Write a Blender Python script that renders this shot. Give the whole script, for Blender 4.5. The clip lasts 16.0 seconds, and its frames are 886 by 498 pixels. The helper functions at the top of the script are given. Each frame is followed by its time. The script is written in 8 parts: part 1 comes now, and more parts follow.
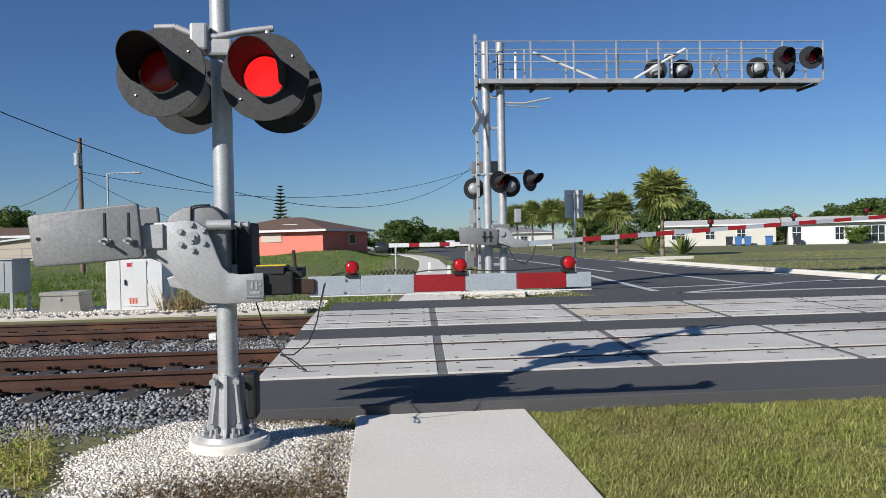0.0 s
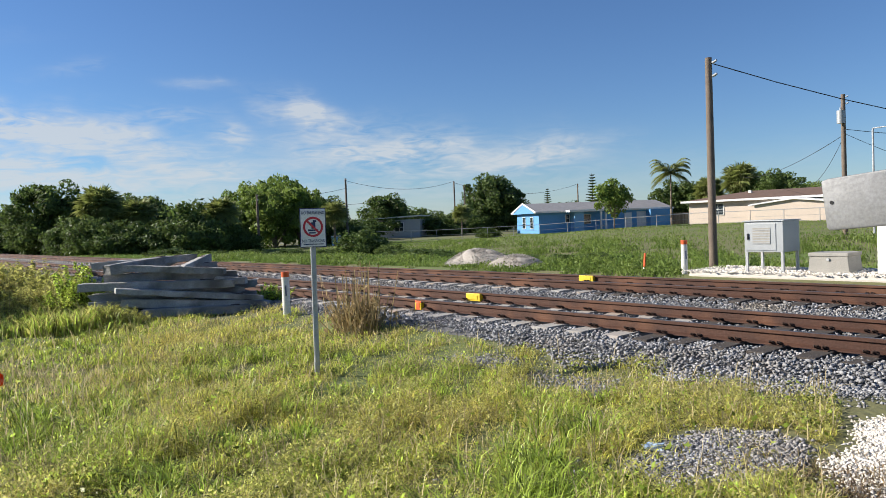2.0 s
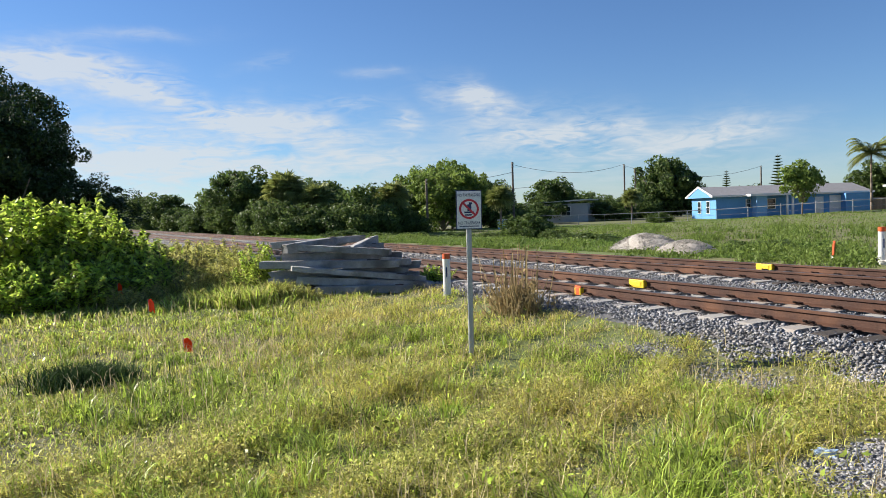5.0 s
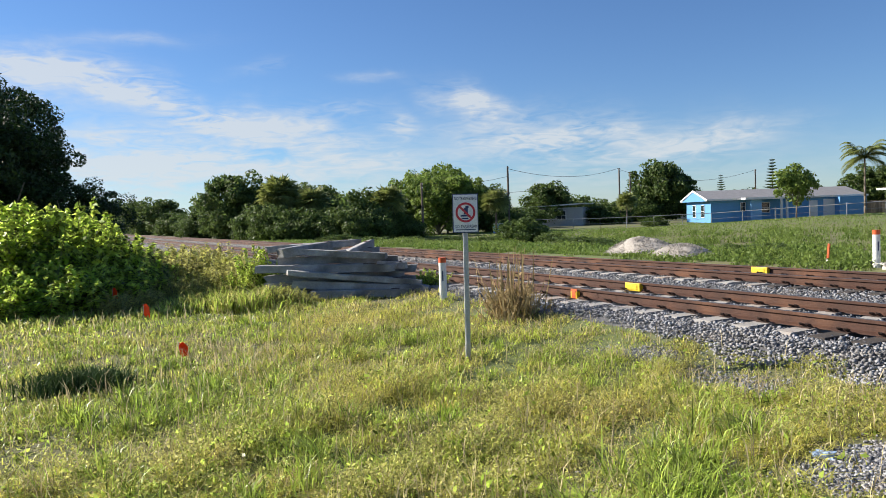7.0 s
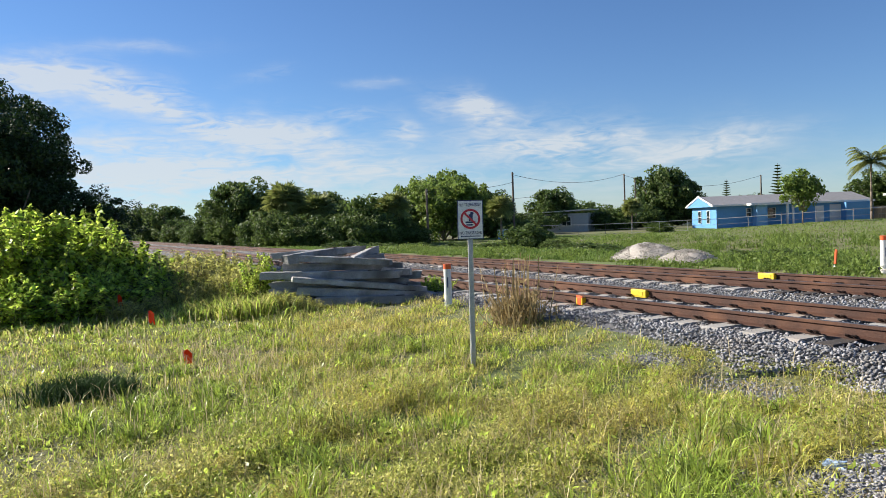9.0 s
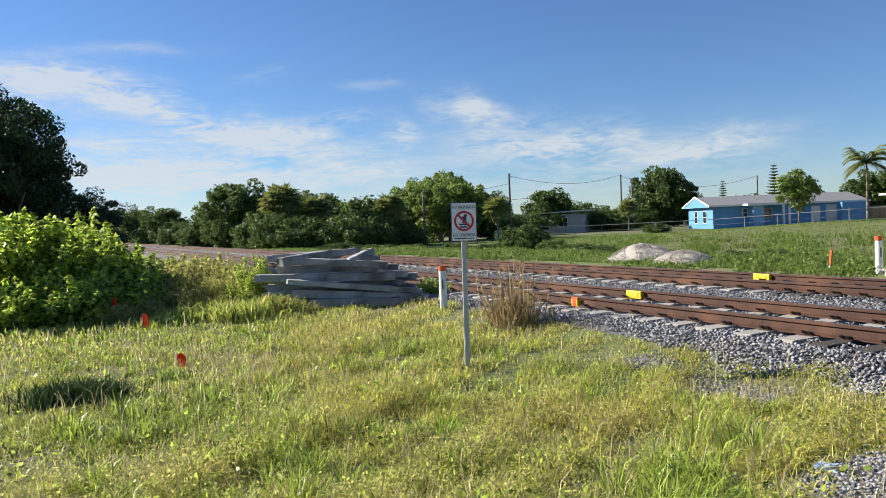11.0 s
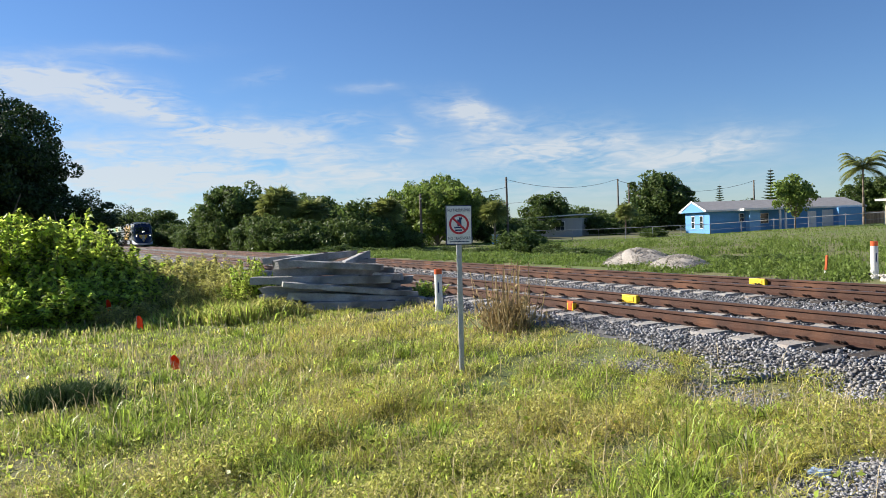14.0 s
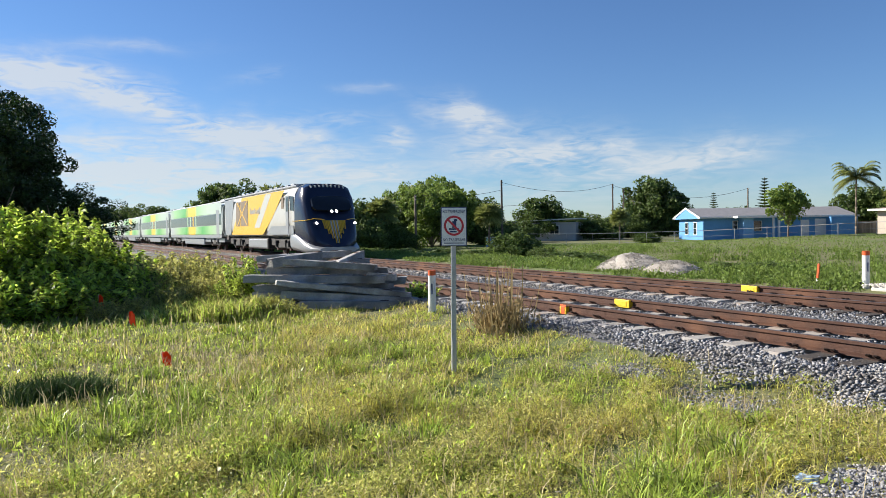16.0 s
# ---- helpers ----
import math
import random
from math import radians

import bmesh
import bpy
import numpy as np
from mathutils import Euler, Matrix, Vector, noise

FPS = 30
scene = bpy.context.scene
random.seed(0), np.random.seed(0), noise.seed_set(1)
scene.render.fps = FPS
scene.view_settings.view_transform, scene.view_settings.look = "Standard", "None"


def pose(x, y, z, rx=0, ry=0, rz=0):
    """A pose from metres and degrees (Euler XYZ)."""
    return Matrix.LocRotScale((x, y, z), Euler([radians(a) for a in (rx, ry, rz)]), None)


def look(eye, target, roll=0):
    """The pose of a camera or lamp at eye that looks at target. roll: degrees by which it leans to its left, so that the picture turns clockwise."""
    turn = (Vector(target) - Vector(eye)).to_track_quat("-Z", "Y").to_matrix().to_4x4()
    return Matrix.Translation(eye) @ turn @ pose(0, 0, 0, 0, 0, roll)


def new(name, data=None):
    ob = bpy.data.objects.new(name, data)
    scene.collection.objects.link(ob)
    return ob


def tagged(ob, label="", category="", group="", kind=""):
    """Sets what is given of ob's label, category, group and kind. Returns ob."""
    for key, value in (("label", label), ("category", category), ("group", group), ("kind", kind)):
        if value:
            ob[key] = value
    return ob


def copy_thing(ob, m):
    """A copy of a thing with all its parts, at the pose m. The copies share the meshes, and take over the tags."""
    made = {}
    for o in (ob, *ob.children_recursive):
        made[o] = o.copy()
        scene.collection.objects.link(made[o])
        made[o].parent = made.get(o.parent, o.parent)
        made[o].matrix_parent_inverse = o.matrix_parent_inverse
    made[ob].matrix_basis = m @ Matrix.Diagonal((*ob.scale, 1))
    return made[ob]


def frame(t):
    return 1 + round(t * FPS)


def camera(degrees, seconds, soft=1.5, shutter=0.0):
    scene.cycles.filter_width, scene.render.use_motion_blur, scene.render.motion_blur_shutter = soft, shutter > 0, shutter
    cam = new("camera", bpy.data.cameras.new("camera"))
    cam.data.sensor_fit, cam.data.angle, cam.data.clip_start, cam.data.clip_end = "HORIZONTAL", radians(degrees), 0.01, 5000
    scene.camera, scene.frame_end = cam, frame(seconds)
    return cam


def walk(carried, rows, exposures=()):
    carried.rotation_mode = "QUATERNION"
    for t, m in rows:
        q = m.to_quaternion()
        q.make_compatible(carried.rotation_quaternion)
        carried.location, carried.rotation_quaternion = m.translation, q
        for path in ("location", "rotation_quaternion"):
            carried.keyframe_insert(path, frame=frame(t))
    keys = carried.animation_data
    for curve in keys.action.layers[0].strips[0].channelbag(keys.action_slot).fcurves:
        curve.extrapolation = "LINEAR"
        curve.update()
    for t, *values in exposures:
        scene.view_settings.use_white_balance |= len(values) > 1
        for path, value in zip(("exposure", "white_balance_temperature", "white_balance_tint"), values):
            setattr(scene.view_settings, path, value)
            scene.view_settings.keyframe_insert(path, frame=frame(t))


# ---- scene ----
cam = camera(62.1, 16.0, soft=0.55)
PATH = [
    (0, (0.268, -0.248, 1.562), (0.445, 1.744, 1.54), -1.2),
    (0.5, (0.24, -0.243, 1.56), (0.077, 1.75, 1.539), -1.4),
    (1, (0.221, -0.27, 1.567), (-0.46, 1.61, 1.526), -1.6),
    (1.2, (0.188, -0.284, 1.568), (-0.676, 1.518, 1.516), -1.5),
    (1.5, (0.132, -0.313, 1.571), (-1.073, 1.282, 1.508), -1.8),
    (2, (0.103, -0.383, 1.593), (-1.416, 0.916, 1.522), -2.2),
    (2.5, (0.115, -0.368, 1.579), (-1.559, 0.724, 1.505), -2.4),
    (3, (0.117, -0.263, 1.581), (-1.63, 0.707, 1.504), -2.3),
    (3.5, (0.167, -0.24, 1.572), (-1.61, 0.673, 1.486), -2.0),
    (6, (0.089, -0.213, 1.568), (-1.678, 0.718, 1.465), -1.9),
    (6.5, (0.098, -0.219, 1.568), (-1.668, 0.716, 1.472), -1.9),
    (7, (0.103, -0.232, 1.56), (-1.662, 0.703, 1.473), -2.0),
    (7.5, (0.111, -0.236, 1.57), (-1.656, 0.697, 1.488), -1.9),
    (8, (0.093, -0.228, 1.573), (-1.676, 0.702, 1.495), -1.8),
    (8.5, (0.101, -0.232, 1.566), (-1.67, 0.695, 1.494), -1.9),
    (9, (0.072, -0.213, 1.565), (-1.7, 0.711, 1.495), -2.1),
    (11.5, (0.076, -0.156, 1.577), (-1.693, 0.776, 1.511), -2.3),
    (12, (0.061, -0.147, 1.578), (-1.707, 0.784, 1.514), -2.3),
    (12.5, (0.078, -0.154, 1.577), (-1.691, 0.777, 1.514), -2.2),
    (13, (0.078, -0.149, 1.565), (-1.691, 0.783, 1.505), -2.2),
    (13.5, (0.078, -0.154, 1.568), (-1.689, 0.78, 1.509), -2.1),
    (14, (0.069, -0.132, 1.57), (-1.696, 0.806, 1.512), -2.0),
    (14.5, (0.097, -0.159, 1.581), (-1.666, 0.783, 1.524), -1.8),
    (15, (0.079, -0.131, 1.581), (-1.683, 0.814, 1.524), -1.5),
    (15.5, (0.081, -0.13, 1.575), (-1.68, 0.818, 1.519), -1.2),
    (16, (0.083, -0.146, 1.566), (-1.675, 0.807, 1.512), -0.9),
]
walk(cam, [(t, look(eye, target, roll)) for t, eye, target, roll in PATH],
     exposures=((0.0, 0.22, 6250, 10), (0.5, 0.25, 6250, 10), (1.0, 0.42, 6300, 10), (1.5, 0.70, 6500, 10), (2.0, 0.85, 6650, 10), (2.5, 0.95, 6700, 10), (3.5, 1.0, 6750, 10), (16.0, 1.0, 6700, 10)))

# ---- light ----
SUN = Vector((-1.53, -1.37, 1.09)).normalized()
world = bpy.data.worlds.new("sky")
scene.world = world
world.use_nodes = True


def build_sky():
    nt = world.node_tree
    nt.nodes.clear()
    n = nt.nodes.new
    sky = n("ShaderNodeTexSky")
    sky.sky_type, sky.sun_disc = "NISHITA", False
    sky.sun_elevation, sky.sun_rotation = math.asin(SUN.z), math.atan2(SUN.x, SUN.y)
    sky.air_density, sky.dust_density, sky.ozone_density = 1.0, 0.0, 5.0
    co = n("ShaderNodeTexCoord")
    # wispy high clouds: a few soft streaks, torn by noise
    warp = n("ShaderNodeTexNoise")
    warp.inputs["Scale"].default_value, warp.inputs["Detail"].default_value = 6.0, 6.0
    nt.links.new(co.outputs["Generated"], warp.inputs["Vector"])
    total = None

    def math_node(op, a, b):
        m = n("ShaderNodeMath")
        m.operation = op
        for i, v in enumerate((a, b)):
            if isinstance(v, (int, float)):
                m.inputs[i].default_value = v
            else:
                nt.links.new(v, m.inputs[i])
        return m.outputs[0]

    sep = n("ShaderNodeSeparateXYZ")
    nt.links.new(co.outputs["Generated"], sep.inputs[0])
    az = math_node("ARCTAN2", sep.outputs[0], sep.outputs[1])
    el = math_node("ARCSINE", sep.outputs[2], 0.0)
    shake = math_node("SUBTRACT", warp.outputs["Fac"], 0.5)
    az2 = math_node("ADD", az, math_node("MULTIPLY", shake, 0.22))
    el2 = math_node("ADD", el, math_node("MULTIPLY", shake, 0.085))
    streak = n("ShaderNodeTexNoise")
    stretch = n("ShaderNodeMapping")
    stretch.inputs["Scale"].default_value = (5, 5, 22)
    stretch.inputs["Rotation"].default_value = (0.16, 0.0, 0.0)
    nt.links.new(co.outputs["Generated"], stretch.inputs["Vector"])
    nt.links.new(stretch.outputs[0], streak.inputs["Vector"])
    streak.inputs["Scale"].default_value, streak.inputs["Detail"].default_value = 1.4, 8.0
    # azimuth, elevation, half width, half height (degrees), slope, strength
    for a, e, w, h, s, k in ((-92, 11.4, 7.5, 1.5, -0.22, 1.0), (-80.5, 8.2, 7.5, 1.5, -0.22, 1.25), (-84, 4.6, 16, 2.2, -0.03, 0.95), (-69.7, 8.4, 2.2, 0.6, 0.1, 0.55),
                             (-65.4, 7.0, 1.5, 0.9, 0, 0.75), (-58.6, 8.8, 3.6, 1.0, -0.15, 1.15), (-52.5, 6.0, 7.0, 1.5, -0.05, 1.25), (-41.5, 5.0, 4.0, 1.0, 0.1, 0.9),
                             (-67, 10.9, 2.2, 0.4, 0, 0.3), (-75, 11.7, 1.6, 0.45, 0.2, 0.3), (-84, 13.2, 4, 0.35, 0.05, 0.3), (-60, 3.0, 30, 1.8, 0, 0.35)):
        da = math_node("SUBTRACT", az2, radians(a))
        de = math_node("SUBTRACT", math_node("SUBTRACT", el2, radians(e)), math_node("MULTIPLY", da, s))
        qa, qe = math_node("DIVIDE", da, radians(w)), math_node("DIVIDE", de, radians(h))
        r2 = math_node("ADD", math_node("MULTIPLY", qa, qa), math_node("MULTIPLY", qe, qe))
        g = math_node("MULTIPLY", math_node("EXPONENT", math_node("MULTIPLY", r2, -1.0), 0), k)
        total = g if total is None else math_node("ADD", total, g)
    wisp = n("ShaderNodeTexNoise")
    wisp.inputs["Scale"].default_value, wisp.inputs["Detail"].default_value, wisp.inputs["Distortion"].default_value = 4.5, 10.0, 1.5
    nt.links.new(stretch.outputs[0], wisp.inputs["Vector"])
    both = math_node("ADD", math_node("MULTIPLY", streak.outputs["Fac"], 0.6), math_node("MULTIPLY", wisp.outputs["Fac"], 0.4))
    tear = math_node("MULTIPLY", math_node("SUBTRACT", both, 0.36), 4.8)
    cover = math_node("MINIMUM", math_node("MULTIPLY", total, tear), 0.8)
    cover = math_node("MAXIMUM", cover, 0.0)
    mix = n("ShaderNodeMix")
    mix.data_type = "RGBA"
    nt.links.new(cover, mix.inputs["Factor"])
    tint = n("ShaderNodeMix")
    tint.data_type, tint.blend_type = "RGBA", "MULTIPLY"
    tint.inputs["Factor"].default_value = 1.0
    tint.inputs["B"].default_value = (0.80, 0.95, 1.16, 1)
    nt.links.new(sky.outputs[0], tint.inputs["A"])
    nt.links.new(tint.outputs["Result"], mix.inputs["A"])
    mix.inputs["B"].default_value = (6.2, 6.7, 7.2, 1)
    bg = n("ShaderNodeBackground")
    bg.inputs["Strength"].default_value = 0.056
    nt.links.new(mix.outputs["Result"], bg.inputs["Color"])
    out = n("ShaderNodeOutputWorld")
    nt.links.new(bg.outputs[0], out.inputs["Surface"])


build_sky()
sun = new("sun", bpy.data.lights.new("sun", "SUN"))
sun.data.energy, sun.data.angle, sun.data.color = 5.0, radians(0.53), (1.0, 0.945, 0.86)
sun.matrix_basis = look((0, 0, 30), Vector((0, 0, 30)) - SUN)


# ---- materials ----
def mat(name, a, b=None, rough=0.7, metal=0.0, scale=3.0, fine=60.0, bump=0.25, space="Position", spread=0.5, c=None, stain=None, island=0.0, through_light=0.0, glow=0.0):
    """a, b: the two colours between which a broad and a fine noise run; c: specks; stain: a third, broad colour."""
    m = bpy.data.materials.new(name)
    m.use_nodes = True
    nt = m.node_tree
    n, lk = nt.nodes.new, nt.links.new
    bsdf = nt.nodes["Principled BSDF"]
    b = b or tuple(v * 0.8 for v in a)
    if space == "Position":
        vec = n("ShaderNodeNewGeometry").outputs["Position"]
    else:
        vec = n("ShaderNodeTexCoord").outputs["Object"]

    def noise_at(s, detail):
        t = n("ShaderNodeTexNoise")
        t.inputs["Scale"].default_value, t.inputs["Detail"].default_value = s, detail
        lk(vec, t.inputs["Vector"])
        return t.outputs["Fac"]

    def ramp(fac, lo, hi):
        r = n("ShaderNodeMapRange")
        r.inputs["From Min"].default_value, r.inputs["From Max"].default_value = lo, hi
        lk(fac, r.inputs["Value"])
        return r.outputs[0]

    def mixed(fac, x, y):
        k = n("ShaderNodeMix")
        k.data_type = "RGBA"
        for sock, v in (("Factor", fac), ("A", x), ("B", y)):
            if isinstance(v, tuple):
                k.inputs[sock].default_value = (*v, 1)
            elif isinstance(v, float):
                k.inputs[sock].default_value = v
            else:
                lk(v, k.inputs[sock])
        return k.outputs["Result"]

    broad, small = noise_at(scale, 5.0), noise_at(fine, 4.0)
    col = mixed(ramp(broad, 0.5 - spread / 2, 0.5 + spread / 2), a, b)
    col = mixed(ramp(small, 0.35, 0.75), col, mixed(0.45, col, tuple(v * 0.55 for v in b)))
    if c:
        col = mixed(ramp(noise_at(fine * 1.7, 2.0), 0.60, 0.68), col, c)
    if stain:
        col = mixed(ramp(noise_at(scale * 0.37, 6.0), 0.50, 0.70), col, stain)
    if island:
        g = n("ShaderNodeNewGeometry").outputs["Random Per Island"]
        o = n("ShaderNodeObjectInfo").outputs["Random"]
        hs = n("ShaderNodeHueSaturation")
        v = n("ShaderNodeMapRange")
        v.inputs["To Min"].default_value, v.inputs["To Max"].default_value = 1 - island, 1 + island
        add = n("ShaderNodeMath")
        add.operation = "ADD"
        lk(g, add.inputs[0])
        lk(o, add.inputs[1])
        fr = n("ShaderNodeMath")
        fr.operation = "FRACT"
        lk(add.outputs[0], fr.inputs[0])
        lk(fr.outputs[0], v.inputs["Value"])
        lk(v.outputs[0], hs.inputs["Value"])
        lk(col, hs.inputs["Color"])
        col = hs.outputs["Color"]
    lk(col, bsdf.inputs["Base Color"])
    bsdf.inputs["Metallic"].default_value = metal
    rr = n("ShaderNodeMapRange")
    rr.inputs["To Min"].default_value, rr.inputs["To Max"].default_value = max(rough - 0.12, 0.03), min(rough + 0.12, 1)
    lk(small, rr.inputs["Value"])
    lk(rr.outputs[0], bsdf.inputs["Roughness"])
    if bump:
        bp = n("ShaderNodeBump")
        bp.inputs["Strength"].default_value, bp.inputs["Distance"].default_value = bump, 0.02
        lk(small, bp.inputs["Height"])
        lk(bp.outputs[0], bsdf.inputs["Normal"])
    if glow:
        bsdf.inputs["Emission Color"].default_value = (*a, 1)
        bsdf.inputs["Emission Strength"].default_value = glow
    if through_light:
        tr, ms = n("ShaderNodeBsdfTranslucent"), n("ShaderNodeMixShader")
        lk(col, tr.inputs["Color"])
        ms.inputs[0].default_value = through_light
        lk(bsdf.outputs[0], ms.inputs[1])
        lk(tr.outputs[0], ms.inputs[2])
        lk(ms.outputs[0], nt.nodes["Material Output"].inputs["Surface"])
        bsdf.inputs["Specular IOR Level"].default_value = 0.25
    return m


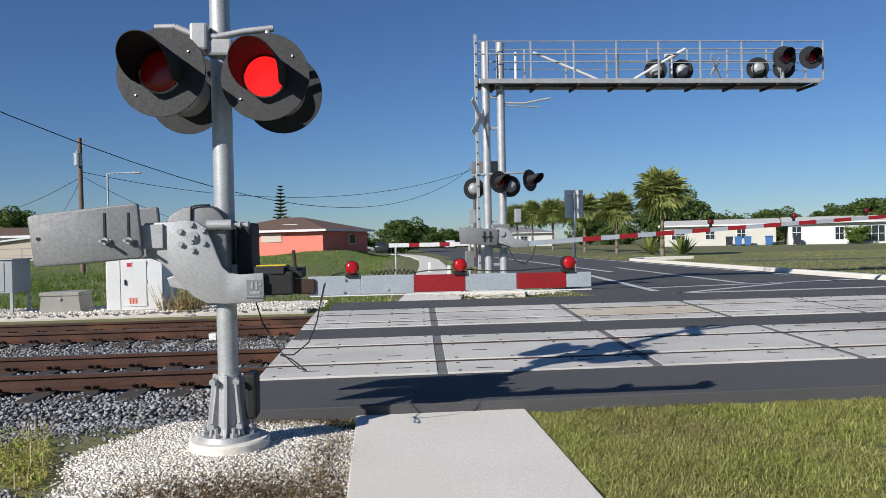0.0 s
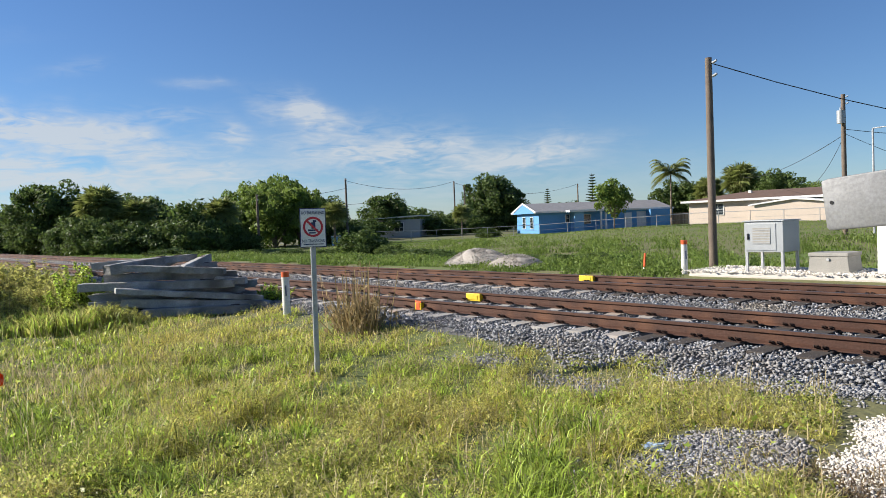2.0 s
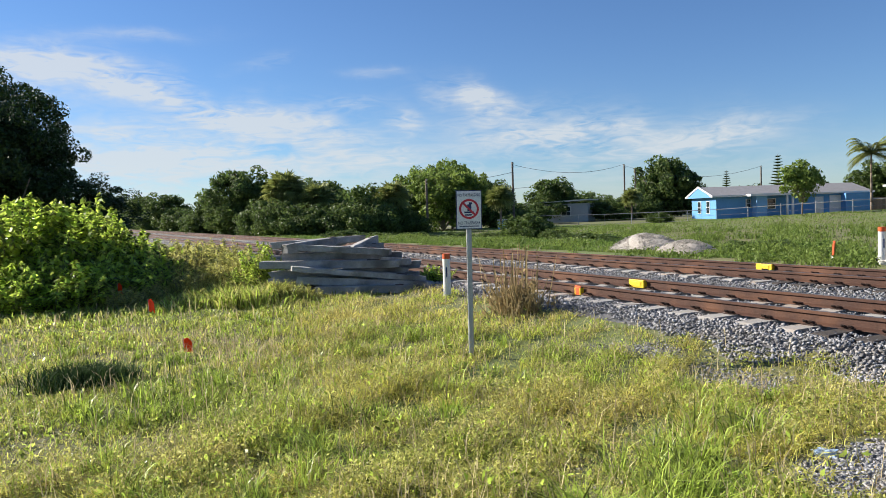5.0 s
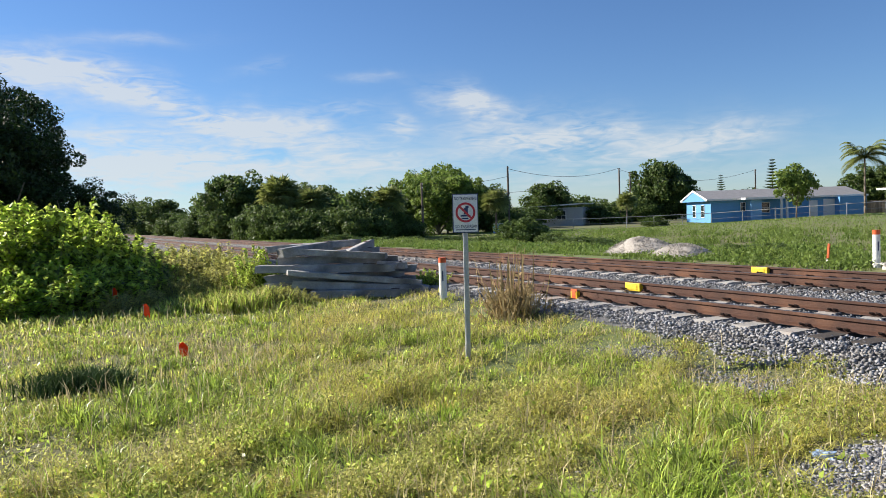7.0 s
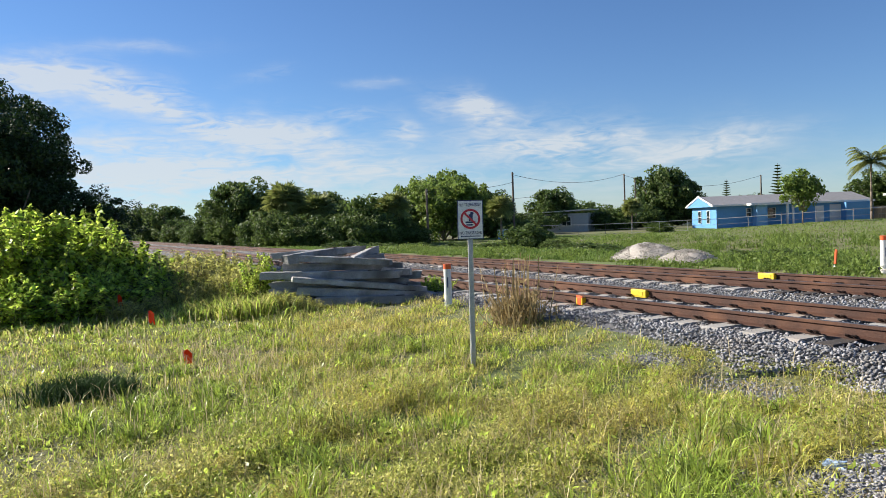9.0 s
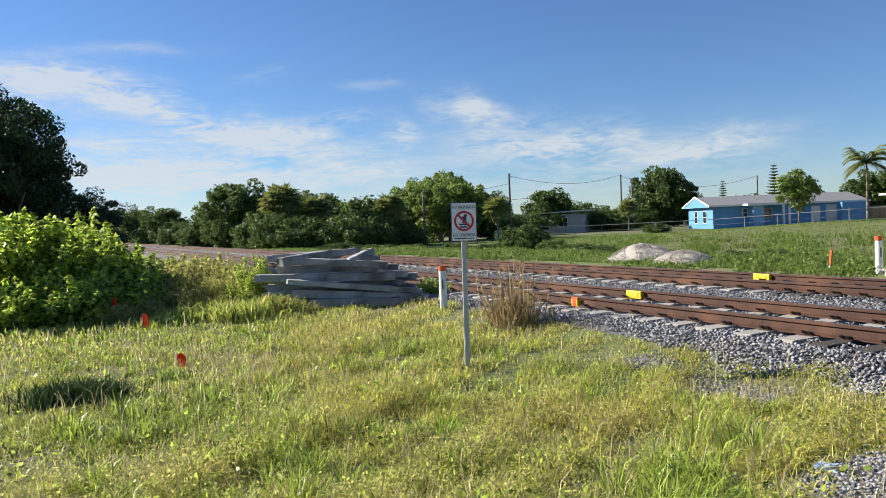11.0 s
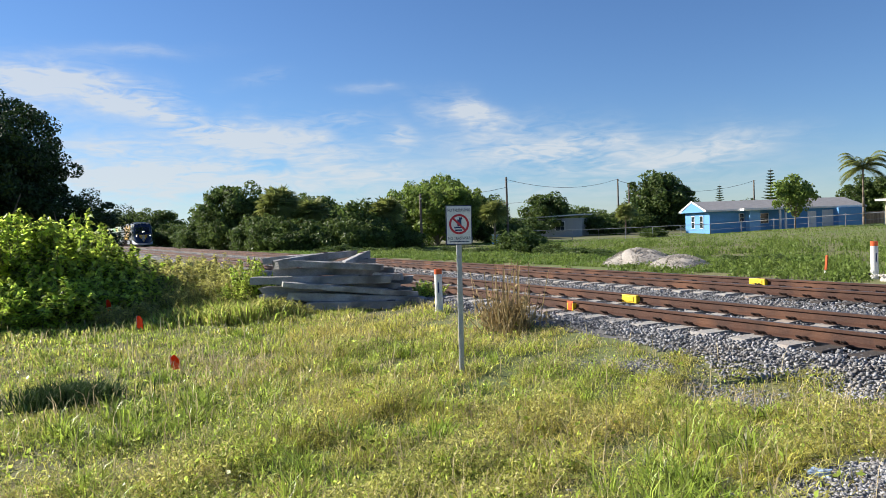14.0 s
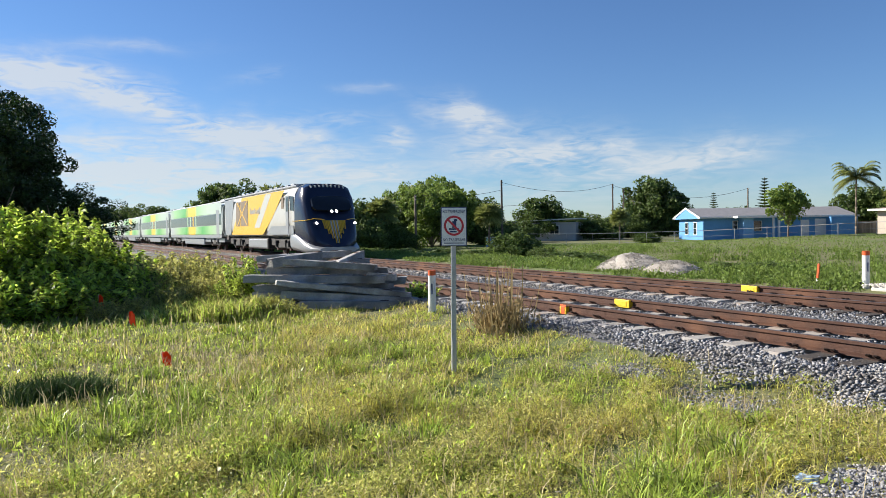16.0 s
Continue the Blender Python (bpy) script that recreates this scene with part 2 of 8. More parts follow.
M = {
    "soil": mat("soil_and_turf", (0.125, 0.135, 0.045), (0.17, 0.155, 0.07), 0.95, scale=0.35, fine=14, bump=0.8, stain=(0.10, 0.15, 0.035)),
    "field": mat("tall_grass", (0.52, 0.55, 0.080), (0.74, 0.64, 0.21), 0.40, scale=0.9, fine=7, bump=0, island=0.72, through_light=0.50, stain=(0.40, 0.50, 0.07)),
    "lush": mat("lush_grass", (0.30, 0.42, 0.060), (0.44, 0.52, 0.10), 0.36, scale=1.4, fine=9, bump=0, island=0.75, through_light=0.45),
    "bleached": mat("bleached_straw", (0.70, 0.60, 0.36), (0.52, 0.41, 0.22), 0.7, scale=4, fine=20, bump=0, island=0.35, through_light=0.35),
    "duff": mat("brown_duff", (0.11, 0.075, 0.045), (0.19, 0.14, 0.085), 0.9, scale=5, fine=30, bump=0, island=0.5, through_light=0.1),
    "lawn": mat("lawn_grass", (0.34, 0.40, 0.085), (0.48, 0.45, 0.16), 0.5, scale=1.6, fine=6, bump=0, island=0.55, through_light=0.40, stain=(0.36, 0.32, 0.13)),
    "scrub_leaf": mat("olive_scrub_leaves", (0.40, 0.43, 0.10), (0.55, 0.50, 0.18), 0.5, scale=0.9, fine=8, bump=0, island=0.5, through_light=0.55),
    # long green blades, darkened in colour to stand for a shaded hollow
    "shaded_blades": mat("shade_darkened_blades", (0.040, 0.080, 0.020), (0.07, 0.12, 0.030), 0.95, scale=1.2, fine=9, bump=0, island=0.4, through_light=0.12),
    "straw": mat("dry_straw", (0.42, 0.33, 0.16), (0.28, 0.20, 0.10), 0.8, scale=4, fine=20, bump=0, island=0.3, through_light=0.3),
    "leaf_dark": mat("dark_leaves", (0.075, 0.125, 0.030), (0.13, 0.18, 0.048), 0.5, scale=0.5, fine=4, bump=0, island=0.5, through_light=0.38),
    "leaf_mid": mat("green_leaves", (0.14, 0.22, 0.042), (0.22, 0.29, 0.065), 0.5, scale=0.7, fine=7, bump=0, island=0.38, through_light=0.45),
    "leaf_bright": mat("sunlit_shrub_leaves", (0.30, 0.44, 0.055), (0.48, 0.56, 0.11), 0.35, scale=1.2, fine=8, bump=0, island=0.8, through_light=0.68),
    "palm_leaf": mat("palm_fronds", (0.20, 0.25, 0.065), (0.31, 0.33, 0.11), 0.5, scale=1.5, fine=9, bump=0, island=0.35, through_light=0.3),
    "bark": mat("bark", (0.15, 0.115, 0.08), (0.22, 0.18, 0.135), 0.9, scale=4, fine=30, bump=0.9),
    "ballast": mat("grey_ballast", (0.32, 0.32, 0.325), (0.19, 0.19, 0.195), 0.85, scale=2, fine=45, bump=0.06, island=0.6, stain=(0.27, 0.24, 0.20)),
    "ballast_bed": mat("ballast_bed", (0.16, 0.16, 0.17), (0.10, 0.10, 0.10), 0.95, scale=2, fine=24, bump=1.0, stain=(0.17, 0.14, 0.11)),
    "shell": mat("white_gravel", (0.82, 0.77, 0.69), (0.66, 0.60, 0.51), 0.85, scale=3, fine=50, bump=0.06, island=0.35),
    "rust": mat("rusty_rail_steel", (0.088, 0.036, 0.021), (0.052, 0.023, 0.015), 0.75, metal=0.25, scale=3, fine=45, bump=0.3, stain=(0.14, 0.062, 0.032)),
    "railhead": mat("worn_rail_head", (0.20, 0.17, 0.155), (0.13, 0.095, 0.08), 0.42, metal=0.7, scale=2, fine=40, bump=0.1),
    "rust_dark": mat("dark_rusty_clips", (0.045, 0.026, 0.02), (0.07, 0.04, 0.028), 0.8, metal=0.2, scale=5, fine=50, bump=0.3),
    "conc_tie": mat("concrete_tie", (0.40, 0.38, 0.35), (0.31, 0.29, 0.26), 0.85, scale=3, fine=40, bump=0.35, stain=(0.33, 0.24, 0.17)),
    "wood_tie": mat("creosoted_tie", (0.040, 0.032, 0.027), (0.07, 0.058, 0.048), 0.85, scale=4, fine=40, bump=0.7),
    "panel": mat("crossing_concrete", (0.66, 0.635, 0.585), (0.54, 0.515, 0.47), 0.8, scale=1.2, fine=60, bump=0.10, stain=(0.42, 0.40, 0.37), spread=0.35),
    "joint_rubber": mat("grey_joint_rubber", (0.20, 0.20, 0.20), (0.13, 0.13, 0.13), 0.9, scale=5, fine=30, bump=0.4),
    "panel_tan": mat("tan_crossing_concrete", (0.56, 0.47, 0.33), (0.62, 0.56, 0.46), 0.8, scale=1.2, fine=60, bump=0.10, stain=(0.45, 0.37, 0.26)),
    "joint": mat("dark_joint_filler", (0.06, 0.06, 0.063), (0.10, 0.10, 0.10), 0.9, scale=5, fine=50, bump=0.4),
    "asphalt": mat("asphalt", (0.062, 0.062, 0.066), (0.085, 0.083, 0.083), 0.9, scale=0.7, fine=90, bump=0.5, c=(0.16, 0.155, 0.15), stain=(0.055, 0.055, 0.058)),
    "walk": mat("sidewalk_concrete", (0.80, 0.75, 0.67), (0.71, 0.665, 0.59), 0.85, scale=1.0, fine=70, bump=0.06, stain=(0.66, 0.61, 0.53)),
    "paint": mat("road_paint", (0.66, 0.66, 0.64), (0.50, 0.50, 0.48), 0.7, scale=2, fine=50, bump=0.2),
    "galv": mat("galvanised_steel", (0.50, 0.51, 0.515), (0.36, 0.37, 0.38), 0.5, metal=0.35, scale=7, fine=60, bump=0.08, space="Object"),
    "alu": mat("cast_aluminium", (0.46, 0.46, 0.465), (0.37, 0.37, 0.375), 0.55, metal=0.35, scale=7, fine=60, bump=0.03, space="Object", stain=(0.38, 0.38, 0.38)),
    "alu_plate": mat("weathered_aluminium_plate", (0.25, 0.253, 0.26), (0.195, 0.198, 0.20), 0.62, metal=0.35, scale=5, fine=60, bump=0.03, space="Object"),
    "black": mat("black_paint", (0.009, 0.009, 0.010), (0.013, 0.013, 0.014), 0.75, scale=6, fine=50, bump=0.08, space="Object"),
    "black_rubber": mat("black_rubber", (0.012, 0.012, 0.013), (0.02, 0.02, 0.02), 0.7, scale=6, fine=50, bump=0.1, space="Object"),
    "charcoal": mat("charcoal_disc_paint", (0.016, 0.017, 0.018), (0.021, 0.021, 0.023), 0.7, scale=6, fine=50, bump=0.05, space="Object"),
    "lens_lit": mat("lit_red_lens", (1.0, 0.012, 0.012), (0.95, 0.01, 0.01), 0.4, scale=8, fine=60, bump=0, space="Object", glow=1.3),
    "lens_low": mat("fading_red_lens", (0.20, 0.003, 0.005), (0.12, 0.003, 0.004), 0.30, scale=8, fine=60, bump=0, space="Object", glow=0.05),
    "lens_dark": mat("dark_red_lens", (0.32, 0.008, 0.010), (0.22, 0.006, 0.008), 0.25, scale=8, fine=60, bump=0, space="Object"),
    "stripe_red": mat("red_reflective_sheet", (0.30, 0.012, 0.017), (0.24, 0.010, 0.014), 0.42, scale=6, fine=90, bump=0.04, space="Object"),
    "stripe_white": mat("silver_reflective_sheet", (0.37, 0.41, 0.45), (0.32, 0.355, 0.39), 0.45, scale=5, fine=90, bump=0.04, space="Object"),
    "white_paint": mat("white_paint", (0.74, 0.74, 0.73), (0.66, 0.66, 0.64), 0.55, scale=3, fine=60, bump=0.06, space="Object", stain=(0.60, 0.59, 0.56)),
    "pvc": mat("white_pvc", (0.76, 0.75, 0.72), (0.68, 0.67, 0.64), 0.5, scale=4, fine=50, bump=0.05, space="Object", stain=(0.58, 0.56, 0.50)),
    "orange": mat("orange_marker", (0.72, 0.12, 0.02), (0.60, 0.09, 0.015), 0.55, scale=6, fine=50, bump=0.05, space="Object"),
    "flag": mat("orange_red_flag", (1.0, 0.13, 0.02), (0.95, 0.10, 0.015), 0.6, scale=6, fine=50, bump=0.05, space="Object", through_light=0.65),
    "yellow": mat("yellow_paint", (0.80, 0.58, 0.02), (0.70, 0.46, 0.02), 0.55, scale=6, fine=50, bump=0.1, space="Object"),
    "scrap": mat("pale_blue_plastic", (0.22, 0.34, 0.54), (0.42, 0.52, 0.66), 0.35, scale=9, fine=40, bump=0.2, space="Object"),
    "fence_wood": mat("weathered_fence_boards", (0.34, 0.26, 0.18), (0.25, 0.19, 0.135), 0.9, scale=3, fine=24, bump=0.4, space="Object", island=0.25),
    "pole_wood": mat("weathered_pole_wood", (0.20, 0.155, 0.115), (0.13, 0.10, 0.08), 0.9, scale=3, fine=30, bump=0.6, space="Object"),
    "old_tie": mat("weathered_grey_tie", (0.44, 0.43, 0.42), (0.27, 0.26, 0.25), 0.9, scale=3.5, fine=34, bump=0.9, space="Object", stain=(0.12, 0.11, 0.10), island=0.2, spread=0.35),
    "grey_box": mat("grey_cabinet_paint", (0.40, 0.42, 0.43), (0.34, 0.36, 0.37), 0.5, metal=0.3, scale=4, fine=50, bump=0.05, space="Object"),
    "conc_box": mat("concrete_box", (0.36, 0.345, 0.31), (0.29, 0.28, 0.25), 0.85, scale=4, fine=40, bump=0.3, space="Object"),
    "sign_face": mat("white_sign_sheet", (0.78, 0.78, 0.78), (0.72, 0.72, 0.72), 0.45, scale=5, fine=60, bump=0, space="Object"),
    "sign_blue": mat("dark_blue_ink", (0.02, 0.035, 0.12), None, 0.5, bump=0, space="Object"),
    "sign_red": mat("red_ink", (0.62, 0.03, 0.05), None, 0.5, bump=0, space="Object"),
    "blue_wall": mat("blue_house_paint", (0.11, 0.31, 0.58), (0.095, 0.28, 0.53), 0.75, scale=1, fine=20, bump=0.1),
    "blue_light": mat("light_blue_house_paint", (0.20, 0.42, 0.68), (0.18, 0.39, 0.64), 0.75, scale=1, fine=20, bump=0.1),
    "coral_wall": mat("coral_stucco", (0.74, 0.22, 0.16), (0.66, 0.19, 0.14), 0.85, scale=1, fine=20, bump=0.2),
    "cream_wall": mat("cream_stucco", (0.58, 0.49, 0.41), (0.53, 0.45, 0.375), 0.85, scale=1, fine=20, bump=0.2),
    "ivory_wall": mat("ivory_stucco", (0.60, 0.58, 0.51), (0.54, 0.52, 0.46), 0.85, scale=1, fine=20, bump=0.2),
    "white_wall": mat("white_stucco", (0.76, 0.75, 0.72), (0.70, 0.69, 0.66), 0.85, scale=1, fine=20, bump=0.2),
    "grey_wall": mat("grey_shed_paint", (0.42, 0.43, 0.43), (0.36, 0.37, 0.37), 0.8, scale=1, fine=20, bump=0.2),
    "roof_grey": mat("grey_shingle", (0.26, 0.26, 0.27), (0.20, 0.20, 0.21), 0.9, scale=2, fine=12, bump=0.5),
    "roof_pale": mat("pale_weathered_roof", (0.62, 0.61, 0.58), (0.50, 0.49, 0.46), 0.85, scale=2, fine=12, bump=0.3),
    "roof_brown": mat("brown_shingle", (0.17, 0.105, 0.075), (0.12, 0.075, 0.055), 0.9, scale=2, fine=12, bump=0.5),
    "glass": mat("window_glass", (0.03, 0.04, 0.05), (0.02, 0.03, 0.035), 0.12, scale=1, fine=5, bump=0),
    "wire": mat("black_cable", (0.015, 0.015, 0.016), None, 0.6, bump=0),
    "fence": mat("galvanised_fence", (0.42, 0.43, 0.43), (0.34, 0.35, 0.35), 0.5, metal=0.6, bump=0),
    "bin_blue": mat("blue_plastic", (0.03, 0.13, 0.34), (0.025, 0.11, 0.30), 0.5, bump=0.05, space="Object"),
    "car_dark": mat("dark_car_paint", (0.03, 0.035, 0.045), (0.025, 0.03, 0.04), 0.25, bump=0, space="Object"),
    "car_white": mat("white_car_paint", (0.66, 0.67, 0.68), (0.6, 0.61, 0.62), 0.25, bump=0, space="Object"),
    # the train
    "tr_yellow": mat("yellow_livery", (0.72, 0.43, 0.02), (0.66, 0.38, 0.02), 0.3, bump=0, space="Object"),
    "tr_white": mat("white_livery", (0.50, 0.50, 0.47), (0.44, 0.44, 0.41), 0.3, bump=0, space="Object"),
    "tr_silver": mat("silver_livery", (0.32, 0.335, 0.345), (0.27, 0.28, 0.295), 0.35, metal=0.3, bump=0, space="Object"),
    "tr_pale": mat("pale_green_livery", (0.42, 0.54, 0.40), (0.30, 0.48, 0.28), 0.3, scale=0.5, bump=0, space="Object"),
    "tr_navy": mat("navy_nose_paint", (0.010, 0.016, 0.040), (0.012, 0.018, 0.045), 0.22, bump=0, space="Object"),
    "tr_roof": mat("grey_train_roof", (0.32, 0.34, 0.36), (0.26, 0.28, 0.30), 0.5, metal=0.3, bump=0.1, space="Object"),
    "tr_under": mat("dark_underframe", (0.022, 0.022, 0.022), (0.04, 0.036, 0.032), 0.8, bump=0.3, space="Object"),
    "tr_glass": mat("dark_train_glass", (0.012, 0.014, 0.018), (0.01, 0.012, 0.015), 0.08, bump=0, space="Object"),
    "lens_gate": mat("glowing_gate_lens", (0.45, 0.008, 0.012), (0.25, 0.005, 0.008), 0.2, scale=30, fine=90, bump=0, space="Object", glow=0.12),
    "weed": mat("low_weed_leaves", (0.32, 0.46, 0.06), (0.50, 0.58, 0.12), 0.33, scale=1.0, fine=8, bump=0, island=0.85, through_light=0.64),
    "sand": mat("pale_gravel", (0.46, 0.42, 0.37), (0.33, 0.30, 0.26), 0.95, scale=3, fine=14, bump=1.0, stain=(0.30, 0.28, 0.25), island=0.15),
    "coach": mat("silver_coach_side", (0.36, 0.40, 0.38), (0.30, 0.34, 0.33), 0.3, bump=0, space="Object"),
    "meadow": mat("green_meadow_grass", (0.15, 0.25, 0.045), (0.25, 0.31, 0.075), 0.6, scale=0.25, fine=3, bump=0, island=0.35, through_light=0.35, stain=(0.12, 0.22, 0.035)),
    "leaf_deep": mat("deep_green_leaves", (0.018, 0.042, 0.010), (0.035, 0.065, 0.016), 0.5, scale=0.8, fine=7, bump=0, island=0.4, through_light=0.15),
    "headlight": mat("lit_headlight", (1.0, 0.97, 0.9), (1.0, 0.95, 0.88), 0.3, bump=0, space="Object", glow=6.0),
}


# ---- building tools ----
class Shape:
    """Primitives gathered into one bmesh."""

    def __init__(self):
        self.bm = bmesh.new()

    def box(self, x0, y0, z0, x1, y1, z1, bevel=0.0, m=None):
        g = bmesh.ops.create_cube(self.bm, size=1.0)
        vs = g["verts"]
        for v in vs:
            v.co = Vector(((x0 + x1) / 2 + v.co.x * (x1 - x0), (y0 + y1) / 2 + v.co.y * (y1 - y0), (z0 + z1) / 2 + v.co.z * (z1 - z0)))
        if m is not None:
            bmesh.ops.transform(self.bm, matrix=m, verts=vs)
        if bevel:
            es = list({e for v in vs for e in v.link_edges})
            bmesh.ops.bevel(self.bm, geom=es, offset=bevel, segments=2, profile=0.5, affect="EDGES", clamp_overlap=True)
        return self

    def rod(self, a, b, r, r2=None, sides=12):
        a, b = Vector(a), Vector(b)
        d = b - a
        m = Matrix.Translation((a + b) / 2) @ d.to_track_quat("Z", "Y").to_matrix().to_4x4()
        bmesh.ops.create_cone(self.bm, cap_ends=True, segments=sides, radius1=r, radius2=r if r2 is None else r2, depth=d.length, matrix=m)
        return self

    def tube(self, pts, r, sides=8):
        for p, q in zip(pts, pts[1:]):
            self.rod(p, q, r, sides=sides)
        return self

    def ball(self, c, r, u=12, v=8, m=None):
        k = Matrix.Translation(c) @ Matrix.Diagonal((r, r, r, 1)) if m is None else m
        bmesh.ops.create_uvsphere(self.bm, u_segments=u, v_segments=v, radius=1.0, matrix=k)
        return self

    def prism(self, outline, y0, y1, m=None, bevel=0.0):
        """An outline in x, z, drawn out from y0 to y1."""
        lo = [self.bm.verts.new((x, y0, z)) for x, z in outline]
        hi = [self.bm.verts.new((x, y1, z)) for x, z in outline]
        fs = [self.bm.faces.new(lo), self.bm.faces.new(hi[::-1])]
        k = len(outline)
        for i in range(k):
            fs.append(self.bm.faces.new((lo[(i + 1) % k], lo[i], hi[i], hi[(i + 1) % k])))
        if m is not None:
            bmesh.ops.transform(self.bm, matrix=m, verts=lo + hi)
        bmesh.ops.recalc_face_normals(self.bm, faces=fs)
        if bevel:
            es = list({e for f in fs for e in f.edges})
            bmesh.ops.bevel(self.bm, geom=es, offset=bevel, segments=2, profile=0.5, affect="EDGES", clamp_overlap=True)
        return self


def loft(rings):
    s = Shape()
    vs = [[s.bm.verts.new(p) for p in r] for r in rings]
    n = len(vs[0])
    for a, b in zip(vs, vs[1:]):
        for i in range(n):
            s.bm.faces.new((a[i], a[(i + 1) % n], b[(i + 1) % n], b[i]))
    s.bm.faces.new(vs[0])
    s.bm.faces.new(vs[-1][::-1])
    bmesh.ops.recalc_face_normals(s.bm, faces=s.bm.faces)
    return s


def finish(me, material, smooth=False):
    me.materials.append(material)
    if smooth:
        me.polygons.foreach_set("use_smooth", [True] * len(me.polygons))
    return me


def part(name, shape, material, parent=None, label="", smooth=False, at=None):
    """One mesh object out of a Shape, under its thing."""
    me = bpy.data.meshes.new(name)
    if smooth:
        for e in shape.bm.edges:
            e.smooth = len(e.link_faces) == 2 and e.calc_face_angle(0) < radians(35)
    shape.bm.to_mesh(me)
    shape.bm.free()
    finish(me, material, smooth)
    ob = new(name, me)
    if parent is not None:
        ob.parent = parent
    if at is not None:
        ob.matrix_basis = at
    return tagged(ob, label)


def empty(name, m, label, category, group="", kind=""):
    ob = new(name)
    ob.empty_display_size = 0.1
    ob.matrix_basis = m
    return tagged(ob, label, category, group, kind)


def soup(name, verts, faces, material, label="", category="", kind="stuff", parent=None):
    """One mesh out of arrays of corners and equal-sided faces."""
    me = bpy.data.meshes.new(name)
    verts, faces = np.asarray(verts, np.float32), np.asarray(faces, np.int32)
    n, k = faces.shape
    me.vertices.add(len(verts))
    me.vertices.foreach_set("co", verts.ravel())
    me.loops.add(n * k)
    me.loops.foreach_set("vertex_index", faces.ravel())
    me.polygons.add(n)
    me.polygons.foreach_set("loop_start", np.arange(n, dtype=np.int32) * k)
    me.polygons.foreach_set("loop_total", np.full(n, k, np.int32))
    me.update(calc_edges=True)
    finish(me, material)
    ob = new(name, me)
    if parent is not None:
        ob.parent = parent
    return tagged(ob, label, category, "", kind)


rng = np.random.default_rng(5)


def step(a, b, v):
    t = np.clip((v - a) / (b - a), 0, 1)
    return t * t * (3 - 2 * t)


def ripple(x, y):
    return 0.5 * np.sin(x * 0.9 + 1.3 * np.sin(y * 0.5)) * np.sin(y * 1.1 + 0.7 * np.sin(x * 0.37)) + 0.3 * np.sin(x * 2.3 + y * 1.7) + 0.2 * np.sin(x * 4.9 - y * 3.7)


def gz(x, y):
    """Height of the ground."""
    x, y = np.asarray(x, float), np.asarray(y, float)
    near = 0.055 + (-0.19 - 0.055) * step(-1.7, -5.0, x)
    near = near + 0.035 * ripple(x, y) * step(-1.8, -3.5, x)
    far_l = 0.13 - 0.38 * step(17.5, 21, y) * step(-5, -10, x) + 0.42 * step(24, 40, y) + 0.35 * step(38, 70, y)
    far_l = far_l - 0.25 * step(-30, -60, x) - 0.50 * step(-44, -58, x) * step(28, 62, y)
    far_r = 0.10 + 0.0 * y
    far = far_l + (far_r - far_l) * step(-3, 1, x)
    far = far + 0.03 * ripple(x * 0.7, y * 0.7) * step(17.5, 22, y)
    bed = -0.08
    z = near + (bed - near) * step(6.0, 6.9, y)
    return z + (far - z) * step(14.5, 15.2, y)


# ---- ground, road, tracks ----
def axis_steps(lo, hi, fine_lo, fine_hi, d):
    mid = np.arange(fine_lo, fine_hi + 1e-6, d)
    out, s, v = [], d, fine_hi
    while v < hi:
        s *= 1.35
        v += s
        out.append(min(v, hi))
    left, s, v = [], d, fine_lo
    while v > lo:
        s *= 1.35
        v -= s
        left.append(max(v, lo))
    return np.concatenate([left[::-1], mid, out])


def build_ground():
    xs, ys = axis_steps(-2500, 2500, -32, 14, 0.25), axis_steps(-2500, 2500, -8, 30, 0.25)
    X, Y = np.meshgrid(xs, ys, indexing="ij")
    Z = gz(X, Y)
    nx, ny = len(xs), len(ys)
    v = np.stack([X, Y, Z], -1).reshape(-1, 3)
    i, j = np.meshgrid(np.arange(nx - 1), np.arange(ny - 1), indexing="ij")
    a = (i * ny + j).ravel()
    ob = soup("ground", v, np.stack([a, a + ny, a + ny + 1, a + 1], 1), M["soil"], "grassy ground with worn patches of soil", "ground", "structure")
    ob.data.polygons.foreach_set("use_smooth", [True] * len(ob.data.polygons))


build_ground()
RAILS = ((8.07, 9.505), (12.34, 13.775))
TOP = 0.20
END = -0.98


def sheet(name, x0, y0, x1, y1, z, thick, material, label, category, kind="structure", bevel=0.01, parent=None):
    return tagged(part(name, Shape().box(x0, y0, z - thick, x1, y1, z, bevel), material, parent), label, category, "", kind)


# asphalt: the apron over the tracks and the road that leads away
sheet("road_apron", END, 5.98, 40, 7.33, 0.185, 0.3, M["asphalt"], "dark grey asphalt apron beside the crossing", "road")
sheet("road_between_tracks", END, 10.31, 40, 11.62, 0.19, 0.3, M["asphalt"], "dark grey asphalt between the two tracks", "road")
sheet("road_far_apron", END + 0.2, 14.72, 40, 17.0, 0.175, 0.3, M["asphalt"], "dark grey asphalt on the far side of the crossing", "road")


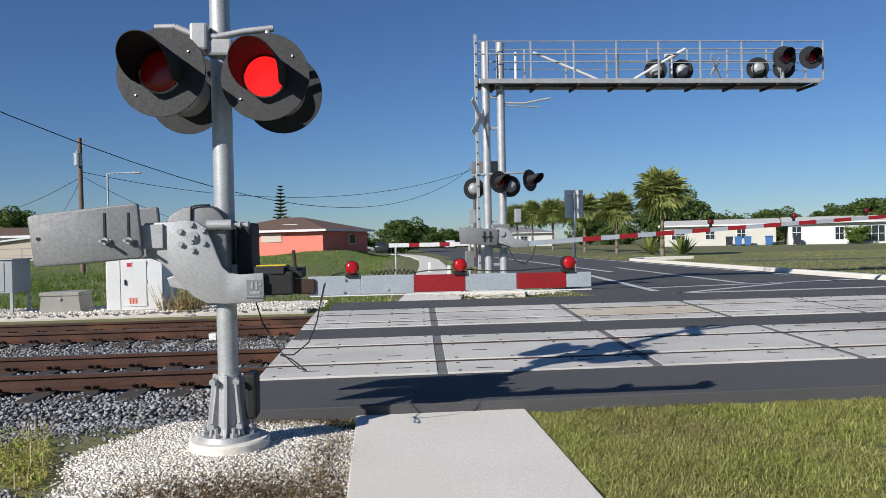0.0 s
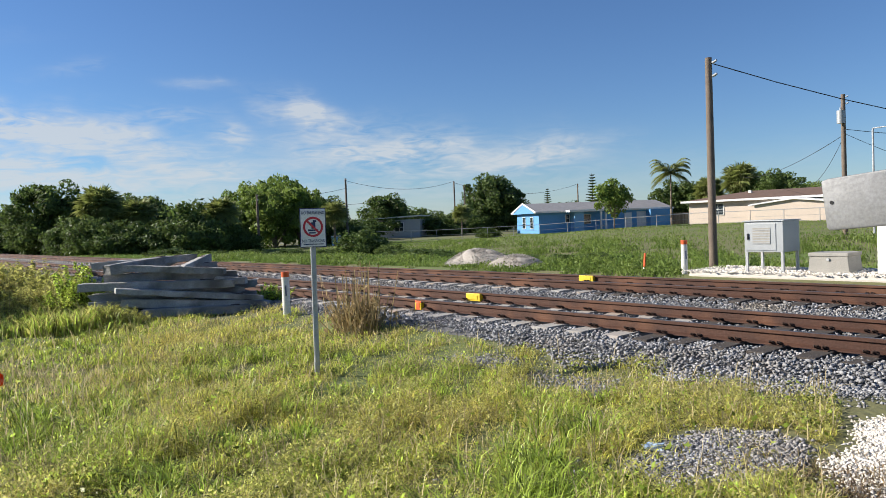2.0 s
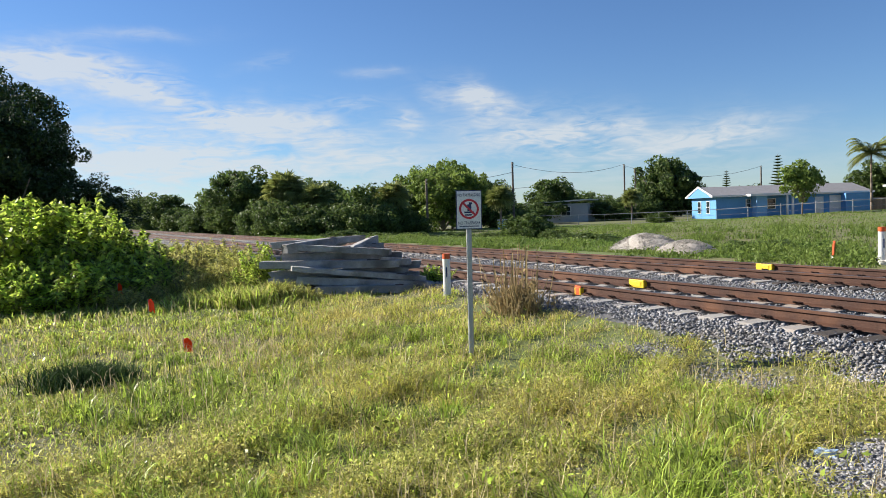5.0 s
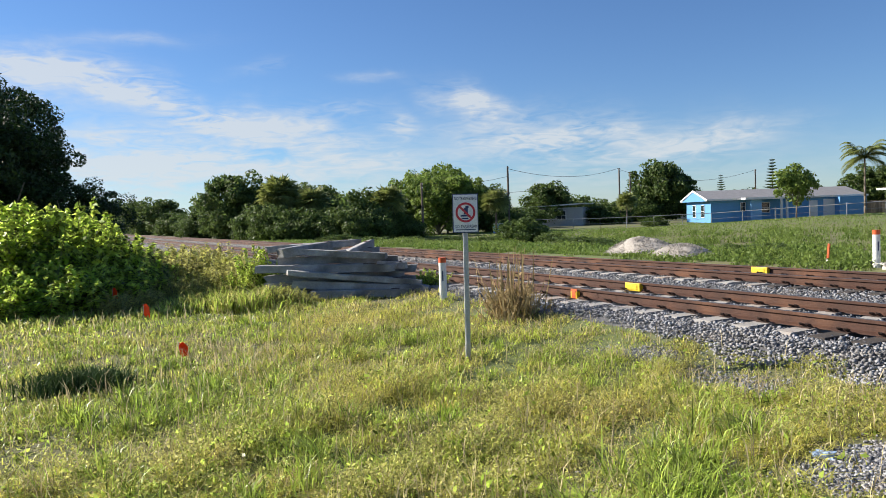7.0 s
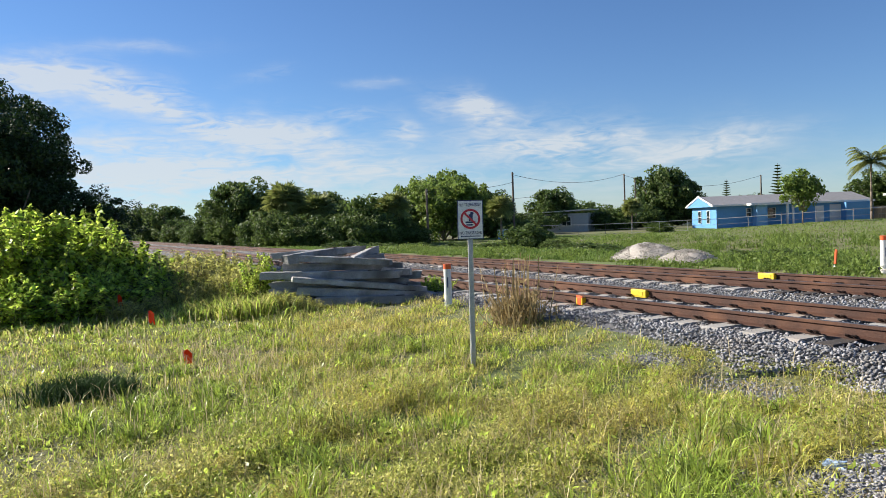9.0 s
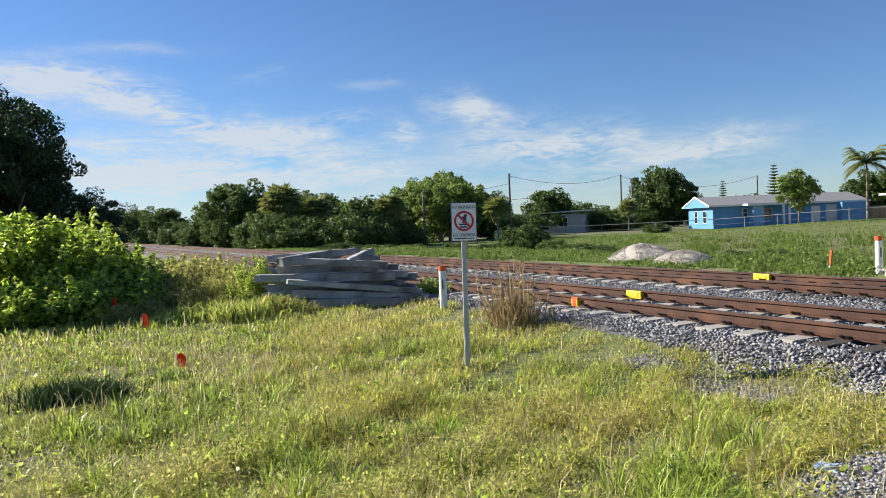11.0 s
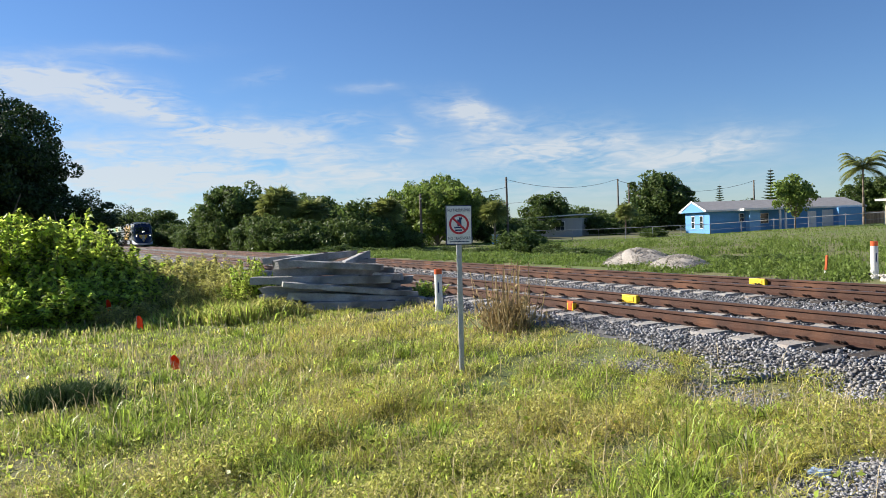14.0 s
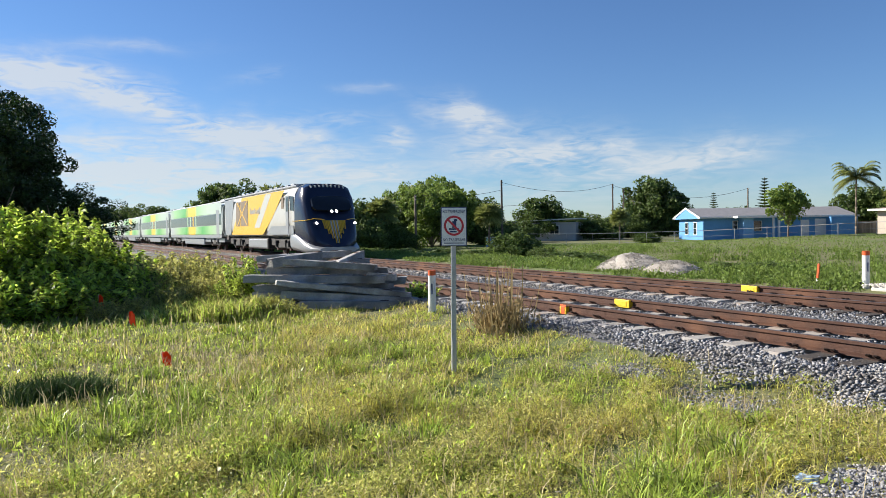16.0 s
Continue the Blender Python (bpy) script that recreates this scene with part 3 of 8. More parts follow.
def build_far_road():
    s = Shape()
    for y0, y1 in ((17.0, 60), (60, 240)):
        s.box(5.6 if y0 < 20 else 6.5, y0, -0.2, 15.0, y1, 0.15)
    tagged(part("road", s, M["asphalt"]), "two-lane grey asphalt road leading away", "road", "", "structure")
    sheet("side_road", 19.5, 35, 90, 38.5, 0.135, 0.25, M["asphalt"], "narrow asphalt side road beside the verge", "road")
    lines = Shape()
    for a, b, w in (((8.54, 30.9), (7.4, 18.2), 0.12), ((9.7, 60), (9.75, 28.9), 0.12), ((7.5, 17.3), (13.2, 17.45), 0.14), ((7.6, 19.3), (16, 20.9), 0.12), ((7.5, 17.2), (12.2, 20.1), 0.10), ((11.3, 33), (10.8, 20), 0.11),
                    ((14.4, 24), (14.6, 90), 0.1)):
        a, b = Vector((*a, 0.156)), Vector((*b, 0.156))
        d = (b - a).normalized()
        nrm = Vector((-d.y, d.x, 0)) * w
        vs = [lines.bm.verts.new(p) for p in (a - nrm, b - nrm, b + nrm, a + nrm)]
        lines.bm.faces.new(vs)
    ob = part("road_marking", lines, M["paint"])
    tagged(ob, "worn white painted lines on the asphalt", "road marking", "", "structure")
    k = Shape()
    pts = [(15.4, 17.6), (15.0, 20.7), (15.05, 25.5), (15.1, 34), (15.2, 42.0), (16.5, 44), (20, 44.5)]
    for (x0, y0), (x1, y1) in zip(pts, pts[1:]):
        d = Vector((x1 - x0, y1 - y0, 0))
        ang = math.atan2(d.y, d.x)
        k.box(0, -0.16, -0.2, d.length + 0.02, 0.16, 0.17, 0.04, m=Matrix.Translation((x0, y0, 0.13)) @ Matrix.Rotation(ang, 4, "Z"))
    tagged(part("kerb", k, M["walk"]), "pale concrete kerb along the verge", "kerb", "", "structure")
    sheet("verge", 15.15, 17, 60, 35, 0.20, 0.3, M["soil"], "mown grass verge behind the kerb", "verge")


build_far_road()


def build_walks():
    base = empty("sidewalk", pose(0, 0, 0), "pale concrete sidewalk that ends at the asphalt", "sidewalk", "", "structure")
    for i in range(4):
        y1 = 5.985 - i * 3.04
        part("slab", Shape().box(0.06, y1 - 3.03, -0.1, 1.50, y1, 0.105 + 0.002 * (i % 2), 0.006), M["walk"], base)
    far = empty("far_sidewalk", pose(0, 0, 0), "pale concrete sidewalk curving away over the grass", "sidewalk", "", "structure")
    pts = [(1.45, 17.0), (1.75, 19.5), (2.1, 24), (2.6, 31), (3.4, 42), (4.1, 55), (4.0, 70), (2.5, 84)]
    for (x0, y0), (x1, y1) in zip(pts, pts[1:]):
        d = Vector((x1 - x0, y1 - y0, 0))
        part("slab", Shape().box(0, -0.75, -0.15, d.length - 0.015, 0.75, 0.0, 0.01, m=Matrix.Translation((x0, y0, 0.165)) @ Matrix.Rotation(math.atan2(d.y, d.x), 4, "Z")), M["walk"], far)


build_walks()


def build_panels():
    top = empty("level_crossing", pose(0, 0, 0), "pale concrete crossing panels set between and beside the rails", "level crossing", "", "structure")
    edges = [END] + [1.0 + 2.36 * i for i in range(17)]

    def skewed(x, y):
        return x if x < 0 else x + min(0.04 + 0.018 * x, 0.16) * (y - 8.8)

    def slab(x0, y0, x1, y1, z0, z1, bevel=0.0):
        plan = [(skewed(x0, y0), -y0), (skewed(x1, y0), -y0), (skewed(x1, y1), -y1), (skewed(x0, y1), -y1)]
        return Shape().prism(plan, z0, z1, m=Matrix.Rotation(radians(90), 4, "X"), bevel=bevel)

    slot = bpy.data.meshes.new("lifting_slot")
    sl = Shape().box(-0.09, -0.018, -0.001, 0.09, 0.018, 0.0012)
    sl.bm.to_mesh(slot)
    sl.bm.free()
    finish(slot, M["joint"])
    bolt = bpy.data.meshes.new("panel_bolt")
    sl = Shape().rod((0, 0, -0.002), (0, 0, 0.003), 0.022, sides=8)
    sl.bm.to_mesh(bolt)
    sl.bm.free()
    finish(bolt, M["rust_dark"])
    for k, (a, b) in enumerate(RAILS):
        lanes = ((a - (0.69 if k else 0.74), a - 0.075), (a + 0.115, b - 0.115), (b + 0.075, b + (0.92 if k else 0.80)))
        for i, (x0, x1) in enumerate(zip(edges, edges[1:])):
            for j, (y0, y1) in enumerate(lanes):
                left, right = x0 + (0.055 if i else 0.0), x1 - 0.055
                kind = "panel_tan" if k == 1 and i == 2 and j == 1 else "panel"
                part("panel", slab(left, y0, right, y1, -0.05, TOP + 0.004 - 0.003 * ((i + k) % 2), 0.006), M[kind], top)
                if i < 6:
                    for u in (0.22, 0.72):
                        o = new("lifting_slot", slot)
                        o.parent = top
                        y = y0 + (y1 - y0) * random.choice((0.28, 0.5, 0.72))
                        o.matrix_basis = pose(skewed(x0 + (x1 - x0) * u + random.uniform(-0.15, 0.15), y), y, TOP + 0.005, 0, 0, random.uniform(-2, 2))
                    for u in (0.08, 0.36, 0.64, 0.92):
                        for y in (y0 + 0.09, y1 - 0.09):
                            o = new("panel_bolt", bolt)
                            o.parent = top
                            o.matrix_basis = pose(skewed(x0 + (x1 - x0) * u, y), y, TOP + 0.003)
                part("joint_strip", slab(x1 - 0.054, y0 + 0.005, x1 + 0.054, y1 - 0.005, 0.0, TOP - 0.004), M["joint_rubber"], top, "grey rubber joint strip")
        part("joint_filler", Shape().box(END, a - 0.73, -0.1, 39, b + 0.78, TOP - 0.075), M["joint"], top, "dark filler in the joints")


build_panels()


def rail_profile(y):
    h = TOP
    return [(y - 0.07, h - 0.172), (y + 0.07, h - 0.172), (y + 0.07, h - 0.155), (y + 0.012, h - 0.135), (y + 0.010, h - 0.048), (y + 0.036, h - 0.038), (y + 0.036, h - 0.006), (y + 0.028, h),
            (y - 0.028, h), (y - 0.036, h - 0.006), (y - 0.036, h - 0.038), (y - 0.010, h - 0.048), (y - 0.012, h - 0.135), (y - 0.07, h - 0.155)]


TURN_X = Matrix.Rotation(radians(-90), 4, "Z")   # draws outlines along x


def build_tracks():
    for k, pair in enumerate(RAILS):
        track = empty("railway_track", pose(0, 0, 0), "rusty steel rails on ties" if k else "rusty brown rails on concrete and dark wooden ties", "railway track", "parallel tracks", "structure")
        for y in pair:
            s = Shape()
            prof = [(-(py), pz) for py, pz in rail_profile(y)]
            s.prism(prof, -900, END, m=TURN_X)
            part("rail", s, M["rust"], track)
            part("crossing_rail", Shape().prism(prof, END, 40, m=TURN_X), M["rust_dark"], track, "dark rail set in the crossing")
            part("rail_head", Shape().box(-900, y - 0.027, TOP - 0.003, END, y + 0.027, TOP + 0.0025), M["railhead"], track, "worn brown running surface")
        mid = sum(pair) / 2
        s = Shape()
        s.prism([(-1.3, -0.14), (1.3, -0.14), (1.3, 0.0), (1.25, 0.03), (0.5, 0.035), (0.3, 0.012), (-0.3, 0.012), (-0.5, 0.035), (-1.25, 0.03), (-1.3, 0.0)], -0.125, 0.125, m=Matrix.Rotation(radians(90), 4, "Z"))
        conc = bpy.data.meshes.new("tie")
        s.bm.to_mesh(conc)
        s.bm.free()
        finish(conc, M["conc_tie"])
        s = Shape().box(-0.115, -1.3, -0.14, 0.115, 1.3, 0.03, 0.01)
        wood = bpy.data.meshes.new("tie")
        s.bm.to_mesh(wood)
        s.bm.free()
        finish(wood, M["wood_tie"])
        clip = Shape()
        for side in (-1, 1):
            for dx in (-0.045, 0.045):
                c = Vector((dx, side * 0.105, 0.055))
                pts = [c + Vector((0.03 * math.cos(a), side * 0.05 * math.sin(a), 0.022 * math.sin(a * 1.0) + 0.012)) for a in np.linspace(0, 5.2, 7)]
                clip.tube(pts, 0.011, 5)
            clip.box(-0.085, side * 0.105 - 0.05, 0.022, 0.085, side * 0.105 + 0.05, 0.04)
        cl = bpy.data.meshes.new("rail_clip")
        clip.bm.to_mesh(cl)
        clip.bm.free()
        finish(cl, M["rust_dark"])
        x, i = END - 0.35, 0
        while x > -75:
            concrete = x < (-5.6 if k == 0 else -9.5)
            t = new("tie", conc if concrete else wood)
            t.parent = track
            t.matrix_basis = pose(x + random.uniform(-0.02, 0.02), mid, random.uniform(-0.008, 0.004), 0, 0, random.uniform(-0.6, 0.6))
            if x > -45:
                for y in pair:
                    c = new("rail_clip", cl)
                    c.parent = track
                    c.matrix_basis = pose(x, y, 0)
            x -= 0.61 if concrete else 0.5
        far = Shape()
        while x > -260:
            far.box(x - 0.12, mid - 1.3, -0.12, x + 0.12, mid + 1.3, 0.03)
            x -= 0.61
        tagged(part("far_ties", far, M["conc_tie"], track), kind="stuff")
    # yellow and orange boxes clamped to the rails
    for x, y, z, w, h, d, name, key in ((-10.5, 9.505, 0.11, 0.40, 0.15, 0.20, "yellow_derail_block", "yellow"), (-11.1, 13.775, 0.12, 0.42, 0.15, 0.20, "yellow_derail_block", "yellow"), (-10.45, 8.03, 0.10, 0.17, 0.17, 0.09, "orange_rail_marker", "orange")):
        t = empty(name, pose(x, y, z), f"bright {key} marker clamped on the rusty rail", "rail marker")
        part("block", Shape().box(-w / 2, -d / 2, -h / 2, w / 2, -0.04, h / 2, 0.01).box(-w * 0.33, -d / 2 - 0.01, -h * 0.3, w * 0.33, -d / 2, h * 0.3, 0.004), M[key], t)
        for bx in (-w / 2, w / 2 - 0.03):
            part("bracket", Shape().box(bx, -0.05, -h / 2, bx + 0.03, 0.04, h / 2 - 0.04, 0.005), M["yellow"], t)


build_tracks()


def build_bed():
    prof = [(6.55, -0.20), (6.75, -0.10), (7.05, -0.045), (7.3, -0.045), (14.4, -0.045), (14.9, 0.02), (15.35, 0.05), (15.4, -0.3), (6.55, -0.3)]
    s = Shape().prism([(-y, z) for y, z in prof], -900, END, m=TURN_X)
    tagged(part("ballast_bed", s, M["ballast_bed"]), "packed grey stone trackbed", "trackbed", "", "structure")
    sheet("gravel_pad", -9.3, 15.2, -1.2, 17.2, 0.235, 0.3, M["shell"], "white gravel pad under the cabinets", "gravel", bevel=0.08)


build_bed()


# ---- stones ----
def stone_meshes(p, size, squash=0.7):
    """Small uneven eight-sided stones at the points p."""
    n = len(p)
    base = np.array([(1, 0, 0), (-1, 0, 0), (0, 1, 0), (0, -1, 0), (0, 0, 1), (0, 0, -1)], float)
    faces = np.array([(0, 2, 4), (2, 1, 4), (1, 3, 4), (3, 0, 4), (2, 0, 5), (1, 2, 5), (3, 1, 5), (0, 3, 5)])
    q = rng.normal(size=(n, 4))
    q /= np.linalg.norm(q, axis=1, keepdims=True)
    w, x, y, z = q.T
    R = np.stack([1 - 2 * (y * y + z * z), 2 * (x * y - z * w), 2 * (x * z + y * w), 2 * (x * y + z * w), 1 - 2 * (x * x + z * z), 2 * (y * z - x * w), 2 * (x * z - y * w), 2 * (y * z + x * w), 1 - 2 * (x * x + y * y)], -1).reshape(n, 3, 3)
    s = size * rng.uniform(0.55, 1.35, (n, 1, 1)) * rng.uniform(0.35, 1.35, (n, 6, 1))
    v = np.einsum("nij,kj->nki", R, base) * s
    v[:, :, 2] *= squash
    v += p[:, None, :]
    f = faces[None] + (np.arange(n) * 6)[:, None, None]
    return v.reshape(-1, 3), f.reshape(-1, 3)


def scatter(n, x0, x1, y0, y1, power=1.0):
    u = rng.random(n) ** power
    return np.stack([x1 + (x0 - x1) * u, rng.uniform(y0, y1, n)], 1)


def build_stones():
    p = np.concatenate([scatter(30000, -30, END, 6.1, 7.9, 1.5), scatter(9000, -30, END, 8.2, 9.4, 1.5), scatter(24000, -34, END, 9.6, 12.3, 1.4), scatter(5000, -30, END, 12.4, 13.7, 1.4), scatter(6000, -34, END, 13.8, 15.3, 1.4)])
    edge = p[:, 1] > 6.75 - 0.40 * step(-7.5, -5.5, p[:, 0]) + 0.30 * ripple(p[:, 0] * 1.3, p[:, 0] * 0.4) + 0.25 * step(-6, -10, p[:, 0]) * (rng.random(len(p)) < 0.85)
    p = p[edge]
    z = np.where(p[:, 1] < 7.05, np.maximum(gz(p[:, 0], p[:, 1]), -0.2 + 0.17 * step(6.5, 7.05, p[:, 1])) + 0.01, -0.002) + rng.uniform(-0.012, 0.022, len(p))
    v, f = stone_meshes(np.column_stack([p, z]), 0.028)
    soup("ballast_stones", v, f, M["ballast"], "loose grey crushed stone between and beside the rails", "ballast")
    # spilt ballast in the grass
    u = np.sqrt(rng.random(7000)) * rng.uniform(0.85, 1.12, 7000)
    a = rng.uniform(0, 2 * np.pi, 7000)
    c = np.concatenate([np.column_stack([-2.32 + 0.47 * u * np.cos(a), 3.92 + 0.66 * u * np.sin(a)]), rng.normal((-6.45, 5.98), (0.34, 0.20), (1500, 2)), rng.normal((-4.7, 5.75), (0.55, 0.20), (1700, 2)),
                        rng.normal((-3.0, 6.2), (0.9, 0.25), (2200, 2)), rng.normal((-1.2, 6.4), (0.5, 0.22), (900, 2)), rng.normal((-2.3, 3.7), (0.6, 0.7), (900, 2))])
    c = c[c[:, 0] < -1.3]
    v, f = stone_meshes(np.column_stack([c, gz(c[:, 0], c[:, 1]) + rng.uniform(-0.004, 0.02, len(c))]), 0.018)
    soup("spilt_ballast", v, f, M["ballast"], "grey stones spilt into the thin grass", "ballast")


build_stones()


def mound(x, y):
    """Extra height of the white gravel heap round the mast."""
    return 0.075 * np.exp(-(((x + 0.85) / 0.85) ** 2 + ((y - 5.0) / 0.85) ** 2) ** 1.4)


def build_mound():
    n = 40
    a = np.linspace(0, 2 * np.pi, n, endpoint=False)
    rs = np.linspace(0, 1, 14)
    v = [(-0.85, 4.85, 0)]
    for r in rs[1:]:
        for t in a:
            wob = 1 + 0.10 * math.sin(3 * t + 1) + 0.06 * math.sin(7 * t)
            x = min(-0.85 + 1.0 * r * wob * math.cos(t), 0.04)
            v.append((x, 4.85 + 1.25 * r * wob * math.sin(t), 0))
    v = np.array(v)
    v[:, 2] = gz(v[:, 0], v[:, 1]) + mound(v[:, 0], v[:, 1]) + 0.012
    tri = np.array([(0, 1 + i, 1 + (i + 1) % n) for i in range(n)])
    quads = []
    for k in range(len(rs) - 2):
        for i in range(n):
            j = (i + 1) % n
            b = 1 + k * n
            quads += [(b + i, b + n + i, b + n + j), (b + i, b + n + j, b + j)]
    soup("gravel_mound", v, np.concatenate([tri, quads]), M["shell"], "heap of white crushed gravel round the signal base", "gravel", "structure")
    m = 42000
    r, t = np.sqrt(rng.random(m)), rng.uniform(0, 2 * np.pi, m)
    wob = 1.02 + 0.10 * np.sin(3 * t + 1) + 0.06 * np.sin(7 * t) + rng.normal(0, 0.05, m)
    x, y = -0.85 + 1.0 * r * wob * np.cos(t), 4.85 + 1.25 * r * wob * np.sin(t)
    keep = (x < 0.09) & ((y > 4.05 + 0.25 * ripple(x * 4, x * 3)) | (rng.random(m) < 0.55)) & (np.hypot(x + 0.80, y - 5.05) > 0.27)
    x, y = x[keep], y[keep]
    z = gz(x, y) + mound(x, y) + rng.uniform(0.006, 0.024, len(x))
    v, f = stone_meshes(np.column_stack([x, y, z]), 0.0135)
    soup("white_gravel_stones", v, f, M["shell"], "loose white gravel stones", "gravel")
    pts = np.concatenate([rng.uniform((-9.4, 15.15), (-0.9, 17.1), (5000, 2)), rng.normal((3.3, 18.4), (0.7, 0.4), (1500, 2))])
    v, f = stone_meshes(np.column_stack([pts, gz(pts[:, 0], pts[:, 1]) + 0.11]), 0.03)
    soup("pad_gravel_stones", v, f, M["shell"], "white gravel stones round the cabinets", "gravel")


build_mound()


# ---- grass ----
def blades(p, z, height, width, lean, name, material, label, two=True):
    """Bent blades of two pieces at the points p."""
    n = len(p)
    az, bend = rng.uniform(0, 2 * np.pi, n), rng.uniform(0.15, 1.0, n) * lean
    h = height * rng.uniform(0.55, 1.25, n)
    w = width * rng.uniform(0.7, 1.3, n)
    side = np.stack([-np.sin(az), np.cos(az), np.zeros(n)], 1) * w[:, None]
    out = np.stack([np.cos(az), np.sin(az), np.zeros(n)], 1)
    b = np.column_stack([p, z - 0.01])
    twist = rng.normal(0, 0.25, (n, 1)) * np.stack([-np.sin(az), np.cos(az), np.zeros(n)], 1) * h[:, None]
    m = b + out * (h * bend * 0.33)[:, None] + np.array([0, 0, 1]) * (h * 0.6 * np.clip(1.1 - bend * 0.25, 0.5, 1))[:, None] + twist * 0.3
    t = b + out * (h * bend)[:, None] + np.array([0, 0, 1]) * (h * np.clip(1 - bend * 0.35, 0.3, 1))[:, None] + twist
    v = np.stack([b - side, b + side, m - side * 0.8, m + side * 0.8, t], 1).reshape(-1, 3)
    k = (np.arange(n) * 5)[:, None]
    f = np.concatenate([k + (0, 1, 3), k + (0, 3, 2), k + (2, 3, 4)])
    return soup(name, v, f, material, label, "grass")


def field_points(n, near, far, spread):
    """Points thinning out with the distance from the sidewalk's edge, over the left-hand field."""
    r = near * (far / near) ** rng.random(n)
    a = np.radians(rng.uniform(*spread, n))
    return np.stack([-r * np.sin(a), r * np.cos(a)], 1)


def build_grass():
    p = field_points(520000, 2.3, 30, (22, 112))
    x, y = p.T
    patch = ripple(x * 0.9, y * 0.9)
    bare = (((x + 2.34) / 0.60) ** 2 + ((y - 3.88) / 0.80) ** 2 < 1 + 0.4 * ripple(x * 5, y * 5)) | (((x + 6.45) / 0.5) ** 2 + ((y - 5.98) / 0.28) ** 2 < 1) | (((x + 0.85) / 1.08) ** 2 + ((y - 4.85) / 1.33) ** 2 < 1)
    bare |= ((x > -5.6) & (y > 5.55 + 0.35 * ripple(x * 1.7, x) + 0.9 * step(-3.6, -2.6, x)) & (rng.random(len(x)) < 0.55))
    limit = 6.62 + 0.30 * ripple(x * 1.3, x * 0.4) + 0.35 * step(-7, -10, x)
    keep = (y < limit) & (x < -0.25) & (~bare | (rng.random(len(x)) < 0.09))
    x, y, patch = x[keep], y[keep], patch[keep]
    tuft = ripple(x * 3.1 + 2, y * 2.7)
    mown = step(74, 80, np.degrees(np.arctan2(-x, y))) * step(5.5, 7.5, np.hypot(x, y))
    thin = rng.random(len(x)) < np.maximum(0.24 + 0.76 * step(-0.35, 0.3, tuft + 0.5 * patch), 0.8 * mown)
    x, y, patch, tuft, mown = x[thin], y[thin], patch[thin], tuft[thin], mown[thin]
    h = 0.10 + 0.06 * step(-2.5, -6, x) + 0.06 * patch + 0.12 * tuft
    h = h * (1 - 0.45 * step(4.8, 6.2, y)) * (1 - 0.5 * mown)
    h = h * (1 - 0.5 * step(-3.6, -2.4, x) * step(3.6, 4.6, y))
    h = np.maximum(h * (1 - 0.6 * np.exp(-((x + 7.4) ** 2 + (y - 3.9) ** 2) / 0.5)), 0.045)
    far = step(3, 25, np.hypot(x, y))
    width = 0.0037 + 0.0066 * far
    dry = rng.random(len(x)) < 0.16 + 0.24 * step(-0.1, 0.6, ripple(x * 1.3 + 7, y * 1.1 - 2)) * (1 - mown) - 0.12 * mown
    lush = ~dry & (rng.random(len(x)) < 0.08 + 0.34 * step(0.05, 0.6, ripple(x * 0.8 - 5, y * 0.9 + 3)) + 0.35 * mown)
    for pick, name, key, label, tall in ((~dry & ~lush, "field_grass", "field", "sunlit yellow-green weedy grass", 1.0), (lush, "green_field_grass", "lush", "fresh green grass in the field", 1.1), (dry, "dry_field_grass", "bleached", "bleached dry blades among the grass", 1.0)):
        blades(np.stack([x[pick], y[pick]], 1), gz(x[pick], y[pick]), h[pick] * tall * (1 + 0.3 * far[pick]), width[pick] * (0.75 if key == "bleached" else 1.0), 2.0, name, M[key], label)
    # long arching tussocks
    n = 620
    c = field_points(n, 2.9, 15, (38, 92))
    c = c[(c[:, 1] < 5.3) & (((c[:, 0] + 2.34) / 0.8) ** 2 + ((c[:, 1] - 3.88) / 0.95) ** 2 > 1) & (np.hypot(c[:, 0] + 7.59, c[:, 1] - 4.2) > 0.7) & (ripple(c[:, 0] * 0.8 + 1, c[:, 1] * 0.8) > -0.15)]
    q = np.repeat(np.arange(len(c)), 42)
    p = c[q] + rng.normal(0, 0.055, (len(q), 2))
    r = np.hypot(p[:, 0], p[:, 1])
    tall = rng.uniform(0.16, 0.34, len(c))[q] * (1 - 0.45 * step(5, 12, r))
    blades(p, gz(p[:, 0], p[:, 1]), tall, 0.0048 + 0.006 * step(3, 20, r), 1.5, "grass_tussocks", M["lush"], "long arching green grass tussocks")
    # fine-leaved flowering weeds, thick towards the ballast
    k = rng.random(len(x)) < (0.05 + 0.28 * step(-8.5, -3.5, x) * step(-0.35, 0.45, ripple(x * 1.7 - 3, y * 1.9))) * (1 - mown)
    c = np.stack([x[k], y[k], gz(x[k], y[k]) + h[k] * rng.uniform(0.3, 1.15, k.sum())], 1)
    v, f = leaf_cloud(c, np.full(len(c), 0.05), 3 * len(c), 0.012)
    soup("weed_leaves", v, f, M["scrub_leaf"], "small olive weed leaves among the grass", "weeds")
    k = rng.random(len(x)) < 0.02 + 0.05 * step(0.2, 0.7, ripple(x * 1.1 - 8, y * 1.3))
    c = np.stack([x[k], y[k], gz(x[k], y[k]) + h[k] * rng.uniform(0.2, 0.8, k.sum())], 1)
    v, f = leaf_cloud(c, np.full(len(c), 0.05), 2 * len(c), 0.024)
    soup("broad_weed_leaves", v, f, M["weed"], "broad bright-green weed leaves in the grass", "weeds")
    tall = rng.random(len(x)) < 0.020
    u, w = x[tall], y[tall]
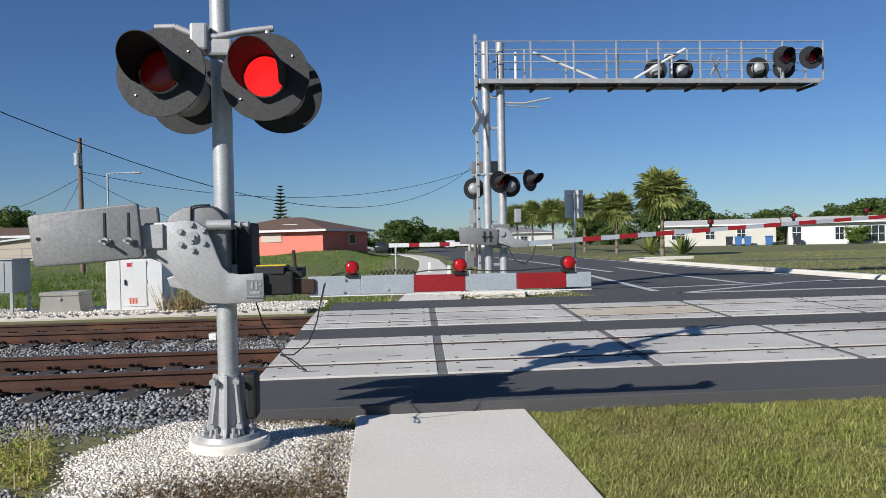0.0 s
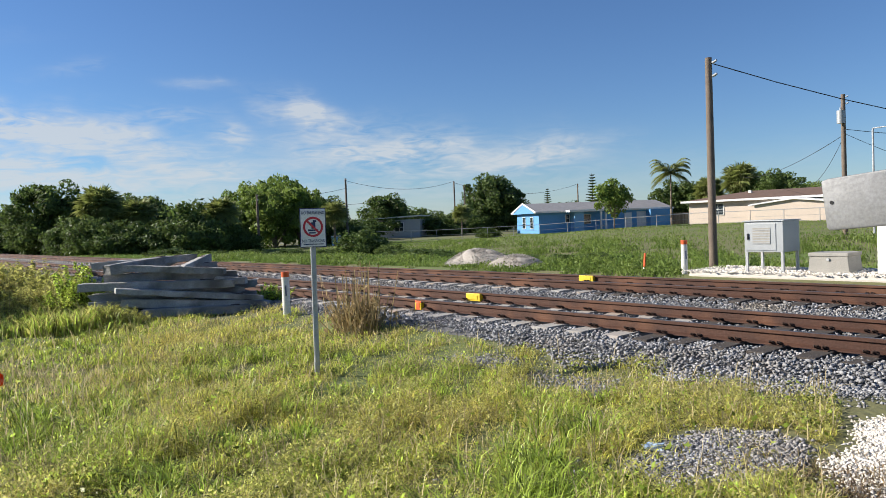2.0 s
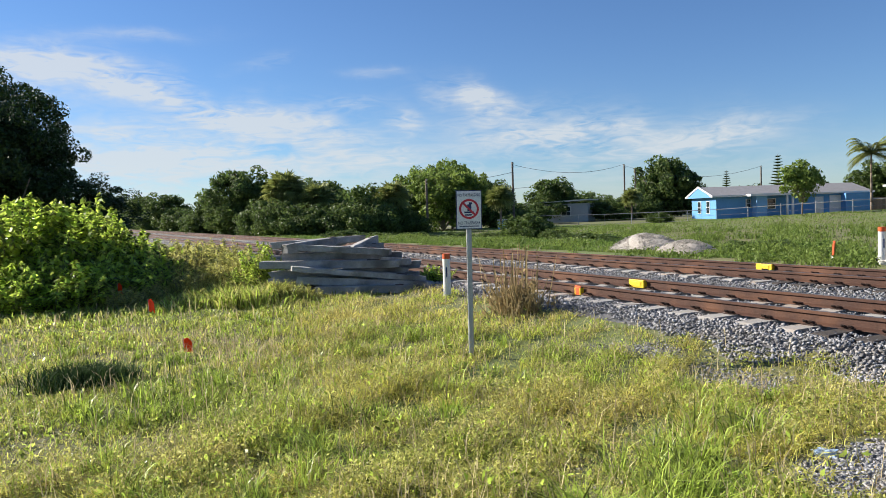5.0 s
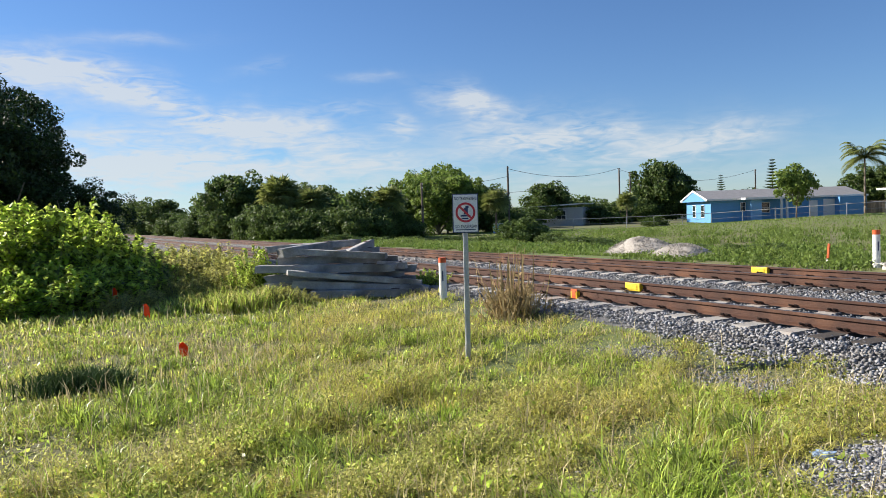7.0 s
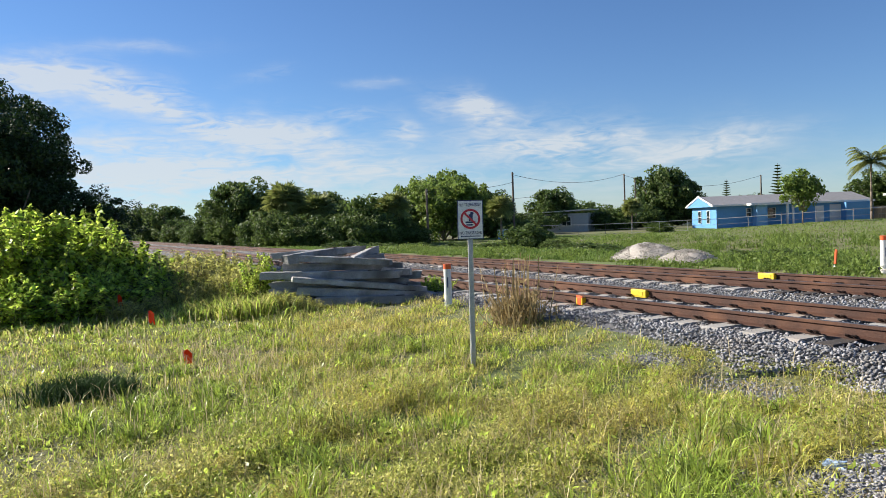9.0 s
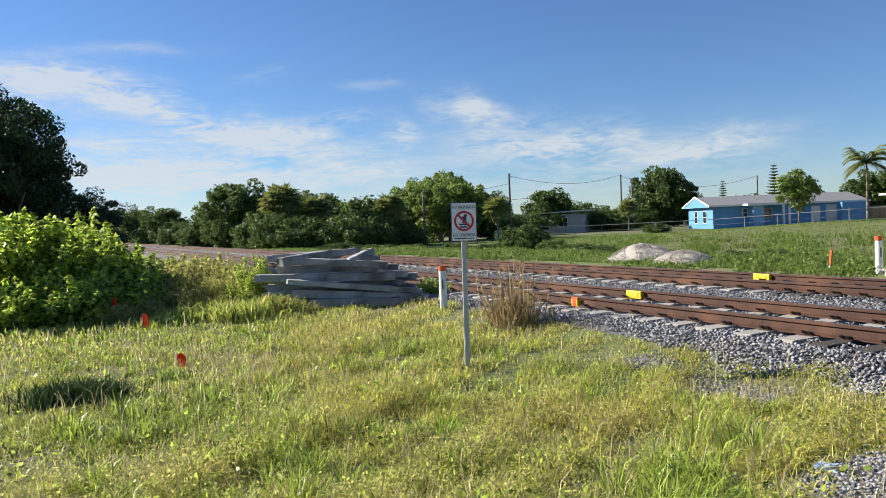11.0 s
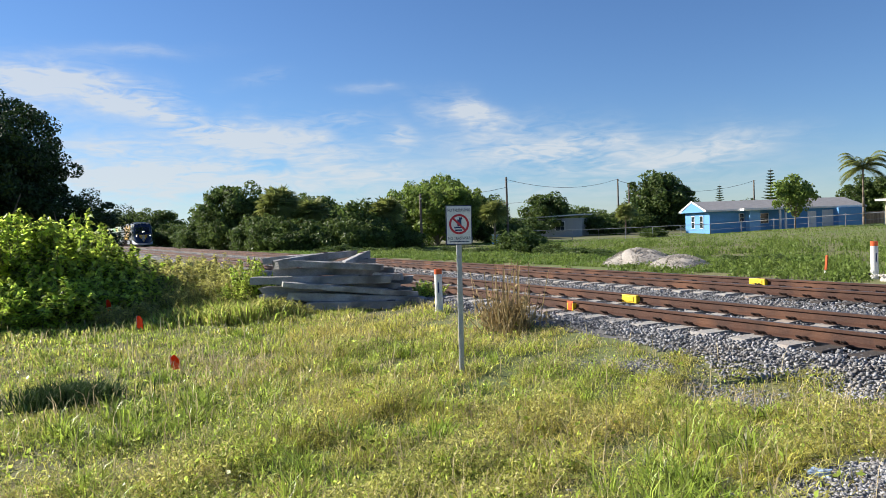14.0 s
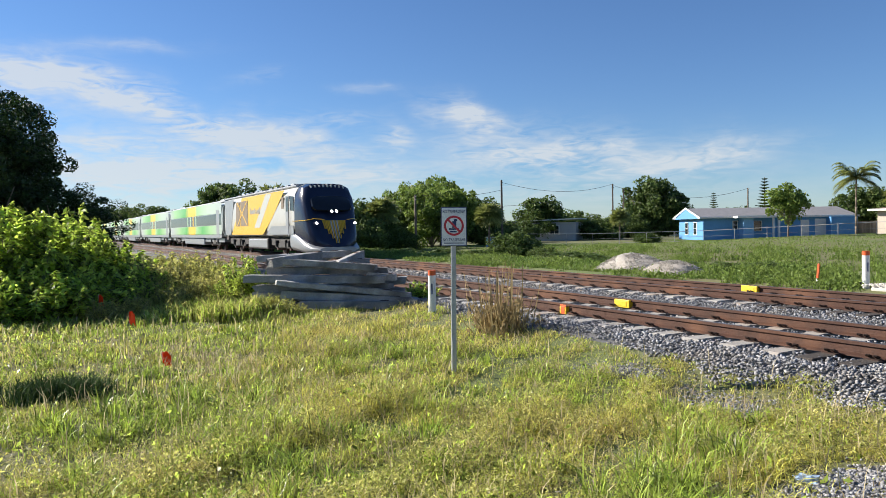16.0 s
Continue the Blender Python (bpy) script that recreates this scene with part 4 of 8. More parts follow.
    blades(np.stack([u, w], 1), gz(u, w), 0.27, 0.0030 + 0.005 * step(3, 20, np.hypot(u, w)), 0.6, "seed_stalks", M["bleached"], "thin brown seed stalks standing in the grass")
    # hazy bleached panicles in the middle of the field
    c = np.concatenate([rng.normal((-10.2, 1.6), (0.8, 0.5), (420, 2)), rng.normal((-8.6, 2.2), (0.8, 0.5), (320, 2)), rng.normal((-4.1, 5.6), (0.7, 0.25), (220, 2))])
    blades(c, gz(c[:, 0], c[:, 1]), 0.25, 0.0040, 1.5, "bleached_panicles", M["bleached"], "pale bleached grass panicles")
    # taller weeds along the foot of the shrubs and the tie stack
    p = np.stack([rng.uniform(-19.5, -13.6, 36000), rng.uniform(-2.5, 5.6, 36000)], 1)
    d = np.hypot(p[:, 0], p[:, 1])
    ok = (d > 14.9 + 0.5 * ripple(p[:, 0] * 2, p[:, 1] * 2)) & (d < 18.5) & (rng.random(len(d)) < 0.25 + 0.75 * step(-0.3, 0.5, ripple(p[:, 0] * 1.4 + 4, p[:, 1] * 1.6)))
    p = p[ok]
    tall = (0.26 + 0.16 * ripple(p[:, 0] * 1.1, p[:, 1] * 1.3)) * (0.7 + 0.6 * step(-0.5, 3.0, p[:, 1])) * (1 - 0.75 * step(4.0, 4.7, p[:, 1]))
    pick = rng.random(len(p)) < 0.45
    blades(p[pick], gz(p[pick, 0], p[pick, 1]), tall[pick], 0.013, 0.9, "tall_weeds", M["scrub_leaf"], "taller olive weeds at the foot of the shrubs")
    blades(p[~pick], gz(p[~pick, 0], p[~pick, 1]), tall[~pick], 0.013, 1.0, "tall_green_weeds", M["lush"], "taller green grass at the foot of the shrubs")
    # a clump of strap-leaved plants; a hollow's shade is put into their dark colour
    p = np.column_stack([rng.normal(-8.85, 0.20, 1900), rng.normal(-0.02, 0.24, 1900)])
    blades(p, gz(p[:, 0], p[:, 1]), 0.26, 0.007, 1.2, "sedge_clump", M["shaded_blades"], "dark green clump of strap-leaved plants in the field, coloured darker for a shaded hollow")
    # the mown lawn by the sidewalk
    p = np.stack([1.50 + 9 * rng.random(260000) ** 1.5, rng.uniform(1.5, 6.02, 260000)], 1)
    ok = p[:, 0] > 1.49 + 0.03 * np.sin(p[:, 1] * 7) * np.sin(p[:, 1] * 2.3)
    p = p[ok]
    blades(p, gz(p[:, 0], p[:, 1]), 0.062 + 0.03 * ripple(p[:, 0] * 3, p[:, 1] * 3), 0.0030, 1.6, "lawn_grass", M["lawn"], "short mown lawn with dry blades")
    # beyond the tracks
    p = np.stack([-70 * rng.random(150000) ** 1.3 + 2, 15.3 + 60 * rng.random(150000) ** 2.0], 1)
    ok = ~((p[:, 0] > -9.6) & (p[:, 0] < -1.0) & (p[:, 1] < 17.3)) & ~((p[:, 0] > -0.8) & (p[:, 1] < 17.2)) & ~((p[:, 0] > 0.5) & (p[:, 1] < 60))
    x, y = p[ok].T
    d = step(15, 70, np.hypot(x, y))
    blades(np.stack([x, y], 1), gz(x, y), (0.10 + 0.24 * np.exp(-((y - 19.5) / 3.0) ** 2) * step(-9, -13, x)) * (1 + 0.12 * ripple(x, y)), 0.008 + 0.012 * d, 0.9, "far_grass", M["meadow"], "green grass on the far side of the tracks")
    # rough weeds in the hollow behind the far track
    p = np.stack([rng.uniform(-48, -9, 70000), 14.95 + 21.5 * rng.random(70000) ** 1.5], 1)
    lump = ripple(p[:, 0] * 0.55, p[:, 1] * 0.6) + 0.6 * ripple(p[:, 0] * 1.9 + 3, p[:, 1] * 1.7)
    ok = rng.random(len(p)) < step(-0.35, 0.5, lump)
    p, lump = p[ok], lump[ok]
    blades(p, gz(p[:, 0], p[:, 1]), (0.26 + 0.20 * lump) * (0.35 + 0.65 * step(15.0, 17.0, p[:, 1])), 0.016, 1.1, "rough_weeds", M["leaf_mid"], "rough green weeds in the hollow behind the tracks")
    k = rng.random(len(p)) < 0.22
    c = np.column_stack([p[k], gz(p[k, 0], p[k, 1]) + (0.2 + 0.14 * lump[k]) * rng.uniform(0.4, 1.1, k.sum()) * (0.3 + 0.7 * step(15.0, 17.0, p[k, 1]))])
    v, f = leaf_cloud(c, np.full(len(c), 0.14), 4 * len(c), 0.045)
    soup("rough_weed_leaves", v, f, M["leaf_mid"], "green weed leaves in the hollow behind the tracks", "weeds")
    p = np.stack([rng.uniform(-1, 60, 60000), 17 + 40 * rng.random(60000) ** 1.6], 1)
    ok = ~((p[:, 0] > 5.5) & (p[:, 0] < 15.3)) & ~((np.abs(p[:, 0] - 1.5 - 0.045 * (p[:, 1] - 17)) < 0.85)) & ~((p[:, 0] > 19.4) & (p[:, 1] > 34.9) & (p[:, 1] < 38.6))
    x, y = p[ok].T
    blades(np.stack([x, y], 1), np.where((x > 15.1) & (y < 35), 0.2, gz(x, y)), 0.07, 0.014, 0.9, "roadside_grass", M["lawn"], "mown roadside grass")
    # dry litter and tufts round the white gravel
    c = np.concatenate([rng.normal((-0.55, 4.02), (0.5, 0.22), (3600, 2)), rng.normal((-0.12, 4.5), (0.10, 0.5), (1100, 2)), rng.normal((-1.9, 3.7), (0.35, 0.3), (900, 2)), rng.normal((-0.25, 5.7), (0.25, 0.1), (260, 2))])
    c = c[c[:, 0] < 0.03]
    x, y = c.T
    q = np.concatenate([rng.normal((-0.55, 4.08), (0.42, 0.20), (6200, 2)), rng.normal((-0.08, 4.6), (0.09, 0.5), (900, 2)), rng.normal((-1.2, 3.75), (0.4, 0.22), (1800, 2)), rng.normal((-0.5, 5.95), (0.35, 0.12), (1200, 2))])
    q = q[q[:, 0] < 0.03]
    blades(q, gz(q[:, 0], q[:, 1]) + mound(q[:, 0], q[:, 1]) + 0.015, 0.05, 0.0045, 2.2, "brown_litter", M["duff"], "dark brown dead litter round the gravel")
    blades(c, gz(x, y) + mound(x, y), 0.075, 0.003, 1.7, "dry_litter", M["straw"], "brown dry grass litter on the gravel")



# ---- trees and shrubs ----
def leaf_cloud(centres, radii, count, size, flat=0.8):
    """Leaf-sized quads over the shells of many clumps."""
    k = rng.integers(0, len(centres), count)
    d = rng.normal(size=(count, 3))
    d /= np.linalg.norm(d, axis=1, keepdims=True)
    r = radii[k] * (0.55 + 0.5 * rng.random(count) ** 0.6)
    p = centres[k] + d * r[:, None] * np.array([1, 1, flat])
    nrm = d + rng.normal(0, 0.7, (count, 3))
    nrm /= np.linalg.norm(nrm, axis=1, keepdims=True)
    ref = rng.normal(size=(count, 3))
    u = np.cross(nrm, ref)
    u /= np.linalg.norm(u, axis=1, keepdims=True)
    w = np.cross(nrm, u)
    s = size * rng.uniform(0.6, 1.4, (count, 1))
    v = np.stack([p - u * s, p + w * s * 0.5, p + u * s, p - w * s * 0.5], 1).reshape(-1, 3)
    return v, (np.arange(count) * 4)[:, None] + np.arange(4)


def crown_clumps(n, r, h0, h1, lumps=0.33):
    """Clump centres through an uneven egg-shaped crown from h0 to h1."""
    d = rng.normal(size=(n, 3))
    d /= np.linalg.norm(d, axis=1, keepdims=True)
    q = rng.random((n, 1)) ** 0.45
    c = d * q * np.array([r, r, (h1 - h0) / 2]) * rng.uniform(0.75, 1.15, (n, 1))
    c[:, 2] += (h0 + h1) / 2
    return c, r * lumps * rng.uniform(0.6, 1.3, n)


def tree_thing(name, r, h0, h1, clumps, leaves, size, leaf, label, category="tree", trunk=0.16, lumps=0.33):
    t = empty(name, pose(0, 0, 0), label, category)
    s = Shape()
    s.rod((0, 0, -0.2), (0.05 * r, 0, h0 + 0.2), trunk, trunk * 0.7, 9)
    c, rad = crown_clumps(clumps, r, h0, h1, lumps)
    for q in c[: min(12, clumps)]:
        s.rod((0.05 * r, 0, h0 * 0.75 if h0 > 0.4 else 0.1), tuple(q), trunk * 0.45, trunk * 0.12, 6)
    part("trunk", s, M["bark"], t, smooth=True)
    v, f = leaf_cloud(c, rad, leaves, size)
    soup("crown", v, f, M[leaf], parent=t, kind="")
    return t


def stem_shrub(name, r, h, stems, leaves, size, leaf, label):
    """A loose shrub: many thin upright stems, each with leaves along its upper part."""
    t = empty(name, pose(0, 0, 0), label, "shrub")
    s = Shape()
    a, q = rng.uniform(0, 2 * np.pi, stems), np.sqrt(rng.random(stems))
    root = np.stack([0.55 * r * q * np.cos(a), 0.55 * r * q * np.sin(a), np.full(stems, -0.05)], 1)
    top = np.stack([r * q * np.cos(a), r * q * np.sin(a), h * rng.uniform(0.55, 1.08, stems) * (1 - 0.35 * q ** 3)], 1)
    top[:, :2] += rng.normal(0, 0.12 * r, (stems, 2))
    for p, e in zip(root[:40], top[:40]):
        s.rod(tuple(p), tuple(e), 0.011, 0.004, 5)
    part("stem", s, M["bark"], t)
    k = rng.integers(0, stems, leaves)
    u = rng.uniform(0.12, 1.0, leaves) ** 0.8
    base = root[k] + (top - root)[k] * u[:, None]
    reach = (0.20 * (1 - u) + 0.055) * rng.uniform(0.3, 1.2, leaves) * (0.5 + 0.5 * r)
    b = rng.uniform(0, 2 * np.pi, leaves)
    out = np.stack([np.cos(b), np.sin(b), rng.uniform(-0.45, 0.45, leaves)], 1)
    p = base + out * reach[:, None]
    nrm = np.stack([0.6 * np.cos(b), 0.6 * np.sin(b), np.ones(leaves)], 1) + rng.normal(0, 0.45, (leaves, 3))
    nrm /= np.linalg.norm(nrm, axis=1, keepdims=True)
    side = np.cross(nrm, out)
    side /= np.linalg.norm(side, axis=1, keepdims=True)
    along = np.cross(side, nrm)
    z = size * rng.uniform(0.55, 1.4, (leaves, 1))
    v = np.stack([p - along * z, p + side * z * 0.48 - along * z * 0.15, p + along * z, p - side * z * 0.48 - along * z * 0.15], 1).reshape(-1, 3)
    soup("foliage", v, (np.arange(leaves) * 4)[:, None] + np.arange(4), M[leaf], parent=t, kind="")
    return t


def frond_strip(pts, widths, droop_normal, out_v, out_f):
    """A ribbon of a leaf along the points."""
    base = len(out_v)
    for p, w in zip(pts, widths):
        out_v.append(p - droop_normal * w)
        out_v.append(p + droop_normal * w)
    for i in range(len(pts) - 1):
        b = base + 2 * i
        out_f.append((b, b + 1, b + 3, b + 2))


def fan_palm(name, height, crown, label, fans=170):
    """A cabbage palm: a booted trunk and a round head of fan leaves."""
    t = empty(name, pose(0, 0, 0), label, "palm tree")
    s = Shape()
    k = 7
    for i in range(k):
        z0, z1 = height * i / k - (0.2 if i == 0 else 0), height * (i + 1) / k
        s.rod((0, 0, z0), (0, 0, z1), 0.17 - 0.004 * i, 0.155 - 0.004 * i, 10)
    part("trunk", s, M["bark"], t, smooth=True)
    v, f = [], []
    for i in range(fans):
        az, el = rng.uniform(0, 2 * np.pi), math.asin(rng.uniform(-0.8, 1.0))
        d = Vector((math.cos(az) * math.cos(el), math.sin(az) * math.cos(el), math.sin(el)))
        root = Vector((0, 0, height))
        hub = root + d * crown * rng.uniform(0.22, 0.58)
        side = d.cross(Vector((0, 0, 1))).normalized()
        frond_strip([root, hub], [0.012, 0.012], side, v, f)
        up = side.cross(d).normalized()
        for j in range(13):
            a = radians(-96 + 16 * j)
            dd = (d * math.cos(a) + side * math.sin(a)).normalized()
            ln = crown * 0.55 * rng.uniform(0.8, 1.1)
            tip = hub + dd * ln + Vector((0, 0, -0.22 * ln * rng.uniform(0.2, 1.4)))
            frond_strip([hub, hub + dd * ln * 0.55, tip], [0.012, 0.072, 0.010], (up.cross(dd)).normalized() * 0.8 + up * 0.6, v, f)
    soup("crown", v, f, M["palm_leaf"], parent=t, kind="")
    return t


def feather_palm(name, height, frond, label, count=44):
    """A tall slim palm with arching feather leaves."""
    t = empty(name, pose(0, 0, 0), label, "palm tree")
    s = Shape()
    for i in range(6):
        s.rod((0, 0, height * i / 6 - (0.2 if i == 0 else 0)), (0, 0, height * (i + 1) / 6), 0.15 - 0.012 * i, 0.14 - 0.012 * i, 9)
    part("trunk", s, M["bark"], t, smooth=True)
    v, f = [], []
    for i in range(count):
        az, rise = i * 2.399 + rng.uniform(-0.2, 0.2), rng.uniform(-0.3, 1.9)
        out = Vector((math.cos(az), math.sin(az), 0))
        side = Vector((-out.y, out.x, 0))
        rib = []
        for q in np.linspace(0, 1, 9):
            rib.append(Vector((0, 0, height)) + out * frond * q * (1 - 0.15 * q) + Vector((0, 0, frond * (rise * q - (0.55 + 0.45 * rise) * q * q))))
        frond_strip(rib, [0.02] * 9, side, v, f)
        for j in range(1, 9):
            for u in (0, 0.25, 0.5, 0.75):
                p = rib[j - 1].lerp(rib[j], u)
                ln = frond * 0.24 * math.sin(math.pi * (0.12 + 0.8 * (j - 1 + u) / 8))
                for sg in (-1, 1):
                    tip = p + side * sg * ln + out * ln * 0.5 + Vector((0, 0, -0.35 * ln))
                    frond_strip([p, tip], [0.055, 0.010], out, v, f)
    soup("crown", v, f, M["palm_leaf"], parent=t, kind="")
    return t


def pine(name, height, label):
    """A slim tiered pine."""
    t = empty(name, pose(0, 0, 0), label, "tree")
    part("trunk", Shape().rod((0, 0, -0.2), (0, 0, height * 0.97), 0.14, 0.02, 8), M["bark"], t)
    v, f = [], []
    for k in range(16):
        z = height * (0.16 + 0.82 * k / 16)
        ln = height * 0.20 * (1 - k / 17.5) * rng.uniform(0.8, 1.1)
        for j in range(9):
            a = j * 0.698 + k * 0.4
            d = Vector((math.cos(a), math.sin(a), 0.25))
            side = Vector((-d.y, d.x, 0))
            for q in np.linspace(0.25, 1, 5):
                p = Vector((0, 0, z)) + d * ln * q
                frond_strip([p - side * 0.22, p + side * 0.22], [0.09, 0.09], Vector((d.x, d.y, 0.5)), v, f)
    soup("crown", v, f, M["leaf_dark"], parent=t, kind="")
    return t


build_grass()


def polar(az, r):
    """A place by its bearing from the sidewalk (degrees, leftwards from straight over the tracks) and its distance."""
    return -r * math.sin(radians(az)) + 0.1, r * math.cos(radians(az)) - 0.2


def stand(ob, x, y, turn=0.0, size=1.0, tall=None):
    ob.scale = (size, size, size * (tall or 1.0))
    ob.location = (x, y, float(gz(x, y)) - 0.03)
    ob.rotation_euler = (0, 0, radians(turn))
    return ob


def another(src, x, y, turn=0.0, size=1.0, tall=None, label=""):
    ob = copy_thing(src, pose(0, 0, 0))
    ob.rotation_mode = "XYZ"
    stand(ob, x, y, turn, size, tall)
    return tagged(ob, label) if label else ob


def build_trees():
    big = stand(tree_thing("broadleaf_tree", 4.0, 0.4, 8.8, 340, 56000, 0.085, "leaf_deep", "large dark-green broadleaf tree behind the shrubs", trunk=0.22, lumps=0.15), -33.5, -2.4, 0, 0.88)
    another(big, -39, -3.8, 140, 1.05, label="dark-green broadleaf tree standing in the thicket")
    another(big, *polar(88.9, 33), 60, 0.62, 0.70, "dark-green lower tree leaning out of the thicket")
    oak = stand(tree_thing("broadleaf_tree", 3.6, 0.0, 7.6, 130, 14000, 0.20, "leaf_dark", "broad green tree in the far tree line", lumps=0.26), *polar(77.7, 86))
    low = stand(tree_thing("broadleaf_tree", 3.4, -0.6, 4.6, 100, 10000, 0.21, "leaf_dark", "low dense dark-green tree in the far tree line", lumps=0.30), *polar(68.4, 70))
    thin = stand(tree_thing("feathery_tree", 3.2, 0.4, 6.5, 120, 9000, 0.17, "leaf_mid", "tall feathery yellow-green thicket with loose tops", lumps=0.20), *polar(62.4, 74))
    # the tree line beyond the tracks
    for az, r, s, tall, src in ((75.6, 90, 0.8, 1.0, oak), (71.7, 82, 0.85, 0.98, oak), (73.0, 84, 0.85, 0.95, oak), (69.8, 82, 0.8, 0.8, oak), (79.6, 100, 0.8, 0.85, oak), (81.0, 120, 0.9, 0.7, low), (82.1, 138, 1.0, 0.85, low), (83.0, 155, 1.1, 0.9, oak), (83.9, 180, 1.1, 0.9, low),
                                (84.6, 205, 1.2, 1.0, oak), (85.3, 235, 1.3, 1.0, low), (86.0, 275, 1.4, 1.1, oak), (86.8, 330, 1.6, 1.2, low), (87.6, 400, 1.9, 1.2, oak), (72.8, 80, 0.9, 0.85, low), (70.5, 76, 1.0, 0.95, low), (66.9, 72, 0.8, 0.85, low),
                                (65.2, 78, 0.9, 0.9, low), (60.6, 76, 0.9, 1.1, thin), (64.4, 79, 0.85, 1.2, thin), (63.0, 82, 0.9, 1.3, thin), (61.7, 80, 0.9, 1.3, thin), (58.8, 80, 0.85, 0.8, oak), (57.3, 84, 0.9, 0.62, low), (55.6, 96, 0.95, 0.62, low), (51.9, 112, 1.0, 0.9, low), (50.6, 120, 1.0, 0.8, low),
                                (49.4, 105, 0.9, 0.7, low), (47.2, 118, 0.9, 0.85, low), (44.4, 124, 1.05, 0.95, oak), (39.6, 128, 1.0, 0.95, low), (38.5, 122, 0.95, 0.9, low), (36.4, 126, 0.9, 0.9, oak), (34.8, 132, 1.0, 0.85, low), (33.2, 120, 1.0, 0.85, low),
                                (31.6, 112, 1.0, 0.9, oak), (29.4, 108, 0.9, 0.85, low), (27.2, 104, 0.9, 0.85, low), (25.0, 100, 0.9, 0.9, oak), (16.5, 118, 0.9, 0.9, low), (11.0, 120, 0.8, 0.8, oak), (-2.2, 95, 0.8, 0.75, oak), (-3.8, 150, 1.2, 0.75, low),
                                (-5.6, 160, 1.2, 0.7, low), (-0.2, 110, 0.7, 0.6, low), (-7.5, 165, 1.2, 0.75, low), (-9.5, 160, 1.2, 0.8, low), (1.5, 100, 0.7, 0.6, low)):
        x, y = polar(az, r)
        another(src, x, y, az * 37 % 360, s, tall)
    another(oak, *polar(53.9, 104), 20, 0.95, 0.88, "dark flat-topped tree behind the grey shed")
    another(oak, *polar(45.7, 122), 77, 1.15, 1.12, "tall round-headed tree behind the blue house")
    for az, r, s, tall in ((26.9, 104, 0.8, 1.08), (25.6, 106, 0.9, 1.12), (24.2, 104, 0.75, 1.0), (23.0, 108, 0.8, 0.95)):
        another(thin, *polar(az, r), az * 41 % 360, s, tall, "yellow-green tree behind the cream bungalow")
    # right of the road
    for az, r, s, tall in ((-21.5, 136, 1.2, 0.95), (-23, 132, 1.2, 1.0), (-25.2, 130, 1.25, 0.92), (-27.4, 138, 1.2, 0.85), (-29.4, 128, 1.0, 0.75), (-31.6, 126, 1.0, 0.75), (-33.6, 120, 1.0, 0.75), (-35.7, 116, 1.05, 0.8), (-38, 112, 1.0, 0.8), (-18.6, 150, 1.2, 0.8), (-16.5, 160, 1.2, 0.8)):
        another(low if int(r) % 4 else oak, *polar(az, r), az * 53 % 360, s, tall, "dark-green tree behind the white houses")
    for x, y, k, tall in ((60.5, 87.5, 0.5, 0.75), (66.5, 84.0, 0.6, 0.8), (70.0, 82.0, 0.55, 0.7)):
        another(thin, x, y, x * 31 % 360, k, tall, "pale-green garden bush before the white house")
    # thin tree on the blue house's lawn
    small = stand(tree_thing("young_tree", 1.9, 1.6, 5.2, 46, 4200, 0.16, "leaf_mid", "young green tree with a slim trunk on the lawn", trunk=0.09, lumps=0.34), *polar(36.4, 74), 0, 0.86, 1.12)
    # palms
    fan = stand(fan_palm("cabbage_palm", 4.6, 2.1, "cabbage palm with a full round head on the verge"), 20.4, 50.4)
    for x, y, s, tall in ((20.6, 61, 0.85, 1.0), (20.4, 70, 0.88, 1.05), (20.7, 75, 0.85, 1.1), (20.9, 85, 0.9, 1.1), (21.0, 97, 0.95, 1.1), (20.3, 104, 0.95, 1.1)):
        another(fan, x, y, x * y % 360, s, tall, "cabbage palm in the row along the verge")
    for az, r, s, tall in ((76.4, 78, 0.6, 0.75), (75.3, 71, 0.62, 0.7), (74.0, 69, 0.6, 0.62), (72.7, 68, 0.6, 0.66), (71.4, 67, 0.6, 0.6), (70.2, 68, 0.62, 0.66), (69.0, 66, 0.6, 0.62), (67.6, 66, 0.55, 0.6), (66.3, 69, 0.55, 0.62), (65.0, 70, 0.55, 0.5), (78.6, 88, 0.7, 0.65), (80.2, 96, 0.7, 0.6)):
        another(low, *polar(az, r), az * 83 % 360, s * 1.1, tall * 1.5, "dense dark-green undergrowth tree below the palms")
    for az, r, s in ((74.4, 74, 1.08), (73.4, 76, 0.9), (72.0, 72, 0.9), (66.2, 70, 0.85), (57.9, 70, 0.7), (48.0, 100, 0.7), (29.5, 108, 1.1), (27.4, 102, 1.25)):
        another(fan, *polar(az, r), az * 91 % 360, s, 0.95, "shaggy cabbage palm among the trees")
    royal = stand(feather_palm("royal_palm", 6.6, 2.9, "tall slim palm with drooping feather leaves beside the house"), *polar(32.2, 96))
    p = stand(pine("slim_pine", 7.4, "slim dark tiered pine behind the roofs"), *polar(41.3, 128))
    another(p, *polar(37.9, 122), 30, 1.25, 1.0)
    another(p, *polar(7.2, 100), 10, 1.15, 1.1)
    another(p, *polar(42.3, 128), 10, 0.5, 0.6)
    # shrubs beside the near field: loose upright ones behind, low leafy ones before them
    sh = stand(stem_shrub("shrub", 1.2, 2.4, 46, 4600, 0.085, "leaf_bright", "sunlit bright-green leafy shrub with loose upright shoots"), *polar(91.7, 18.5))
    dk = stand(stem_shrub("shrub", 1.15, 1.2, 60, 4200, 0.075, "weed", "tangled low green shrub at the field's edge"), *polar(91.2, 16.9), 0, 0.9, 1.0)
